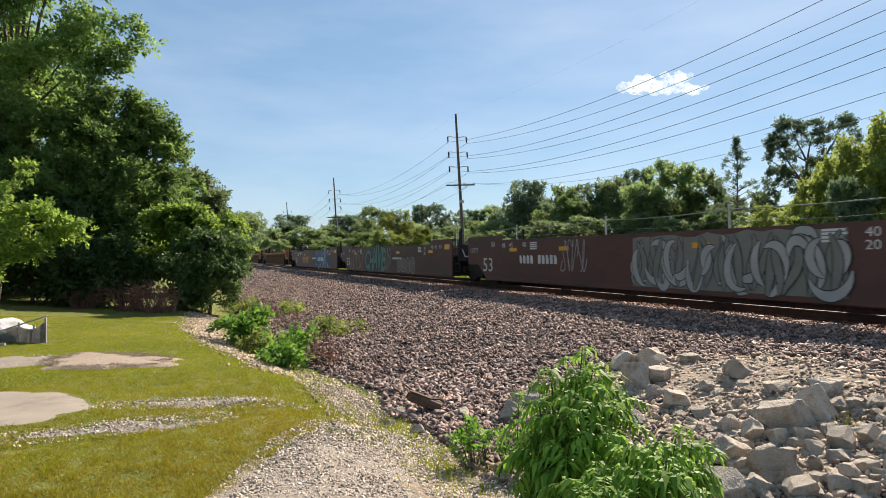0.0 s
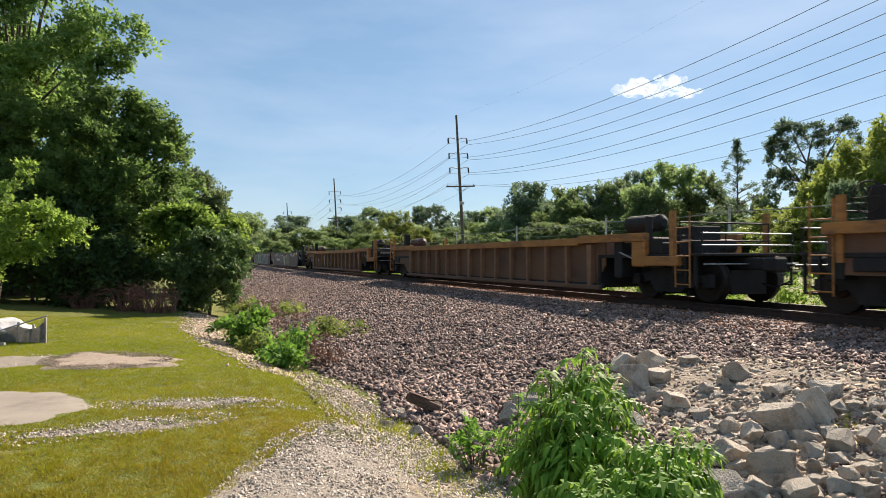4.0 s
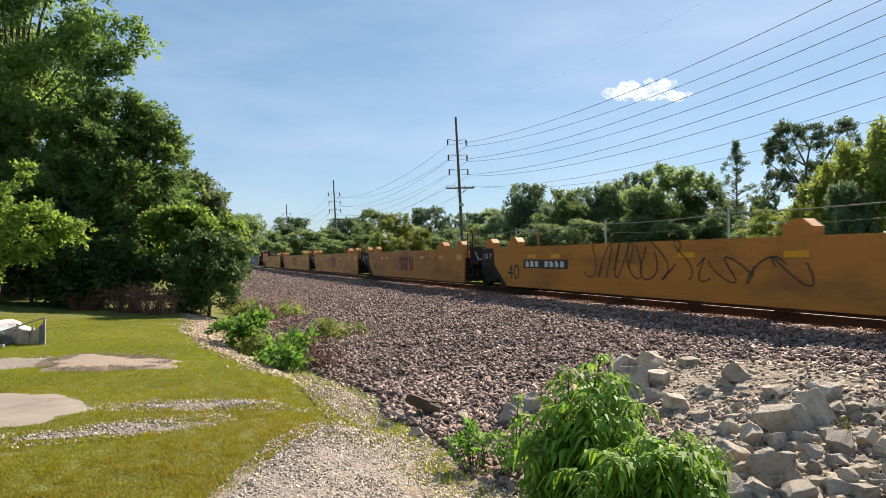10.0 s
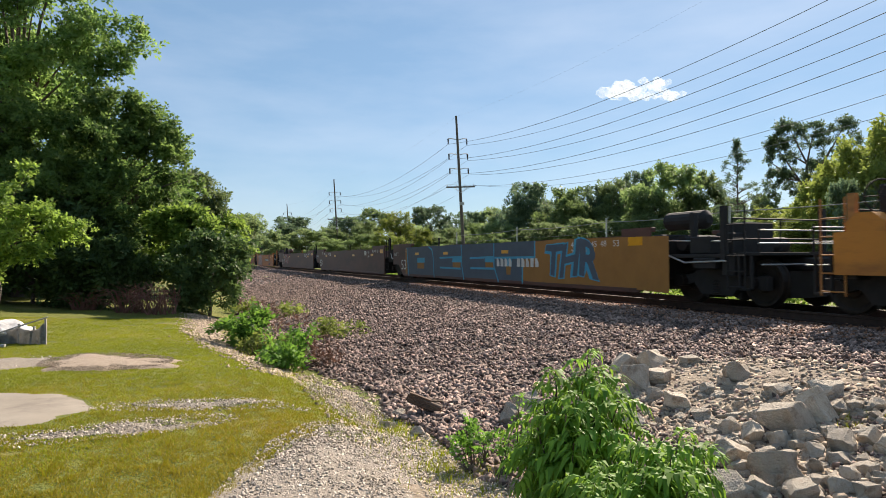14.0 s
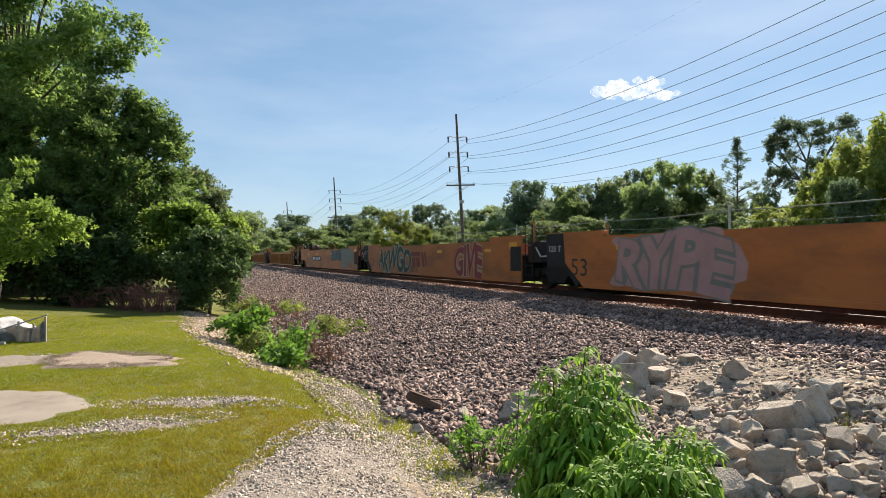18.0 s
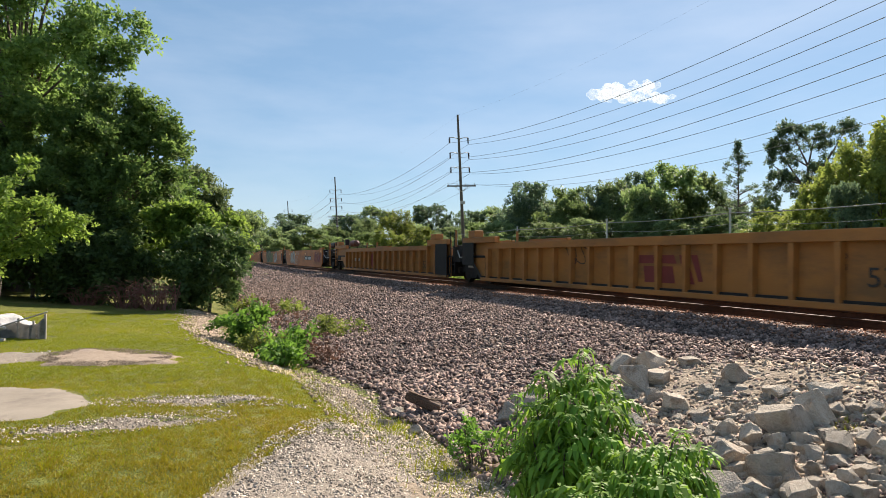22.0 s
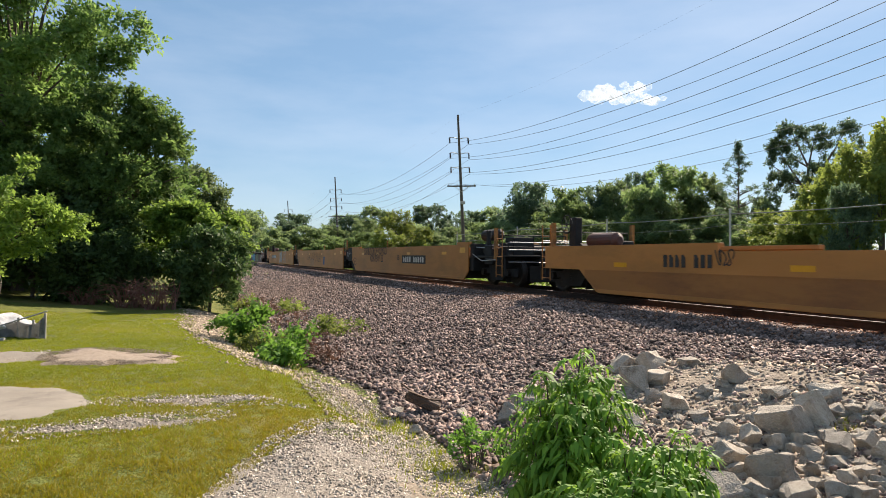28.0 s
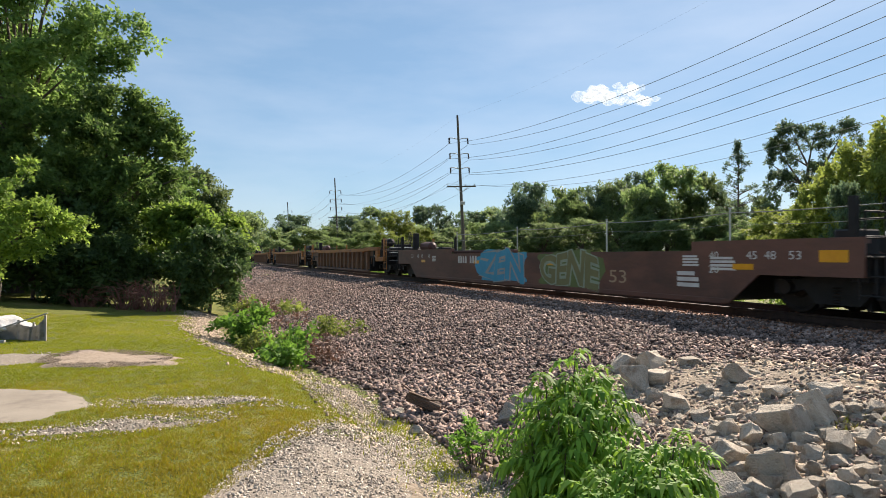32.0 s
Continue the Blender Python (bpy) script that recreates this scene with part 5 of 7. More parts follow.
number_panel(J[0], 7.44, 0.88, 3.14, 0.37, 10)
word(J[0], "B", 9.53, 0.96, 0.27, 0.23, M_INK, lift=0.012)
squiggle(J[1], 12.37, 0.98, 3.11, 0.59, M_INK, 96, 7)
squiggle(J[1], 9.50, 0.92, 2.41, 0.67, M_INK, 97, 6)
squiggle(J[1], 11.81, 0.52, 1.56, 0.52, P_TAN, 98, 4)
bm = bmesh.new()
bm.faces.new([bm.verts.new((SIDE - 0.006, a, b)) for a, b in ((7.5, 0.62), (7.44, 0.93), (7.3, 0.96), (7.24, 0.72), (7.2, 0.95), (6.98, 0.97), (6.92, 0.85), (7.02, 0.7), (6.98, 0.42), (7.12, 0.34), (7.36, 0.36), (7.56, 0.5))])
part("graffiti", bm, P_BLUE, J[1], "dark blue sprayed pronged shape")
number_panel(J[2], 14.48, 0.91, 3.22, 0.37, 10)
word(J[2], "A", 12.35, 0.98, 0.22, 0.22, M_INK, lift=0.012)
piece(J[2], "DK", 9.1, 1.95, 0.87, 1.15, P_SILVER, P_GREY, -0.1, loose=0.05)
piece(J[2], "OI", 6.75, 1.95, 0.87, 1.1, M_OCHRE, P_SILVER, 0.0, loose=0.05)
glyphs(K[0], 13.96, 0.93, 1.69, 0.26, 8, M_WHITE, 0.011)
piece(K[0], "ZEN", 11.36, 3.03, 0.72, 0.97, P_SKY, P_SILVER, 0.0, P_SKY)
piece(K[0], "GENE", 7.40, 2.64, 0.69, 0.92, P_OLIVE, P_MINT, 0.0, P_GREEN)
word(K[0], "53", 5.24, 0.56, 0.64, 0.31, P_TAN, lift=0.012)
bars(K[0], 2.00, 0.90, 0.68, 0.26, M_WHITE, 4, seed=107)
bars(K[0], 2.94, 0.57, 0.63, 0.32, M_WHITE, 3, seed=108)

for u in B + G + N:
    for c in u.children:
        if c.name.split(".")[0] in ("graffiti", "letter", "stencil_bar", "stencil_line", "number_panel", "company_mark", "reflector"):
            c.location.x = 0.126

# ---- trees and bushes ----
def leaf_cloud(name, clumps, count, size, material, rng, droop=0.35, hollow=0.25, long=1.6, per=9, twig=3.4):
    """Leaves in small sprays, alternately set along short twigs, spread through the outer parts of clumps (x, y, z, r)."""
    c = np.array(clumps, dtype=float)
    n = max(1, count // per)
    w = c[:, 3] ** 2
    which = rng.choice(len(c), n, p=w / w.sum())
    d = rng.normal(size=(n, 3)) + np.array([0, 0, 0.25])
    d /= np.linalg.norm(d, axis=1)[:, None]
    rad = c[which, 3] * (hollow + (1.0 - hollow) * rng.random(n) ** 0.55)
    at = c[which, :3] + d * rad[:, None] * np.array([1, 1, 0.8])
    axis = d + rng.normal(size=(n, 3)) * 0.55 + np.array([0, 0, -0.1])
    axis /= np.linalg.norm(axis, axis=1)[:, None]
    nrm = np.array([0, 0, 0.8]) + d * 0.45 + rng.normal(size=(n, 3)) * 0.35
    nrm -= axis * (nrm * axis).sum(1)[:, None]
    nrm /= np.linalg.norm(nrm, axis=1)[:, None]
    side = np.cross(nrm, axis)
    s = size * rng.uniform(0.75, 1.3, n)
    k = np.arange(per)
    along = (k / (per - 1) - 0.35)[None, :] * (s * twig)[:, None]
    hand = np.where(k % 2 == 0, 1.0, -1.0) * np.where(k == per - 1, 0.1, 1.0)
    pos = at[:, None] + axis[:, None] * along[..., None] + side[:, None] * (hand[None, :] * 0.62 * s[:, None])[..., None]
    pos += rng.normal(size=pos.shape) * (0.28 * s)[:, None, None]
    ax = side[:, None] * hand[None, :, None] * 0.8 + axis[:, None] * 0.75 + rng.normal(size=pos.shape) * 0.4
    ax /= np.linalg.norm(ax, axis=2)[..., None]
    up = nrm[:, None] + rng.normal(size=pos.shape) * 0.45
    bx_ = np.cross(up, ax)
    bx_ /= np.linalg.norm(bx_, axis=2)[..., None] + 1e-9
    up = np.cross(ax, bx_)
    q = (s[:, None] * rng.uniform(0.7, 1.25, (n, per)))[..., None]
    a, b, dr = ax * q * long * 0.5, bx_ * q * 0.42, up * q * droop * 0.5
    quad = np.stack([pos - a - dr, pos + b, pos + a - dr, pos - b], 2).reshape(-1, 3)
    return mesh_from_arrays(name, quad, np.arange(len(quad)).reshape(-1, 4), material)


def crown_clumps(rng, rx, ry, rz, n, r0, r1, low=-0.8, shell=0.45):
    out = []
    while len(out) < n:
        d = rng.normal(size=3)
        d /= np.linalg.norm(d)
        if d[2] < low:
            continue
        k = (shell + (1 - shell) * rng.random() ** 0.5) * (0.86 + 0.34 * noise.noise((d[0] * 2.2 + r0 * 31, d[1] * 2.2 + n, d[2] * 2.2)))
        out.append((d[0] * rx * k, d[1] * ry * k, d[2] * rz * k, rng.uniform(r0, r1)))
    return out


def lobed(rng, lobes, n, r0, r1, shell=0.5):
    """Small clumps over a crown made of rounded lobes (x, y, z, r)."""
    c = np.array(lobes, dtype=float)
    w = c[:, 3] ** 2
    out = []
    for i in rng.choice(len(c), n, p=w / w.sum()):
        d = rng.normal(size=3) + np.array([0, 0, 0.3])
        d /= np.linalg.norm(d)
        k = c[i, 3] * (shell + (1 - shell) * rng.random() ** 0.5) * rng.uniform(0.8, 1.06)
        out.append((*(c[i, :3] + d * k * np.array([1, 1, 0.85])), rng.uniform(r0, r1)))
    return out


def limbs(rng, clumps, base, fork, r, count=14):
    """A tapered trunk that forks into limbs reaching for the clumps."""
    bm = bmesh.new()
    base, fork = Vector(base), Vector(fork)
    mid = base.lerp(fork, 0.5) + Vector((rng.uniform(-0.15, 0.15), rng.uniform(-0.15, 0.15), 0))
    rod(bm, base, mid, r * 1.25, r, 9)
    rod(bm, mid, fork, r, r * 0.75, 9)
    pick = rng.choice(len(clumps), min(count, len(clumps)), replace=False)
    for i in pick:
        tip = Vector(clumps[i][:3])
        bend = fork.lerp(tip, 0.5) + Vector((0, 0, 0.12 * (tip - fork).length))
        rod(bm, fork, bend, r * 0.42, r * 0.24, 6)
        rod(bm, bend, tip, r * 0.24, r * 0.06, 5)
    return bm


def tree(name, at, rx, ry, rz, centre, clumps, leaves, size, material, seed, label, category="tree", group="", r0=0.7, r1=1.5, trunk=0.22, low=-0.8, shell=0.45):
    rg = np.random.default_rng(seed)
    ob = thing(name, Matrix.Translation(at), label, category, group)
    cl = [(x, y, z + centre, r) for x, y, z, r in crown_clumps(rg, rx, ry, rz, clumps, r0, r1, low, shell)]
    cl = [(x, y, max(z, r * 0.6), r) for x, y, z, r in cl]
    part("trunk", limbs(rg, cl, (0, 0, -0.3), (0, 0, max(0.6, centre - rz * 0.55)), trunk), M_BARK, ob)
    part("crown", leaf_cloud("crown", cl, leaves, size, material, rg), material, ob)
    return ob


def lobe_tree(at, lobes, clumps, leaves, size, material, seed, label, r0=0.3, r1=0.7, trunk=0.2, fork=3.0, branches=26, group="", shell=0.5):
    """A tree whose crown is built from lobes given in the world's space."""
    rg = np.random.default_rng(seed)
    ob = thing("tree", Matrix.Translation(at), label, "tree", group)
    cl = [(x - at[0], y - at[1], z - at[2], r) for x, y, z, r in lobed(rg, lobes, clumps, r0, r1, shell)]
    part("trunk", limbs(rg, cl, (0, 0, -0.3), (0, 0, fork), trunk, branches), M_BARK, ob)
    part("crown", leaf_cloud("crown", cl, leaves, size, material, rg), material, ob)
    return ob


EDGE = "trees at the edge of the wood"
lobe_tree((-5.4, 26.8, 0.3), ((-5.6, 27.0, 10.2, 2.6), (-7.6, 27.2, 9.4, 2.6), (-6.2, 26.6, 7.6, 2.4), (-3.9, 25.6, 8.0, 1.5), (-2.7, 25.4, 9.3, 1.1), (-1.7, 25.4, 9.5, 0.75),
                              (-1.15, 25.3, 9.2, 0.42), (-2.0, 25.4, 8.5, 0.4), (-4.6, 26.8, 12.6, 1.7), (-2.8, 26.0, 11.3, 0.8), (-7.4, 27.0, 12.4, 2.0), (-9.0, 27.0, 7.0, 2.4)),
          320, 66000, 0.098, M_LEAF, 11, "tall broadleaf tree with an open dark green crown", 0.28, 0.62, 0.2, 5.2, 30, EDGE)
lobe_tree((-2.6, 25.4, 0.3), ((-2.15, 24.9, 6.7, 1.15), (-1.3, 24.9, 6.15, 1.0), (-0.55, 24.8, 5.2, 1.0), (-3.0, 24.3, 5.2, 1.5), (-4.2, 24.6, 5.6, 1.6), (-3.6, 23.9, 3.6, 1.6),
                              (-1.8, 24.0, 3.7, 1.4), (0.0, 24.8, 4.1, 0.95), (-5.6, 25.0, 4.4, 1.9), (-2.6, 23.9, 2.2, 1.5), (-5.0, 24.5, 2.4, 1.5)),
          300, 88000, 0.084, M_LEAF, 12, "broadleaf tree with a dense rounded crown at the wood's edge", 0.25, 0.55, 0.18, 2.2, 40, EDGE)
lobe_tree((0.4, 36.5, 0.1), ((0.1, 36.5, 5.2, 1.6), (1.2, 36.5, 4.9, 1.2), (1.75, 36.2, 3.9, 0.9), (-0.9, 36.5, 5.2, 1.6), (0.6, 36.2, 3.4, 1.6), (-1.8, 36.0, 4.4, 1.8), (1.7, 36.2, 2.4, 0.9)),
          150, 36000, 0.1, M_LEAF_GREY, 13, "rounded grey-green tree beside the track bank", 0.25, 0.5, 0.16, 2.4, 24, EDGE)
lobe_tree((0.5, 23.4, 0.0), ((-0.35, 23.0, 2.75, 0.7), (0.3, 23.0, 2.95, 0.5), (0.75, 23.0, 2.7, 0.65), (1.45, 23.0, 2.5, 0.6), (2.0, 23.1, 2.1, 0.45), (-0.1, 23.2, 1.7, 0.9), (1.2, 23.1, 1.4, 0.75), (0.5, 22.8, 1.9, 0.7)),
          130, 22000, 0.085, M_LEAF_MID, 28, "low spreading tree with layered bright green sprays", 0.16, 0.34, 0.08, 1.2, 24, EDGE)
lobe_tree((-4.6, 20.3, 0.2), ((-4.05, 19.6, 3.1, 0.6), (-3.5, 19.6, 2.75, 0.45), (-3.0, 19.6, 2.45, 0.35), (-2.6, 19.7, 2.3, 0.3), (-4.2, 19.6, 2.1, 0.7), (-3.55, 19.6, 3.9, 0.28), (-3.6, 19.6, 2.0, 0.4), (-5.1, 20.0, 3.0, 0.9), (-5.0, 20.0, 1.4, 0.8)),
          80, 9000, 0.07, M_LEAF_MID, 17, "leafy young tree with bright sprays at the lawn's edge", 0.14, 0.3, 0.07, 1.5, 30, EDGE)
tree("tree", (-6.6, 33.0, 0.3), 4.2, 4.2, 5.2, 6.0, 60, 14000, 0.2, M_LEAF, 14, "broadleaf tree in the depth of the wood", group=EDGE)
tree("tree", (-14.5, 27.0, 0.3), 5.0, 5.0, 8.5, 8.5, 70, 16000, 0.2, M_LEAF, 15, "tall broadleaf tree with dense dark green crown", group=EDGE)
tree("tree", (-2.2, 31.5, 0.3), 3.4, 3.0, 3.0, 3.6, 120, 24000, 0.11, M_LEAF, 16, "dense green tree behind the wood's edge", group=EDGE, r0=0.35, r1=0.7, trunk=0.14)
# undergrowth: the wood's shade is painted in with the darker leaf colour
tree("bush", (-4.2, 23.4, 0.2), 3.4, 1.6, 2.0, 1.6, 90, 26000, 0.1, M_LEAF_SHADE, 18, "undergrowth along the lawn, shade put into its leaf colour", "bush", r0=0.4, r1=0.8, trunk=0.06)
tree("bush", (-10.0, 24.5, 0.2), 4.4, 2.0, 2.4, 2.0, 50, 12000, 0.15, M_LEAF_SHADE, 19, "undergrowth along the lawn, shade put into its leaf colour", "bush", r0=0.5, r1=0.9, trunk=0.06)
tree("bush", (-6.0, 28.0, 0.2), 5.5, 2.0, 2.6, 2.2, 50, 12000, 0.17, M_LEAF_SHADE, 22, "undergrowth in the wood, shade put into its leaf colour", "bush", r0=0.6, r1=1.1, trunk=0.06)
tree("bush", (0.85, 21.5, -0.1), 1.2, 1.6, 1.6, 1.3, 60, 15000, 0.08, M_LEAF_SHADE, 20, "green bush spreading down to the foot of the bank", "bush", r0=0.2, r1=0.45, trunk=0.05)
# the two at y 29 to 31 are added to block bright gaps through the wood
tree("bush", (-2.5, 31.0, 0.1), 5.0, 1.6, 2.4, 2.0, 60, 12000, 0.16, M_LEAF_SHADE, 23, "undergrowth in the wood, shade put into its leaf colour", "bush", r0=0.6, r1=1.1, trunk=0.06)
tree("bush", (-12.0, 29.0, 0.1), 5.0, 1.6, 2.6, 2.2, 60, 10000, 0.17, M_LEAF_SHADE, 24, "undergrowth in the wood, shade put into its leaf colour", "bush", r0=0.6, r1=1.1, trunk=0.06)
tree("bush", (-2.4, 22.4, 0.1), 1.7, 1.0, 1.1, 1.0, 60, 17000, 0.085, M_LEAF_SHADE, 25, "bush at the lawn's edge, shade put into its leaf colour", "bush", r0=0.25, r1=0.5, trunk=0.05)

FAR = "far line of trees behind the track"
FAR_LEAF = (M_LEAF_FAR_HAZE, M_LEAF_FAR_HAZE, M_LEAF_BLUE_HAZE, M_LEAF_PALE, M_LEAF_BLUE_HAZE, M_LEAF_YELLOW)


def far_tree(q, x, y, height, width, z=0.2, label="", made={}):
    """A far broadleaf tree, about 9 m high in its own mesh, placed and stretched to fit the camera's view."""
    if q not in made:
        rg = np.random.default_rng(40 + q)
        ob = thing("tree", None, "broadleaf tree in the far row", "tree", FAR)
        lobes = [(0, 0, 7.1, 1.6), (0, 0, 5.0, 1.8)]
        for k in range(17):
            h = 0.9 + 6.4 * ((k * 7) % 17) / 16
            out = 2.9 * math.sqrt(max(0.15, 1 - abs((h - 4.0) / 4.6) ** 3)) * rg.uniform(0.75, 1.0)
            a = k * 2.4 + rg.uniform(-0.4, 0.4)
            lobes.append((out * math.cos(a), out * math.sin(a), h, rg.uniform(1.0, 1.5)))
        cl = lobed(rg, lobes, 330, 0.25, 0.55, 0.3)
        part("trunk", limbs(rg, cl, (0, 0, -0.5), (0, 0, 3.0), 0.2, 12), M_BARK, ob)
        part("crown", leaf_cloud("crown", cl, 14400, 0.17, FAR_LEAF[q], rg, per=6, twig=2.4), FAR_LEAF[q], ob)
        made[q] = ob
    else:
        ob = copy_thing(made[q], Matrix.Identity(4))
    s, w = height / 8.7, width / 5.8
    ob.matrix_basis = Matrix.Translation((x, y, z)) @ Matrix.Rotation(random.uniform(0, 6.28), 4, "Z") @ Matrix.Diagonal((w, w, s, 1))
    return tagged(ob, label)


TONES = ("green broadleaf tree in the far row", "rounded green broadleaf tree in the far row", "dark far-row broadleaf tree, haze put into its bluish leaf colour",
         "pale green broadleaf tree in the far row", "", "yellow-green broadleaf tree in the far row")
for q, x, y, height, width in (
        (1, 14.0, 129.2, 10.7, 7.6), (0, 8.6, 109.7, 9.2, 7.5), (2, 21.1, 138.4, 10.8, 9.9), (3, 24.8, 127.6, 7.0, 7.5), (0, 21.5, 124.0, 7.2, 8.0), (0, 32.0, 146.5, 9.0, 7.3),
        (2, 40.4, 165.1, 12.7, 10.5), (0, 47.9, 168.3, 15.2, 10.8), (1, 38.6, 145.0, 10.7, 7.6), (5, 33.8, 99.4, 9.2, 7.2), (2, 62.9, 157.9, 15.8, 11.5),
        (2, 74.6, 163.8, 15.0, 10.6), (0, 81.4, 160.6, 16.1, 10.5), (3, 56.0, 117.3, 8.7, 7.4), (1, 46.4, 110.7, 7.3, 7.4), (0, 55.2, 150.2, 10.0, 9.5),
        (2, 58.2, 102.7, 15.8, 8.8), (3, 60.8, 94.1, 13.9, 8.8), (0, 61.3, 100.8, 12.3, 6.2), (2, 67.8, 94.1, 14.7, 7.6), (0, 67.4, 89.4, 15.1, 6.8),
        (2, 74.4, 91.6, 17.2, 7.4), (3, 69.8, 78.5, 16.2, 9.8), (0, 75.0, 77.7, 14.9, 7.4), (0, 64.8, 76.2, 11.5, 6.1), (1, 80.5, 77.9, 11.4, 7.0),
        (0, 81.3, 71.1, 11.6, 6.1), (5, 57.2, 40.3, 12.7, 6.4), (5, 55.3, 36.0, 13.4, 7.0), (5, 57.8, 42.9, 10.7, 5.4),
        (5, 58.7, 34.4, 13.6, 7.2), (2, 50.7, 35.7, 8.0, 3.2), (1, 66.8, 34.0, 12.7, 7.6), (0, 73.0, 32.8, 11.9, 7.7),
        (1, 92.0, 100.0, 13.5, 10.0), (0, 86.0, 84.0, 10.5, 8.5), (0, 100.0, 76.0, 11.0, 9.0), (2, 84.0, 128.0, 16.0, 11.0), (0, 66.0, 126.0, 13.0, 10.0),
):
    far_tree(q, x, y, height, width, label=TONES[q])
# low growth in front of the row
for q, x, y, height in (
        (3, 69.5, 64.8, 7.4), (5, 61.9, 50.7, 7.0), (3, 63.8, 56.2, 6.1), (5, 60.4, 46.2, 6.3), (1, 66.7, 67.6, 6.8), (0, 63.8, 70.4, 6.7), (1, 60.4, 77.2, 7.3),
        (0, 55.8, 80.6, 7.4), (1, 51.9, 85.5, 7.1), (0, 51.3, 97.3, 7.9), (3, 30.1, 111.0, 6.0), (5, 30.3, 95.3, 5.6), (3, 21.4, 107.9, 4.4), (0, 15.0, 109.0, 4.5),
        (0, 17.0, 155.0, 5.7), (3, 24.0, 109.0, 4.9), (1, 37.0, 130.0, 6.2), (0, 41.0, 102.0, 5.6), (1, 44.0, 99.0, 5.4), (0, 66.0, 60.0, 6.0), (1, 70.0, 71.0, 6.6),
        (5, 55.0, 45.0, 5.4), (0, 75.0, 66.0, 6.8), (3, 47.0, 93.0, 5.6),
):
    far_tree(q, x, y, height, height * 0.95, label="low bushy green tree in front of the far row")

# a tall dark tree with separate leafy boughs
oak = thing("tree", Matrix.Translation((88.4, 68.7, 0.2)), "tall dark tree with separate leafy boughs and open gaps", "tree", FAR)
rg = np.random.default_rng(76)
boughs = lobed(rg, ((-1.3, 1.6, 20.8, 2.5), (-2.7, 3.3, 18.7, 1.7), (0.5, -0.6, 19.8, 2.6), (2.7, -3.7, 20.5, 1.9), (1.9, -2.5, 17.9, 1.9), (-2.4, 3.0, 13.4, 2.4), (-0.7, 0.9, 14.6, 2.2),
                    (1.0, -1.3, 14.6, 2.2), (-1.5, 1.9, 17.1, 1.6), (-3.5, 4.3, 16.4, 1.1), (3.5, -4.8, 18.5, 1.4), (-3.2, 3.9, 19.6, 1.0), (0.2, 0.0, 11.8, 2.4)), 210, 0.35, 0.75, 0.4)
bm = bmesh.new()
rod(bm, (0, 0, -0.5), (-0.2, 0.2, 9.0), 0.42, 0.3, 9)
for fork, tips in (((-0.6, 0.8, 13.0), ((-2.4, 3.0, 13.6), (-3.4, 4.2, 16.4), (-2.7, 3.3, 18.7))), ((0.0, 0.0, 15.5), ((-1.3, 1.6, 20.6), (0.5, -0.6, 19.8), (-1.5, 1.9, 17.2))),
                   ((0.9, -1.2, 14.2), ((1.9, -2.5, 17.8), (2.7, -3.7, 20.2), (3.5, -4.8, 18.4)))):
    rod(bm, (-0.2, 0.2, 8.8), fork, 0.26, 0.18, 7)
    for tip in tips:
        rod(bm, fork, tip, 0.16, 0.04, 6)
part("trunk", bm, M_BARK, oak)
part("crown", leaf_cloud("crown", boughs, 21000, 0.2, M_LEAF_BLUE_HAZE, rg), M_LEAF_BLUE_HAZE, oak)

# a thin half-bare tree standing above the row
thin = thing("tree", Matrix.Translation((71.9, 66.6, 0.2)), "thin half-bare tree with sparse upright branches", "tree", FAR)
rg = np.random.default_rng(77)
spire = []
for k in range(130):
    h = 0.35 + 0.7 * rg.random()
    a = rg.uniform(0, 6.283)
    out = min(4.6, 0.3 + 11.0 * (1.0 - h)) * rg.random() ** 0.6
    spire.append((out * math.cos(a), out * math.sin(a), 16.7 * h, rg.uniform(0.2, 0.45)))
bm = bmesh.new()
rod(bm, (0, 0, -0.5), (0, 0, 8.5), 0.2, 0.12, 8)
rod(bm, (0, 0, 8.5), (0.2, 0.1, 16.6), 0.12, 0.03, 7)
for x, y, z, r in spire:
    h = max(3.0, z - 0.3 - 0.35 * math.hypot(x, y))
    rod(bm, (0, 0, h), (x, y, z), 0.045, 0.015, 4)
part("trunk", bm, M_BARK, thin)
part("crown", leaf_cloud("crown", spire, 7200, 0.14, M_LEAF_BLUE_HAZE, rg), M_LEAF_BLUE_HAZE, thin)

# weeds along the far foot of the bank
rg = np.random.default_rng(88)
far_weeds = [(15.2 + rg.uniform(0, 2.6), y, 0.25 + rg.uniform(0.0, 0.45), rg.uniform(0.25, 0.5)) for y in rg.uniform(-6, 75, 520)]
far_weeds = [(x, y, ground_z(x, y) + h, r) for x, y, h, r in far_weeds]
tagged(new("weed_strip", leaf_cloud("weed_strip", far_weeds, 30000, 0.1, M_LEAF_MID, rg)), "dense low weeds along the far foot of the bank", "weeds", kind="stuff")

# ---- power line ----
POLE_X, POLE_YS = 33.9, (5.0, 75.0, 145.5, 215.5, 286.0)
POLE_LIFT = {5.0: 1.2}      # lift of the unseen nearest pole, fitting its wires to the camera's view
ARM = {5.0: -0.95}      # drop of its crossarm, fitting the lower wires to the camera's view
LEVELS = (16.7, 14.75, 12.9)


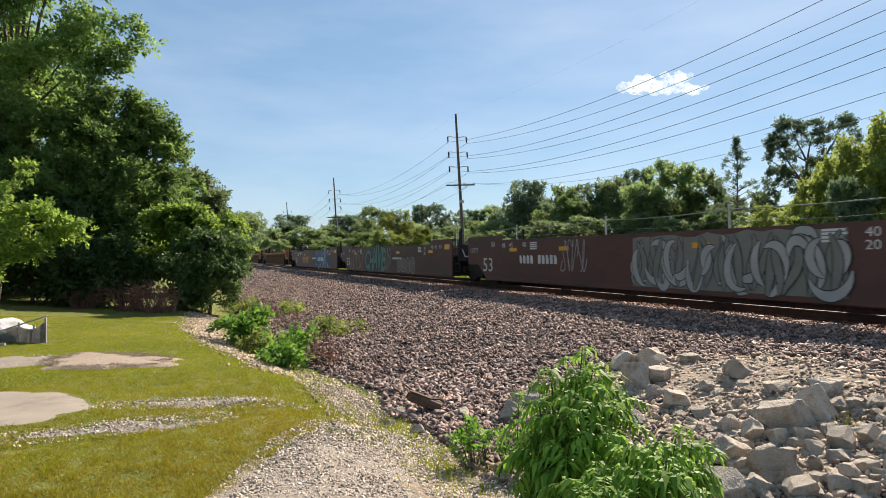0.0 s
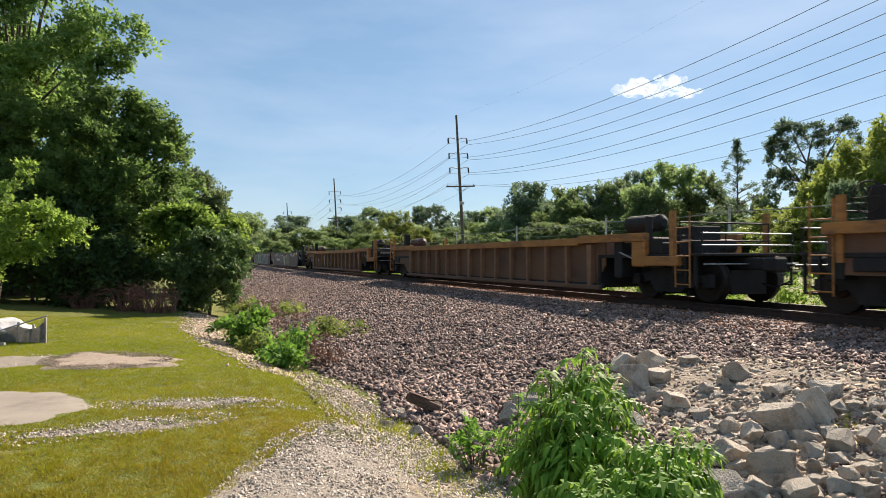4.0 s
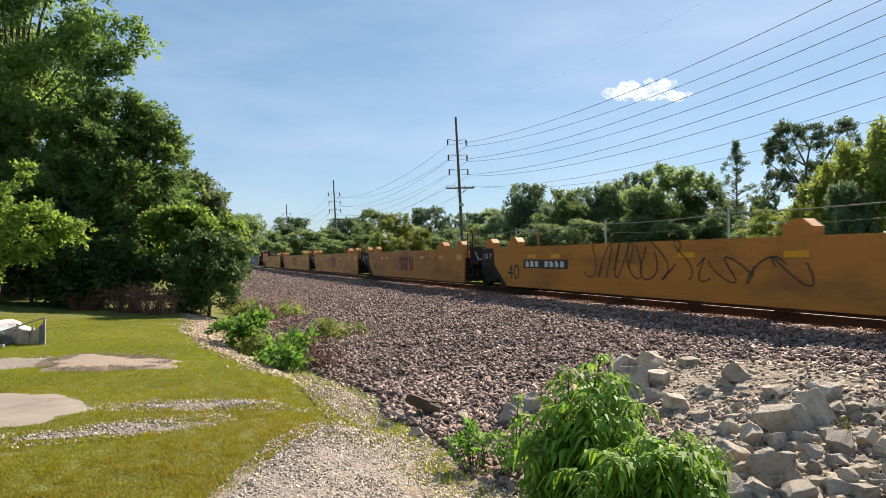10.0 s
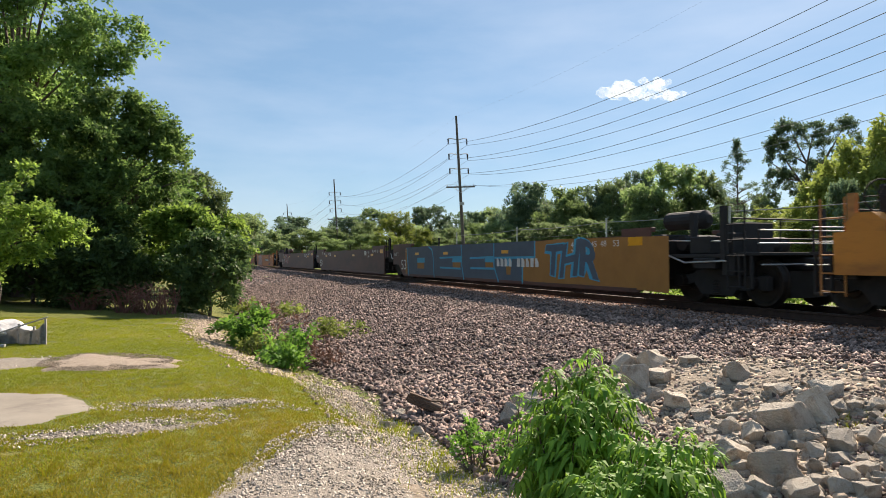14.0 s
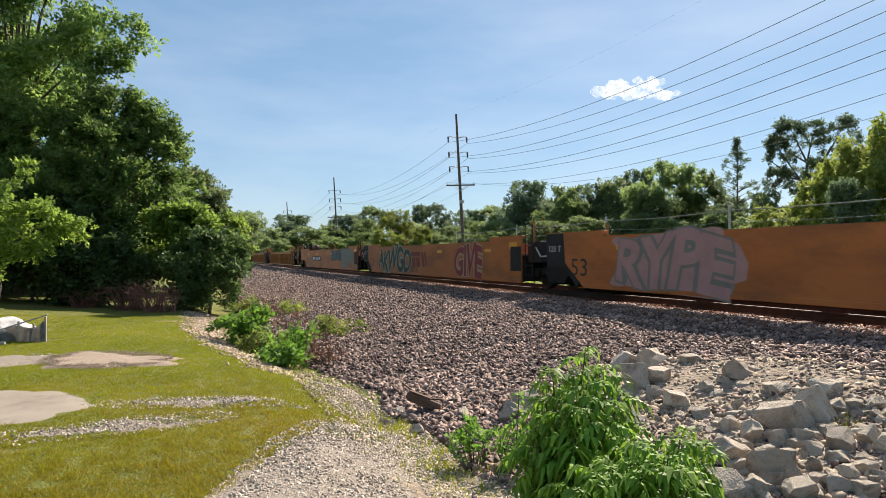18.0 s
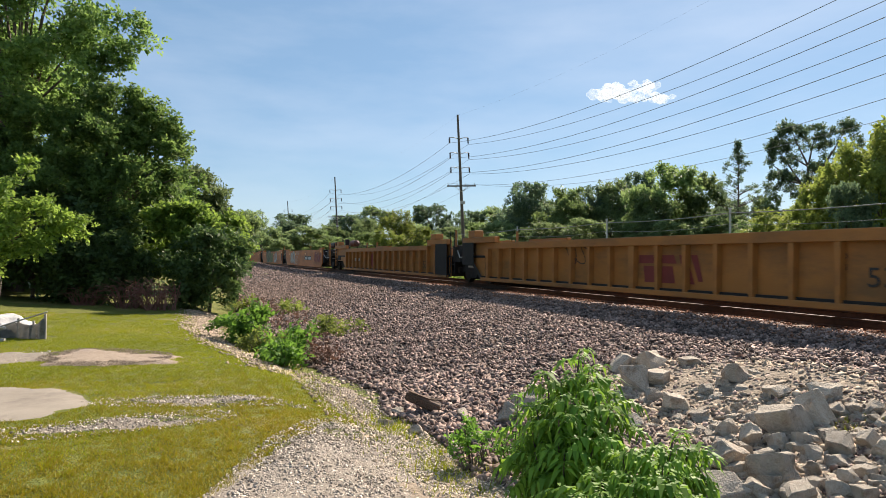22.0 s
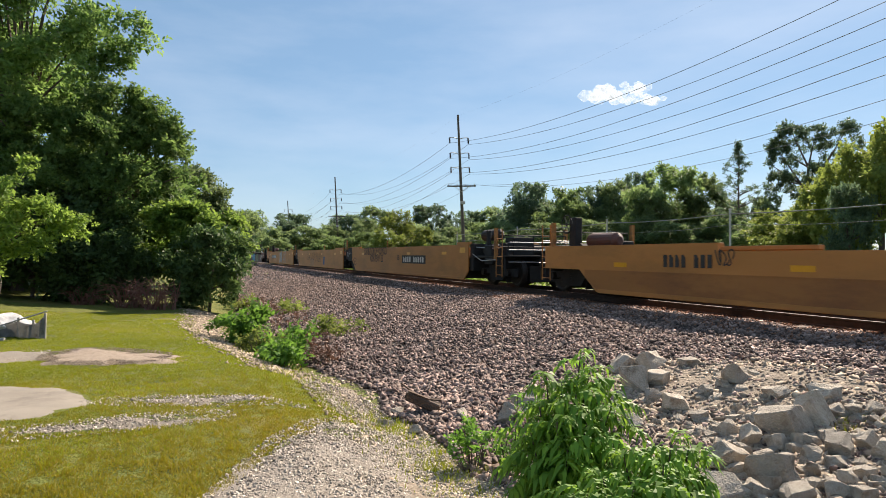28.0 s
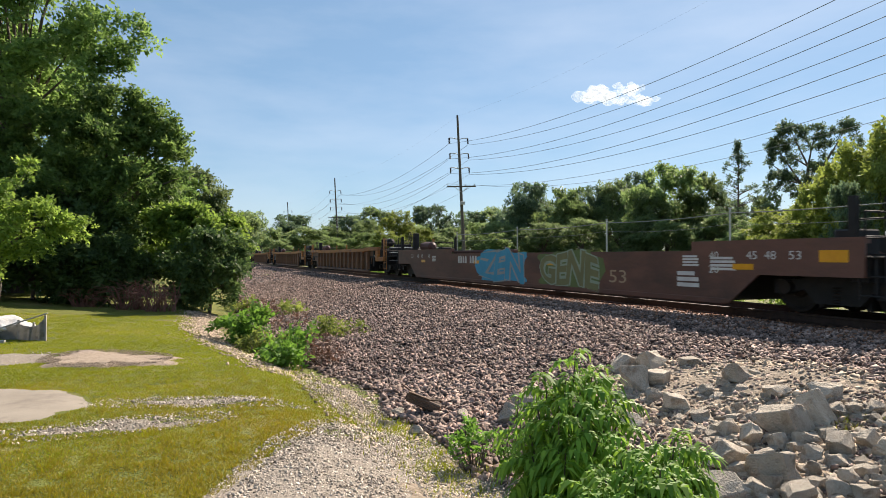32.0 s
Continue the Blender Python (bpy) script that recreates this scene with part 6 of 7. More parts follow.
def power_pole(x, y, lean, arm=0.0):
    ob = thing("power_pole", pose(x, y, 0.1, 0, lean, 0), "tall leaning wooden power pole with three pairs of insulators", "power pole", "poles of the power line")
    bm = bmesh.new()
    rod(bm, (0, 0, -1), (0, 0, 10), 0.24, 0.19, 12)
    rod(bm, (0, 0, 10), (0, 0, 19.8), 0.19, 0.13, 12)
    part("shaft", bm, M_POLE, ob)
    for z in LEVELS:
        for s in (-1, 1):
            bm = rods(0.05, ((0, 0, z), (s * 0.75, 0, z + 0.18)), ((s * 0.75, 0, z + 0.18), (s * 1.3, 0, z + 0.18)))
            part("bracket", bm, M_GALV, ob)
            bm = bmesh.new()
            rings = []
            for j in range(13):
                rr_ = 0.14 if j % 2 else 0.05
                rings.append([bm.verts.new((s * 1.3 + rr_ * math.cos(q * 0.785), rr_ * math.sin(q * 0.785), z + 0.15 - j * 0.06)) for q in range(8)])
            for lo, hi in zip(rings, rings[1:]):
                for q in range(8):
                    bm.faces.new((lo[q], lo[(q + 1) % 8], hi[(q + 1) % 8], hi[q]))
            part("insulator", bm, M_BLACK, ob)
    part("crossarm", boxes((-2.0, 2.0, -0.28, -0.14, 10.55 + arm, 10.72 + arm), bevel=0.01), M_POLE, ob)
    part("brace", rods(0.04, ((-0.95, -0.21, 10.55 + arm), (0, -0.2, 9.9 + arm)), ((0.95, -0.21, 10.55 + arm), (0, -0.2, 9.9 + arm))), M_GALV, ob)
    for s in (-1.85, -0.6, 0.6, 1.85):
        part("pin_insulator", rods(0.05, ((s, -0.21, 10.7 + arm), (s, -0.21, 10.95 + arm))), M_GALV, ob)
    part("transformer_bracket", boxes((-0.3, 0.3, -0.4, -0.2, 8.3, 8.7), bevel=0.03), M_GALV, ob)
    return ob


for y in POLE_YS:
    power_pole(POLE_X, y, -3.2, ARM.get(y, 0.0)).location.z += POLE_LIFT.get(y, 0.0)


def wire(a, b, sag, r, label):
    cu = bpy.data.curves.new("overhead_wire", "CURVE")
    cu.dimensions, cu.bevel_depth, cu.bevel_resolution = "3D", r, 1
    sp = cu.splines.new("POLY")
    n = 24
    sp.points.add(n)
    a, b = Vector(a), Vector(b)
    for k in range(n + 1):
        t = k / n
        p = a.lerp(b, t)
        p.z -= sag * 4 * t * (1 - t)
        sp.points[k].co = (*p, 1)
    cu.materials.append(M_WIRE)
    return tagged(new("overhead_wire", cu), label, "wire", "wires of the power line")


def lean_x(z):
    return -math.tan(radians(3.2)) * z


for ya, yb in zip(POLE_YS, POLE_YS[1:]):
    ra, rb = POLE_LIFT.get(ya, 0.0), POLE_LIFT.get(yb, 0.0)
    for z in LEVELS:
        for s in (-1, 1):
            wire((POLE_X + lean_x(z) + s * 1.3, ya, z - 0.55 + ra), (POLE_X + lean_x(z) + s * 1.3, yb, z - 0.55 + rb), 2.45, 0.019, "thick bare power cable sagging between poles")
    for s in (-1.85, 1.85):
        wire((POLE_X + lean_x(10.9) + s, ya - 0.2, 11.0 + ra + ARM.get(ya, 0.0)), (POLE_X + lean_x(10.9) + s, yb - 0.2, 11.0 + rb + ARM.get(yb, 0.0)), 2.65, 0.015, "thin power wire on the lower crossarm")
    wire((POLE_X + lean_x(19), ya, 19.8 + ra), (POLE_X + lean_x(19), yb, 19.8 + rb), 1.6, 0.003, "thin ground wire at the pole tops")

# ---- patches of gravel, concrete and soil in the lawn ----
def patch(name, cx, cy, rx, ry, turn, material, lift, label, seed, wob=0.16, rim=-0.02, kind="structure", category=""):
    """A low irregular patch lying in the lawn, thickest in the middle."""
    r = random.Random(seed)
    ph = [r.uniform(0, 6.28) for _ in range(4)]
    bm = bmesh.new()
    n, rings = 56, 9
    ca, sa_ = math.cos(radians(turn)), math.sin(radians(turn))
    prev, mid = None, None
    for j in range(rings + 1):
        k = j / rings
        row = []
        for i in range(n if j else 1):
            a = 2 * math.pi * i / n
            e = 1 + wob * (math.sin(2 * a + ph[0]) * 0.5 + math.sin(3 * a + ph[1]) * 0.6 + math.sin(7 * a + ph[2]) * 0.4 + math.sin(13 * a + ph[3]) * 0.25)
            u, v = rx * k * e * math.cos(a), ry * k * e * math.sin(a)
            x, y = cx + u * ca - v * sa_, cy + u * sa_ + v * ca
            z = ground_z(x, y) + lift + (rim - lift) * k ** 6
            row.append(bm.verts.new((x, y, z + 0.012 * noise.noise((x * 4, y * 4, seed)))))
        if j == 1:
            for i in range(n):
                bm.faces.new((prev[0], row[i], row[(i + 1) % n]))
        elif j > 1:
            for i in range(n):
                bm.faces.new((prev[i], row[i], row[(i + 1) % n], prev[(i + 1) % n]))
        prev = row
    bmesh.ops.recalc_face_normals(bm, faces=bm.faces)
    ob = new(name, to_mesh(name, bm, material, True))
    return tagged(ob, label, category, "", kind)


PATCHES = [(1.05, 4.3, 0.85, 2.75, -22), (0.2, 7.55, 0.85, 0.22, -18), (-2.3, 8.15, 1.45, 1.1, -8), (-1.05, 11.1, 1.05, 0.75, -40), (-2.9, 11.6, 1.3, 0.6, 10), (-0.6, 6.75, 0.85, 0.24, 4)]
patch("gravel_patch", *PATCHES[0][:5], M_GRAVEL, 0.02, "pale gravel turnout at the lawn's end", 1, 0.2)
patch("gravel_patch", *PATCHES[1][:5], M_GRAVEL, 0.006, "thin strip of pale gravel showing through the grass", 2, 0.55)
patch("concrete_slab", *PATCHES[2][:5], M_CONCRETE, 0.022, "broken pale concrete slab level with the lawn", 3, 0.1, -0.01)
patch("gravel_patch", *PATCHES[5][:5], M_GRAVEL, 0.006, "thin strip of pale gravel showing through the grass", 12, 0.5)
patch("mulch_patch", *PATCHES[3][:5], M_MULCH, 0.05, "low heap of brown bark mulch and soil", 4, 0.28)
patch("gravel_patch", *PATCHES[4][:5], M_GRAVEL, 0.03, "pinkish bare gravel beside the old box", 5, 0.14)


def in_patch(x, y, grow=1.0):
    for cx, cy, rx, ry, turn in PATCHES:
        c, s = math.cos(radians(turn)), math.sin(radians(turn))
        u, v = (x - cx) * c + (y - cy) * s, -(x - cx) * s + (y - cy) * c
        if (u / rx) ** 2 + (v / ry) ** 2 < grow:
            return True
    return False


# loose stones
rg = np.random.default_rng(21)
pts = []
while len(pts) < 15000:
    i = rg.choice([0] * 26 + [1, 1, 4, 5, 5])
    cx, cy, rx, ry, turn = PATCHES[i]
    a, k = rg.uniform(0, 6.283), rg.random() ** 0.5 * (1.1 if i in (0, 4) else 1.5)
    u, v = rx * k * math.cos(a), ry * k * math.sin(a)
    c, s = math.cos(radians(turn)), math.sin(radians(turn))
    x, y = cx + u * c - v * s, cy + u * s + v * c
    pts.append((x, y, ground_z(x, y) + (0.02 if k < 0.9 else 0.004)))
for cx, cy, rx, ry, turn, n in ((2.15, 4.55, 0.55, 1.4, -10, 3200), (1.98, 8.0, 0.4, 1.6, 6, 1800)):
    c, s = math.cos(radians(turn)), math.sin(radians(turn))
    for _ in range(n):
        a, k = rg.uniform(0, 6.283), rg.random() ** 0.5
        u, v = rx * k * math.cos(a), ry * k * math.sin(a)
        x, y = cx + u * c - v * s, cy + u * s + v * c
        pts.append((x, y, ground_z(x, y) + (0.03 if k < 0.8 else 0.01)))
pts = np.array(pts)
tagged(new("gravel_stones", scatter("gravel_stones", pts, rg.uniform(0.009, 0.021, len(pts)), M_PALECHIP, rg, 5, flat=0.45)),
       "loose pale gravel stones", "gravel", kind="stuff")
pts = []
for _ in range(5500):
    y = 9.6 + 11.4 * rg.random()
    x = toe_x(y) - (0.2 + 0.62 * smooth(7.0, 10.0, y)) + rg.normal() * (0.3 if y < 9 else 0.24)
    pts.append((x, y, ground_z(x, y)))
for _ in range(1300):
    y = rg.uniform(4.0, 10.5)
    x = toe_x(y) + rg.uniform(-0.85, 0.3)
    pts.append((x, y, ground_z(x, y)))
pts = np.array(pts)
chips = []
while len(chips) < 4500:
    u, v = rg.uniform(-1.1, 1.1), rg.uniform(-0.8, 0.8)
    if (u / 1.05) ** 2 + (v / 0.75) ** 2 < 1.05:
        c, s = math.cos(radians(-40)), math.sin(radians(-40))
        x, y = -1.05 + u * c - v * s, 11.1 + u * s + v * c
        chips.append((x, y, ground_z(x, y) + 0.04))
chips = np.array(chips)
tagged(new("mulch_chips", scatter("mulch_chips", chips, rg.uniform(0.006, 0.013, len(chips)), M_MULCH, rg, 4)), "loose brown wood chips", "mulch", kind="stuff")
tagged(new("ditch_stones", scatter("ditch_stones", pts, rg.uniform(0.015, 0.05, len(pts)), M_LIME_SMALL, rg, 6)),
       "pale broken limestone lining the ditch", "stones", kind="stuff")
pts = []
while len(pts) < 13000:
    x, y = rg.uniform(3.4, 7.0), rg.uniform(2.2, 8.0)
    if ((x - 5.25) / 1.55) ** 2 + ((y - 4.9) / 2.6) ** 2 < rg.uniform(0.6, 1.1):
        pts.append((x, y, ground_z(x, y) + 0.02))
pts = np.array(pts)
tagged(new("rubble_stones", scatter("rubble_stones", pts, rg.uniform(0.012, 0.05, len(pts)) * rg.uniform(0.6, 1.7, len(pts)), M_LIME_SMALL, rg, 6)),
       "small pale limestone rubble and soil on the mound", "rubble", kind="stuff")


# ---- boulders ----
def rock_mesh(seed):
    """An angular broken block: a box cut by a few planes, with chipped edges and a rough skin."""
    r = np.random.default_rng(seed)
    bm = bmesh.new()
    bmesh.ops.create_cube(bm, size=1.0, matrix=Matrix.Diagonal((1.05, 0.9, 0.8, 1)))
    for _ in range(8):
        d = Vector(r.normal(size=3)).normalized()
        res = bmesh.ops.bisect_plane(bm, geom=bm.verts[:] + bm.edges[:] + bm.faces[:], plane_co=d * r.uniform(0.36, 0.5), plane_no=d, clear_outer=True)
        bmesh.ops.holes_fill(bm, edges=[e for e in bm.edges if e.is_boundary])
    bmesh.ops.bevel(bm, geom=bm.edges[:], offset=0.022, segments=1, affect="EDGES", profile=0.6)
    bmesh.ops.triangulate(bm, faces=bm.faces[:])
    bmesh.ops.subdivide_edges(bm, edges=[e for e in bm.edges if e.calc_length() > 0.16], cuts=1, use_grid_fill=True)
    bmesh.ops.triangulate(bm, faces=bm.faces[:])
    off = Vector(r.uniform(-9, 9, 3))
    for v in bm.verts:
        v.co += v.co.normalized() * (0.08 * noise.noise(v.co * 2.6 + off) + 0.06 * noise.noise(v.co * 6 + off))
    bmesh.ops.recalc_face_normals(bm, faces=bm.faces)
    return to_mesh("rock", bm, M_LIME)


ROCKS = [rock_mesh(70 + k) for k in range(14)]
patch("soil_patch", 2.15, 4.55, 0.5, 1.3, -10, M_SOIL, 0.03, "bare straw-coloured soil between the gravel and the stones", 14, 0.4)
patch("soil_patch", 1.98, 8.0, 0.34, 1.5, 6, M_SOIL, 0.014, "bare pale soil along the foot of the bank", 15, 0.4)
patch("soil_mound", 5.75, 5.4, 1.05, 1.7, 14, M_SOIL, 0.05, "heap of tan soil and rock dust against the bank", 6, 0.14)
pile = thing("rubble_pile", pose(6.0, 4.8, 0), "pile of pale angular limestone boulders beside the bank", "rock pile")


def rock(x, y, size, lift=0.25, seed=0, squash=1.0, yaw=None, mesh=None):
    r = random.Random(seed)
    ob = new("rock", ROCKS[mesh if mesh is not None else r.randrange(len(ROCKS))])
    ob.parent = pile
    z = ground_z(x, y)
    near = 1 - lift * size / (1.6 - z)
    x, y = x * near, y * near
    z = ground_z(x, y)
    ob.matrix_basis = (Matrix.Translation((x - 6.0, y - 4.8, z + lift * size)) @
                       Euler((r.uniform(-0.4, 0.4), r.uniform(-0.4, 0.4), yaw if yaw is not None else r.uniform(0, 6.28))).to_matrix().to_4x4() @
                       Matrix.Diagonal((size, size * r.uniform(0.75, 1.1), size * r.uniform(0.75, 1.05) * squash, 1)))
    return ob


def boulder(x, y, wide, high, seed):
    """A boulder of a given width and height, its foot sunk in the rubble."""
    r = random.Random(seed)
    ob = new("rock", ROCKS[r.randrange(len(ROCKS))])
    ob.parent = pile
    ob.matrix_basis = (Matrix.Translation((x - 6.0, y - 4.8, ground_z(x, y) + 0.36 * high)) @ Matrix.Rotation(-0.7, 4, "Z") @
                       Matrix.Diagonal((wide * 0.92, wide * r.uniform(0.7, 0.9), high * 1.15, 1)) @ Euler((r.uniform(-0.5, 0.5), r.uniform(-0.4, 0.4), r.uniform(0, 6.28))).to_matrix().to_4x4())
    return ob


for k, (x, y, wide, high) in enumerate((
        (5.07, 6.27, 0.33, 0.36), (5.86, 6.95, 0.42, 0.26), (5.34, 6.20, 0.38, 0.26), (4.97, 5.82, 0.21, 0.19), (5.61, 7.13, 0.31, 0.31), (6.15, 6.44, 0.31, 0.16),
        (5.83, 5.46, 0.33, 0.23), (5.63, 5.43, 0.16, 0.13), (4.92, 5.36, 0.31, 0.22), (5.36, 5.40, 0.19, 0.19), (5.14, 4.23, 0.44, 0.32), (5.46, 4.21, 0.33, 0.35),
        (5.68, 4.78, 0.30, 0.16), (5.91, 4.39, 0.32, 0.17), (5.68, 4.12, 0.20, 0.14), (5.79, 4.04, 0.20, 0.13), (5.90, 3.90, 0.23, 0.14), (4.72, 4.24, 0.18, 0.27),
        (4.76, 4.53, 0.22, 0.17), (4.23, 4.05, 0.30, 0.27), (4.31, 3.62, 0.42, 0.27), (4.84, 4.07, 0.20, 0.17), (4.85, 3.92, 0.14, 0.14)) + (
        (5.01, 3.92, 0.23, 0.15), (4.82, 3.70, 0.18, 0.15), (5.04, 3.63, 0.25, 0.21), (5.33, 3.59, 0.25, 0.18), (4.84, 3.52, 0.19, 0.13), (4.63, 3.28, 0.14, 0.16),
        (4.82, 3.28, 0.19, 0.14), (3.74, 3.64, 0.39, 0.23), (3.93, 3.48, 0.18, 0.20), (4.12, 3.52, 0.16, 0.15), (4.11, 3.29, 0.26, 0.18), (4.59, 3.53, 0.17, 0.14),
        (4.36, 3.34, 0.18, 0.13), (4.41, 3.21, 0.20, 0.16), (4.48, 3.05, 0.19, 0.15), (4.74, 3.11, 0.15, 0.14)) + (
        (2.69, 4.37, 0.17, 0.14), (3.77, 6.58, 0.32, 0.25), (3.37, 6.24, 0.20, 0.26), (4.32, 5.36, 0.26, 0.16), (5.16, 4.51, 0.16, 0.16), (4.60, 4.01, 0.19, 0.10),
        (4.16, 3.84, 0.18, 0.15), (5.23, 3.90, 0.17, 0.13), (5.29, 4.18, 0.26, 0.13), (4.85, 4.97, 0.20, 0.14), (4.47, 4.07, 0.14, 0.19), (5.25, 3.38, 0.23, 0.20),
        (5.85, 3.64, 0.30, 0.25), (4.87, 3.07, 0.21, 0.18))):
    boulder(x, y, wide, high, 300 + k)
rr = random.Random(8)
for k in range(260):
    a, q = rr.uniform(0, 6.283), rr.random() ** 0.5
    rock(4.95 + 1.2 * q * math.cos(a), 3.85 + 0.95 * q * math.sin(a), rr.choice((0.07, 0.09, 0.12, 0.15)), rr.uniform(0.0, 0.25), 1500 + k)
for k in range(230):
    a, q = rr.uniform(0, 6.283), rr.random() ** 0.5
    rock(5.35 + 0.95 * q * math.cos(a), 5.3 + 1.7 * q * math.sin(a), rr.choice((0.05, 0.06, 0.08, 0.11, 0.14)), 0.15, 500 + k)
for k, (x, y, size) in enumerate(((2.9, 6.0, 0.2), (2.45, 6.7, 0.17), (2.2, 7.0, 0.15), (3.9, 5.9, 0.25), (2.6, 5.9, 0.16), (3.1, 6.9, 0.2), (2.5, 7.5, 0.16))):
    rock(x, y, size, 0.2, 800 + k, 0.7)
plank = thing("timber_piece", pose(2.72, 7.2, -0.14, 0, 22, -28) @ Matrix.Scale(0.66, 4), "rotten red-brown tie end lying on the stones", "timber")
part("beam", boxes((-0.32, 0.32, -0.11, 0.11, -0.08, 0.08), bevel=0.02), M_TIE, plank)
part("splintered_face", boxes((-0.34, -0.318, -0.09, 0.09, -0.06, 0.06), bevel=0.005), M_RAIL, plank)
for k, (a, b, c) in enumerate(((-0.3, 0.05, 0.09), (-0.1, -0.08, 0.1), (0.12, 0.02, 0.1))):
    sliver = boxes((-0.22, 0.2, -0.025, 0.025, -0.012, 0.014), bevel=0.004)
    bmesh.ops.transform(sliver, matrix=pose(a, b, c, 12 * k, 8 - 9 * k, 25 * k - 20), verts=sliver.verts)
    part("splinter", sliver, M_TIE, plank)

# ---- the old box by the lawn ----
M_GREYWOOD = surface("weathered_wood", (0.2, 0.19, 0.17), (0.36, 0.34, 0.31), 3, 0.9, bump=0.5, fine=30, stretch=(5, 5, 0.7), per_object=0.2)
M_CANVAS = surface("grey_canvas", (0.2, 0.19, 0.175), (0.34, 0.325, 0.3), 4, 0.9, bump=0.4, fine=60, stain=(0.13, 0.12, 0.105), stain_scale=3.0)
M_PALE = surface("pale_sheet", (0.42, 0.41, 0.4), (0.58, 0.56, 0.54), 5, 0.8, bump=0.5, fine=30, stain=(0.3, 0.28, 0.26), stain_scale=4.0)
crate = thing("garden_box", pose(-2.72, 14.0, ground_z(-2.72, 14.0), 0, 0, -14), "old garden box wrapped in grey sagging canvas", "garden box")


def draped(u0, u1, y, tops, depth):
    """Hanging canvas with folds, its upper edge sagging between posts."""
    bm = bmesh.new()
    n, rows = 26, 7
    grid = []
    for i in range(n + 1):
        u = i / n
        k = u * (len(tops) - 1)
        j = min(int(k), len(tops) - 2)
        top = tops[j] + (tops[j + 1] - tops[j]) * (k - j)
        grid.append([bm.verts.new((u0 + (u1 - u0) * u, y + depth * math.sin(u * 19 + 1.5 * v / rows) * (0.3 + v / rows), top * (1 - v / rows) - 0.02)) for v in range(rows + 1)])
    for a, b in zip(grid, grid[1:]):
        for v in range(rows):
            bm.faces.new((a[v], b[v], b[v + 1], a[v + 1]))
    bmesh.ops.solidify(bm, geom=bm.faces[:], thickness=0.006)
    return bm


part("canvas", draped(-0.06, 0.4, -0.02, (0.33, 0.29, 0.27, 0.3, 0.42), 0.018), M_CANVAS, crate, "grey sagging canvas side", smooth=True)
part("canvas", draped(-1.3, -0.06, 0.04, (0.2, 0.22, 0.2, 0.25, 0.33), 0.02), M_CANVAS, crate, "grey sagging canvas side", smooth=True)
for px_, h in ((-0.06, 0.38), (0.2, 0.33), (0.4, 0.46)):
    part("post", boxes((px_ - 0.018, px_ + 0.018, 0.0, 0.04, -0.05, h), bevel=0.005), M_GREYWOOD, crate)
part("stick", rods(0.014, ((-0.45, -0.05, 0.2), (0.46, -0.03, 0.5)), sides=7), M_GREYWOOD, crate, "weathered leaning stick")
part("plank", boxes((-1.5, -0.1, -0.42, -0.34, 0.0, 0.05), bevel=0.008), M_GREYWOOD, crate, "weathered plank lying in front")
bm = bmesh.new()
bmesh.ops.create_icosphere(bm, subdivisions=4, radius=1.0, matrix=Matrix.Translation((-0.72, 0.35, 0.2)) @ Matrix.Diagonal((0.8, 0.38, 0.2, 1)))
for v in bm.verts:
    v.co.z += 0.09 * noise.noise(v.co * 4.0) + 0.03 * noise.noise(v.co * 13.0)
part("cover", bm, M_PALE, crate, "pale lumpy cover", smooth=True)

# ---- grass ----
rg = np.random.default_rng(33)


def blades(name, spots, height, material, label, lean=0.5, width=0.006):
    """Upright leaning blades joined in one mesh."""
    n = len(spots)
    p = np.array(spots)
    h = rg.uniform(0.5, 1.3, n) * height * np.array([0.8 + 0.9 * noise.noise((q[0] * 6, q[1] * 6, 1.0)) for q in p])
    a, b = rg.uniform(0, 6.283, n), rg.uniform(0, 6.283, n)
    side = np.stack([np.cos(b), np.sin(b), np.zeros(n)], 1) * (width * rg.uniform(0.7, 1.5, n))[:, None]
    bend = lean * rg.random(n) ** 0.7
    tip = p + np.stack([np.cos(a) * h * bend, np.sin(a) * h * bend, h * (1 - 0.3 * bend)], 1)
    v = np.stack([p - side, p + side, tip], 1).reshape(-1, 3)
    ob = new(name, mesh_from_arrays(name, v, np.arange(3 * n).reshape(-1, 3), material))
    return tagged(ob, label, "grass", kind="stuff")


dry, lush = [], []
while len(dry) + len(lush) < 260000:
    y = 3.3 + 15.5 * rg.random() ** 1.5
    x = rg.uniform(-0.215 * y - 0.6, 2.3)
    bare = noise.noise((x * 1.3, y * 1.3, 9.0))
    if x > toe_x(y) - (0.35 + 0.6 * smooth(7.0, 10.0, y)) or in_patch(x, y, 0.8 + 0.5 * bare) or bare < -0.5:
        continue
    far = smooth(5.0, 11.0, y + 3.0 * noise.noise((x * 0.6, y * 0.6, 2.0)))
    (lush if rg.random() < 0.12 + 0.8 * far else dry).append((x, y, ground_z(x, y) - 0.002))
blades("grass", dry, 0.036, M_BLADE, "short mown grass, olive-yellow and dry", 1.3, 0.0035)
blades("grass", lush, 0.032, M_BLADE_GREEN, "short mown lush yellow-green grass", 1.2, 0.004)
spots = []
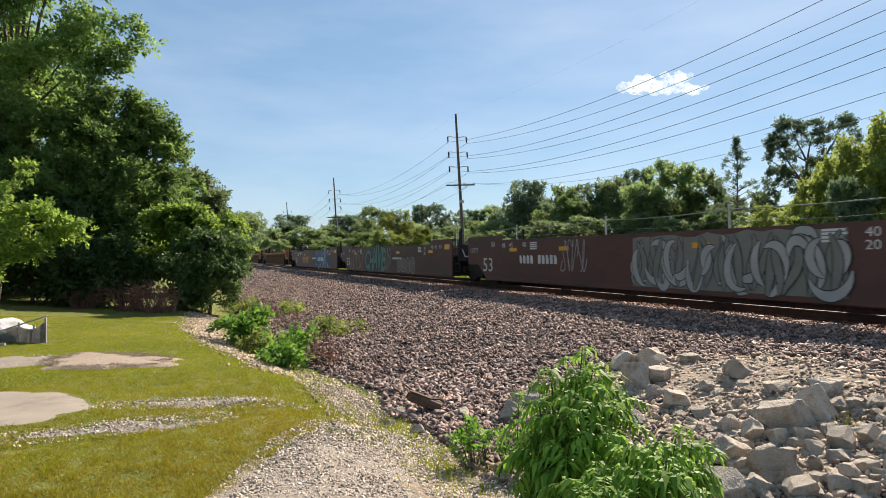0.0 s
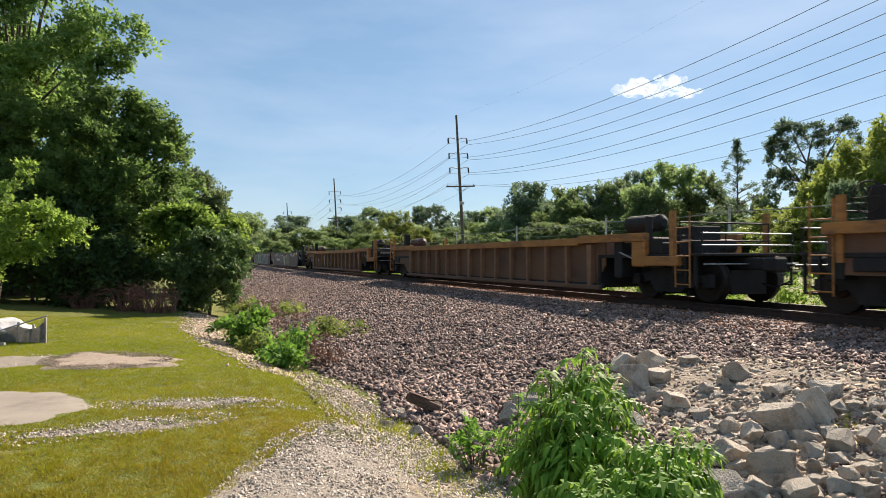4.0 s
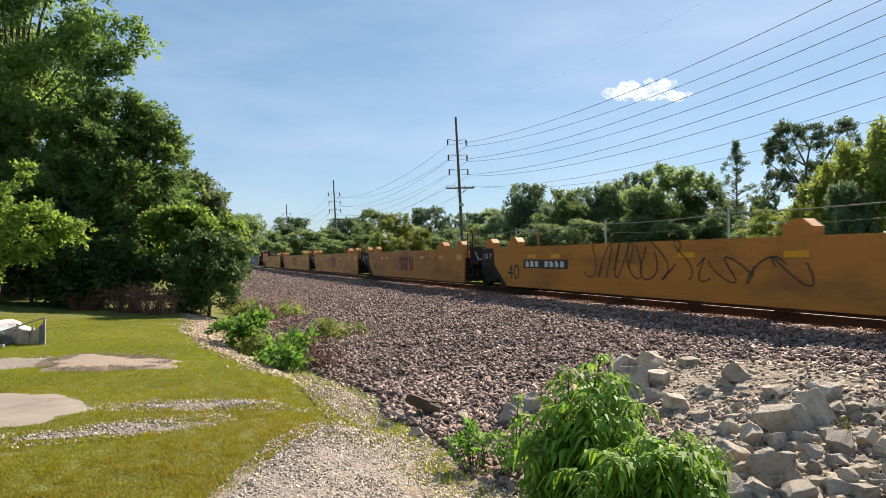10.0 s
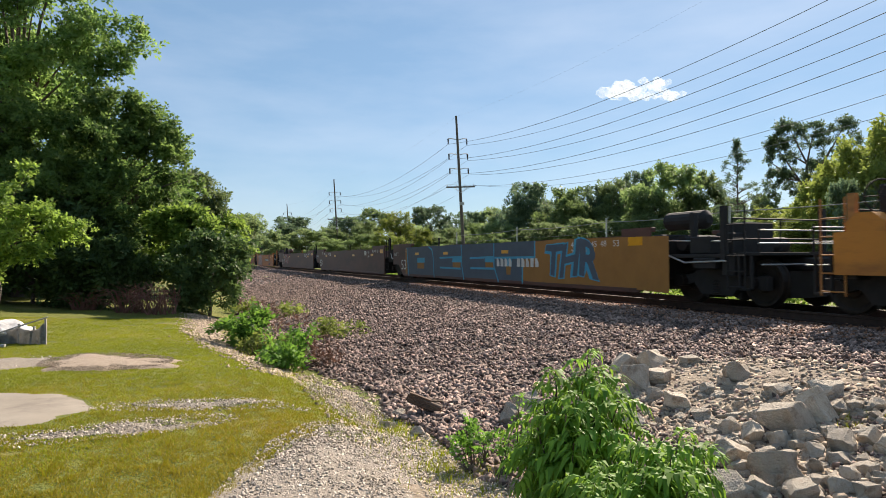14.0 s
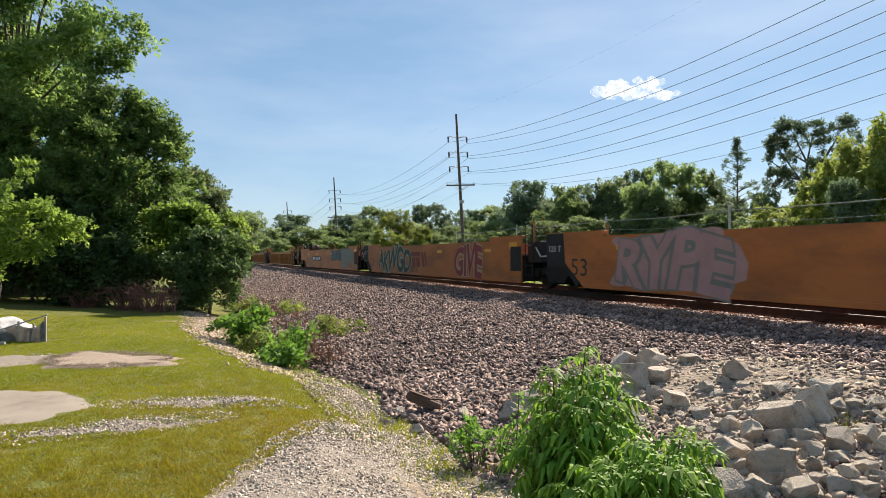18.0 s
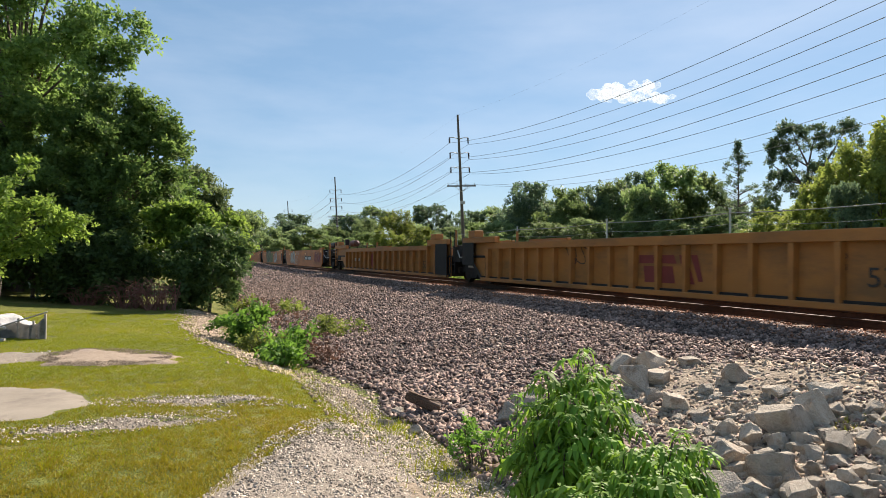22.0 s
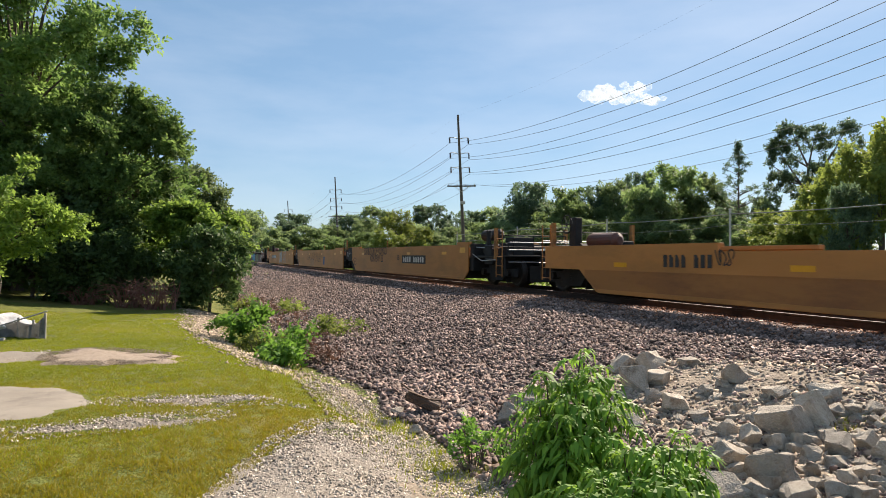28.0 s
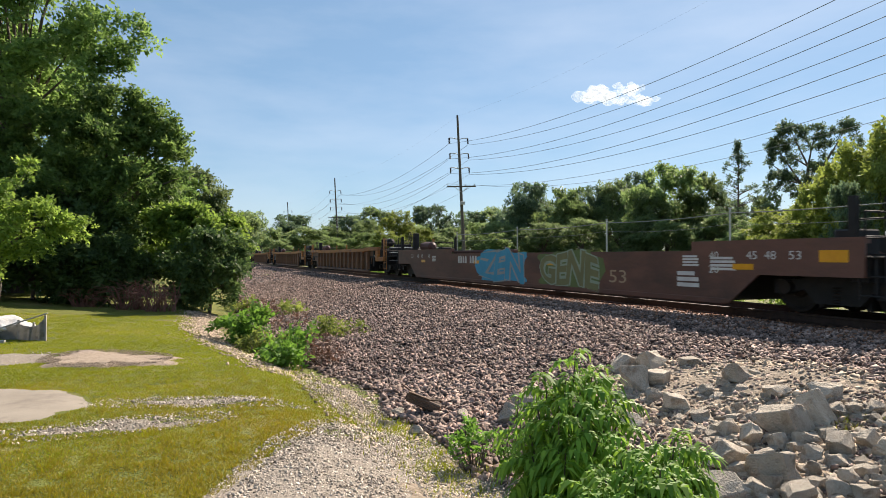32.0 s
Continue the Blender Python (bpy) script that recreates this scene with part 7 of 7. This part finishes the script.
for cx, cy, n, sx, sy in ((1.95, 5.3, 300, 0.15, 0.5), (2.1, 4.6, 500, 0.25, 0.4), (2.35, 5.2, 1400, 0.22, 0.4), (1.8, 7.6, 500, 0.12, 0.7), (1.5, 9.4, 500, 0.2, 0.8),
                          (3.2, 14.4, 700, 0.35, 0.5), (3.2, 20.5, 300, 0.3, 0.5), (1.5, 12.4, 600, 0.3, 1.0), (6.9, 4.1, 120, 0.12, 0.12), (2.2, 17.5, 500, 0.4, 1.5), (2.15, 6.9, 700, 0.12, 0.3),
                          (5.6, 3.9, 160, 0.1, 0.1)):
    for _ in range(n):
        x, y = cx + rg.normal() * sx, cy + rg.normal() * sy
        spots.append((x, y, ground_z(x, y)))
blades("tall_grass", spots, 0.085, M_BLADE_GREEN, "longer weedy grass at the foot of the bank", 0.8, 0.005)


# ---- low plants ----
def weed(x, y, r, h, leaves, size, material, seed, label, name="bush"):
    q = np.random.default_rng(seed)
    ob = thing(name, Matrix.Translation((x, y, ground_z(x, y))), label, name)
    cl = [(q.normal() * r * 0.5, q.normal() * r * 0.5, abs(q.normal()) * h * 0.35 + h * 0.3, q.uniform(0.25, 0.5) * r) for _ in range(14)]
    for c in cl:
        part("stem", rod(bmesh.new(), (c[0] * 0.2, c[1] * 0.2, -0.05), c[:3], 0.008, 0.004, 5), M_BARK, ob)
    part("foliage", leaf_cloud("foliage", cl, leaves, size, material, q, 0.4, 0.3), material, ob)
    return ob


weed(1.3, 14.2, 0.5, 0.75, 1700, 0.07, M_LEAF_BRIGHT, 61, "bright green leafy bush by the ditch")
weed(1.7, 11.3, 0.5, 0.5, 1500, 0.055, M_LEAF_BRIGHT, 62, "low green bush at the foot of the bank")
weed(1.95, 12.6, 0.35, 0.4, 800, 0.05, M_LEAF_BRIGHT, 63, "small green bush on the bank")
weed(1.35, 12.9, 0.4, 0.4, 800, 0.05, M_LEAF_YELLOW, 64, "yellow-green weed clump by the ditch")
weed(3.25, 14.4, 0.55, 0.3, 800, 0.05, M_LEAF_YELLOW, 65, "yellow-green weeds growing in the ballast")
weed(3.2, 20.4, 0.5, 0.3, 500, 0.06, M_LEAF_YELLOW, 66, "yellow-green weeds growing in the ballast")
weed(2.0, 23.5, 0.5, 0.4, 600, 0.06, M_LEAF_YELLOW, 67, "yellow-green weeds beside the bank")
weed(2.45, 5.2, 0.22, 0.5, 600, 0.028, M_LEAF_BRIGHT, 68, "thin green weeds at the foot of the stones")
weed(2.7, 4.95, 0.22, 0.55, 600, 0.028, M_LEAF_BRIGHT, 69, "thin green weeds at the foot of the stones")
weed(2.2, 12.0, 0.35, 0.35, 350, 0.03, M_LEAF_DEAD, 70, "dry grey-brown dead weed on the bank")


for k, (x, y, r, h) in enumerate(((2.5, 24.0, 0.6, 0.4), (2.5, 20.0, 0.5, 0.35), (2.4, 13.0, 0.4, 0.4), (2.35, 11.2, 0.35, 0.3), (2.7, 17.2, 0.6, 0.35))):
    weed(x, y, r, h, 500, 0.035, M_LEAF_DEAD, 170 + k, "dry grey-brown dead weeds on the bank")


def brush(x, y, r, h, seed):
    q = random.Random(seed)
    ob = thing("brush", Matrix.Translation((x, y, ground_z(x, y))), "tangle of reddish-brown dead twigs under the trees", "brush")
    for k in range(46):
        a = q.uniform(0, 6.283)
        foot = Vector((q.uniform(-0.5, 0.5) * r, q.uniform(-0.3, 0.3) * r, -0.03))
        mid = foot + Vector((0.4 * r * math.cos(a), 0.4 * r * math.sin(a), h * q.uniform(0.4, 0.9)))
        tip = mid + Vector((0.6 * r * math.cos(a + 0.6), 0.6 * r * math.sin(a + 0.6), h * q.uniform(-0.3, 0.3)))
        bm = bmesh.new()
        rod(bm, foot, mid, 0.016, 0.011, 5)
        rod(bm, mid, tip, 0.011, 0.005, 5)
        rod(bm, mid, mid.lerp(tip, 0.6) + Vector((q.uniform(-0.2, 0.2), q.uniform(-0.2, 0.2), 0.2 * h)), 0.008, 0.004, 4)
        part("twig", bm, M_TWIG, ob)


brush(-0.5, 20.3, 0.8, 0.85, 71)
brush(-1.3, 21.0, 0.8, 0.8, 72)
brush(-2.6, 21.6, 0.6, 0.6, 73)

# ---- the shrub by the rocks ----
STEMS = []


def frond(bm, base, out, length, r):
    """One compound leaf: an arching stalk with pairs of hanging pointed leaflets."""
    side = Vector((-out.y, out.x, 0)).normalized()
    pts = []
    for k in range(8):
        t = k / 7
        pts.append(base + out * (length * t) + Vector((0, 0, length * (0.3 * t - 0.75 * t * t))))
    for p, q in ((pts[0], pts[3]), (pts[3], pts[7])):
        rod(bm, p, q, 0.003, 0.002, 3)
    for k in range(1, 8):
        p = pts[k]
        d = (pts[k] - pts[k - 1]).normalized()
        size = length * (0.58 - 0.2 * abs(k / 7 - 0.5)) * r.uniform(0.65, 1.15)
        for s in ((-1, 1) if k < 7 else (0,)):
            way = (side * s * 0.9 + d * (0.5 if s else 1.0) + Vector((r.uniform(-0.3, 0.3), r.uniform(-0.3, 0.3), r.uniform(-1.0, 0.15)))).normalized()
            wide = way.cross(Vector((0, 0, 1))).normalized() * size * r.uniform(0.12, 0.17)
            mid = p + way * size * 0.4 + Vector((0, 0, 0.01))
            tip = p + way * size - Vector((0, 0, size * 0.35))
            v = [bm.verts.new(c) for c in (p, mid - wide, mid, mid + wide, tip)]
            bm.faces.new((v[0], v[1], v[2]))
            bm.faces.new((v[0], v[2], v[3]))
            bm.faces.new((v[1], v[4], v[2]))
            bm.faces.new((v[2], v[4], v[3]))


def shrub(x, y, tips, seed, label):
    """A clump of leafy stems, each ending at one of the tips (dx, dy, height)."""
    r = random.Random(seed)
    ob = thing("shrub", Matrix.Translation((x, y, ground_z(x, y))), label, "shrub", "leafy shrubs by the rocks")
    for dx, dy, h in tips:
        dx, dy = 0.88 * dx, 0.88 * dy
        a = math.atan2(dy, dx)
        foot = Vector((0.3 * dx, 0.3 * dy, 0))
        tip = Vector((dx, dy, h))
        stalk, leafy = bmesh.new(), bmesh.new()
        bend = foot.lerp(tip, 0.5) + Vector((-0.1 * dx, -0.1 * dy, 0.08 * h))
        rod(stalk, foot - Vector((0, 0, 0.08)), bend, 0.012, 0.009, 6)
        rod(stalk, bend, tip, 0.009, 0.004, 6)
        n = 25
        for j in range(n):
            t = 0.15 + 0.85 * j / (n - 1)
            p = foot.lerp(bend, t / 0.5) if t < 0.5 else bend.lerp(tip, (t - 0.5) / 0.5)
            b = a + j * 2.4 + r.uniform(-0.5, 0.5)
            out = Vector((math.cos(b), math.sin(b), r.uniform(-0.1, 0.6) + 0.9 * max(0, t - 0.7))).normalized()
            frond(leafy, p, out, r.uniform(0.15, 0.25) * (1.15 - 0.3 * t), r)
        st = part("stem", stalk, M_BARK, ob)
        part("foliage", leafy, M_SHRUB, st)
        STEMS.append((st, r.uniform(0, 6.28), r.uniform(0.8, 1.25)))
    return ob


M_SHRUB = leaf_material("shrub_leaf", (0.06, 0.15, 0.018), (0.21, 0.35, 0.04), 0.38)
shrub(2.25, 3.5, ((0.14, -0.06, 1.31), (-0.08, 0.03, 1.17), (-0.03, -0.12, 1.15), (0.21, -0.11, 1.19), (0.31, -0.12, 1.15), (-0.06, -0.34, 1.12), (-0.23, -0.11, 1.0), (-0.34, -0.17, 0.9),
                   (-0.28, -0.44, 1.0), (-0.07, -0.46, 1.02), (0.24, -0.32, 1.02), (0.41, -0.2, 0.9), (-0.36, -0.27, 0.78), (-0.07, -0.58, 0.92), (-0.29, -0.55, 0.86),
                   (-0.42, -0.24, 0.7), (0.03, 0.2, 1.02), (0.3, 0.14, 1.08), (0.46, 0.02, 1.02)), 5, "bright green leafy shrub with feathered leaves")
shrub(2.36, 2.74, ((-0.29, -0.07, 0.92), (-0.12, -0.09, 0.95), (0.12, -0.03, 0.94), (0.25, -0.02, 0.9), (0.2, -0.11, 0.83), (-0.19, -0.29, 0.92), (-0.37, -0.26, 0.88),
                   (-0.07, -0.27, 0.82), (-0.43, -0.08, 0.83), (-0.56, -0.12, 0.8), (-0.65, -0.06, 0.77), (-0.36, -0.4, 0.87), (-0.51, -0.27, 0.8), (-0.03, 0.1, 0.82),
                   (0.24, 0.13, 0.82), (-0.19, -0.43, 0.8), (-0.36, 0.11, 0.82)), 6, "bright green leafy shrub with drooping feathered leaves")

# ---- roadside posts behind the track, and the cloud ----
POST_X = 28.0
for k, y in enumerate((-12.0, 1.0, 14.0, 26.5, 37.5, 50.5, 64.0)):
    post = thing("wire_post", Matrix.Translation((POST_X, y, 0)), "thin grey metal post carrying cables", "post", "posts behind the track")
    part("shaft", rods(0.06, ((0, 0, -0.2), (0, 0, 4.3)), sides=8), M_GALV, post)
    part("cap", rods(0.09, ((0, 0, 4.3), (0, 0, 4.38)), sides=8), M_GALV, post)
for ya, yb in zip((-12.0, 1.0, 14.0, 26.5, 37.5, 50.5), (1.0, 14.0, 26.5, 37.5, 50.5, 64.0)):
    wire((POST_X, ya, 4.1), (POST_X, yb, 4.1), 0.12, 0.03, "dark cable strung low behind the track")
    wire((POST_X, ya, 3.5), (POST_X, yb, 3.5), 0.2, 0.014, "thin cable strung low behind the track")

rg = np.random.default_rng(90)
cloud = thing("cloud", None, "small bright white cumulus cloud", "cloud")
for k in range(70):
    bm = stone_shape(rg, 3, 0.25, 0.7)
    if k < 34:
        u, v, q = rg.normal() * 10 - 20, rg.normal() * 5 + 4, rg.uniform(4, 9)
    elif k < 52:
        u, v, q = rg.normal() * 8 + 20, rg.normal() * 4 + 7 - abs(rg.normal()), rg.uniform(3.5, 7)
    else:
        u = rg.uniform(-20, 55)
        v, q = -3 - 0.12 * u + rg.normal() * 2.5, rg.uniform(4, 9)
    bmesh.ops.transform(bm, matrix=Matrix.Translation((u, rg.uniform(-12, 12), v)) @ Matrix.Scale(q, 4), verts=bm.verts)
    part("puff", bm, M_CLOUD, cloud, smooth=True)


def cloud_pose(x, y, far=900.0):
    """The cloud far off along a bearing (degrees right of the usual aim) and a height (degrees)."""
    a, b = radians(HEADING + x), radians(y)
    return pose(far * math.sin(a) * math.cos(b), far * math.cos(a) * math.cos(b), far * math.sin(b), 0, 0, -HEADING - x)


GUSTS = ((0, 0.0), (1, -0.1), (2, 0.1), (3, 0.0), (6, 0.0), (7, 0.2), (8, 0.55), (9, 1.3), (10, 0.9), (11, 0.3), (12, 0.3), (13, 0.1), (14, 0.2), (16.5, 0.25), (17, 0.35),
         (18, 0.25), (19, 0.15), (20, -0.15), (21, 0.1), (22, -0.1), (23, -0.1), (24, -0.35), (25, 0.25), (25.5, 0.35), (28, -0.05), (29, 0.0), (30, -0.1), (31, -0.05), (32, -0.1))


def motions():
    """The train rolls past at an even speed with turning wheels; the cloud drifts; the wind stirs the shrubs."""
    for unit, place in PLACES:
        walk(unit, [(t, pose(TRACK_X, place + LEAD - SPEED * t, RAIL_TOP)) for t in (0.0, 16.0, 32.0)])
    for unit, at, wheels in WHEELS:
        t0, t1 = (at + LEAD - 34.0) / SPEED, (at + LEAD - 4.0) / SPEED
        if t1 < 0 or t0 > 32:
            continue
        f0, f1 = max(0, math.ceil(t0 * FPS)), min(32 * FPS, math.floor(t1 * FPS))
        turn = math.degrees(SPEED / FPS / 0.4825)
        for w in wheels:
            p = w.matrix_basis.translation.copy()
            rows = [] if f0 == 0 else [(0.0, pose(*p))]
            rows += [(f / FPS, pose(*p, (f - f0) * turn % 360)) for f in range(f0, f1 + 1)]
            if f1 < 32 * FPS:
                rows.append((32.0, pose(*p, (f1 - f0) * turn % 360)))
            walk(w, rows)
    walk(cloud, [(0.0, cloud_pose(18.9, 14.2)), (16.0, cloud_pose(16.9, 14.05)), (32.0, cloud_pose(14.9, 13.9))])
    for st, phase, much in STEMS:
        rows = []
        for t, gust in GUSTS:
            lean = 12.0 * gust * much + 1.2 * math.sin(phase + 2.3 * t)
            rows.append((t, pose(0, 0, 0, -0.5 * lean, lean, 0)))
        walk(st, rows)


motions()
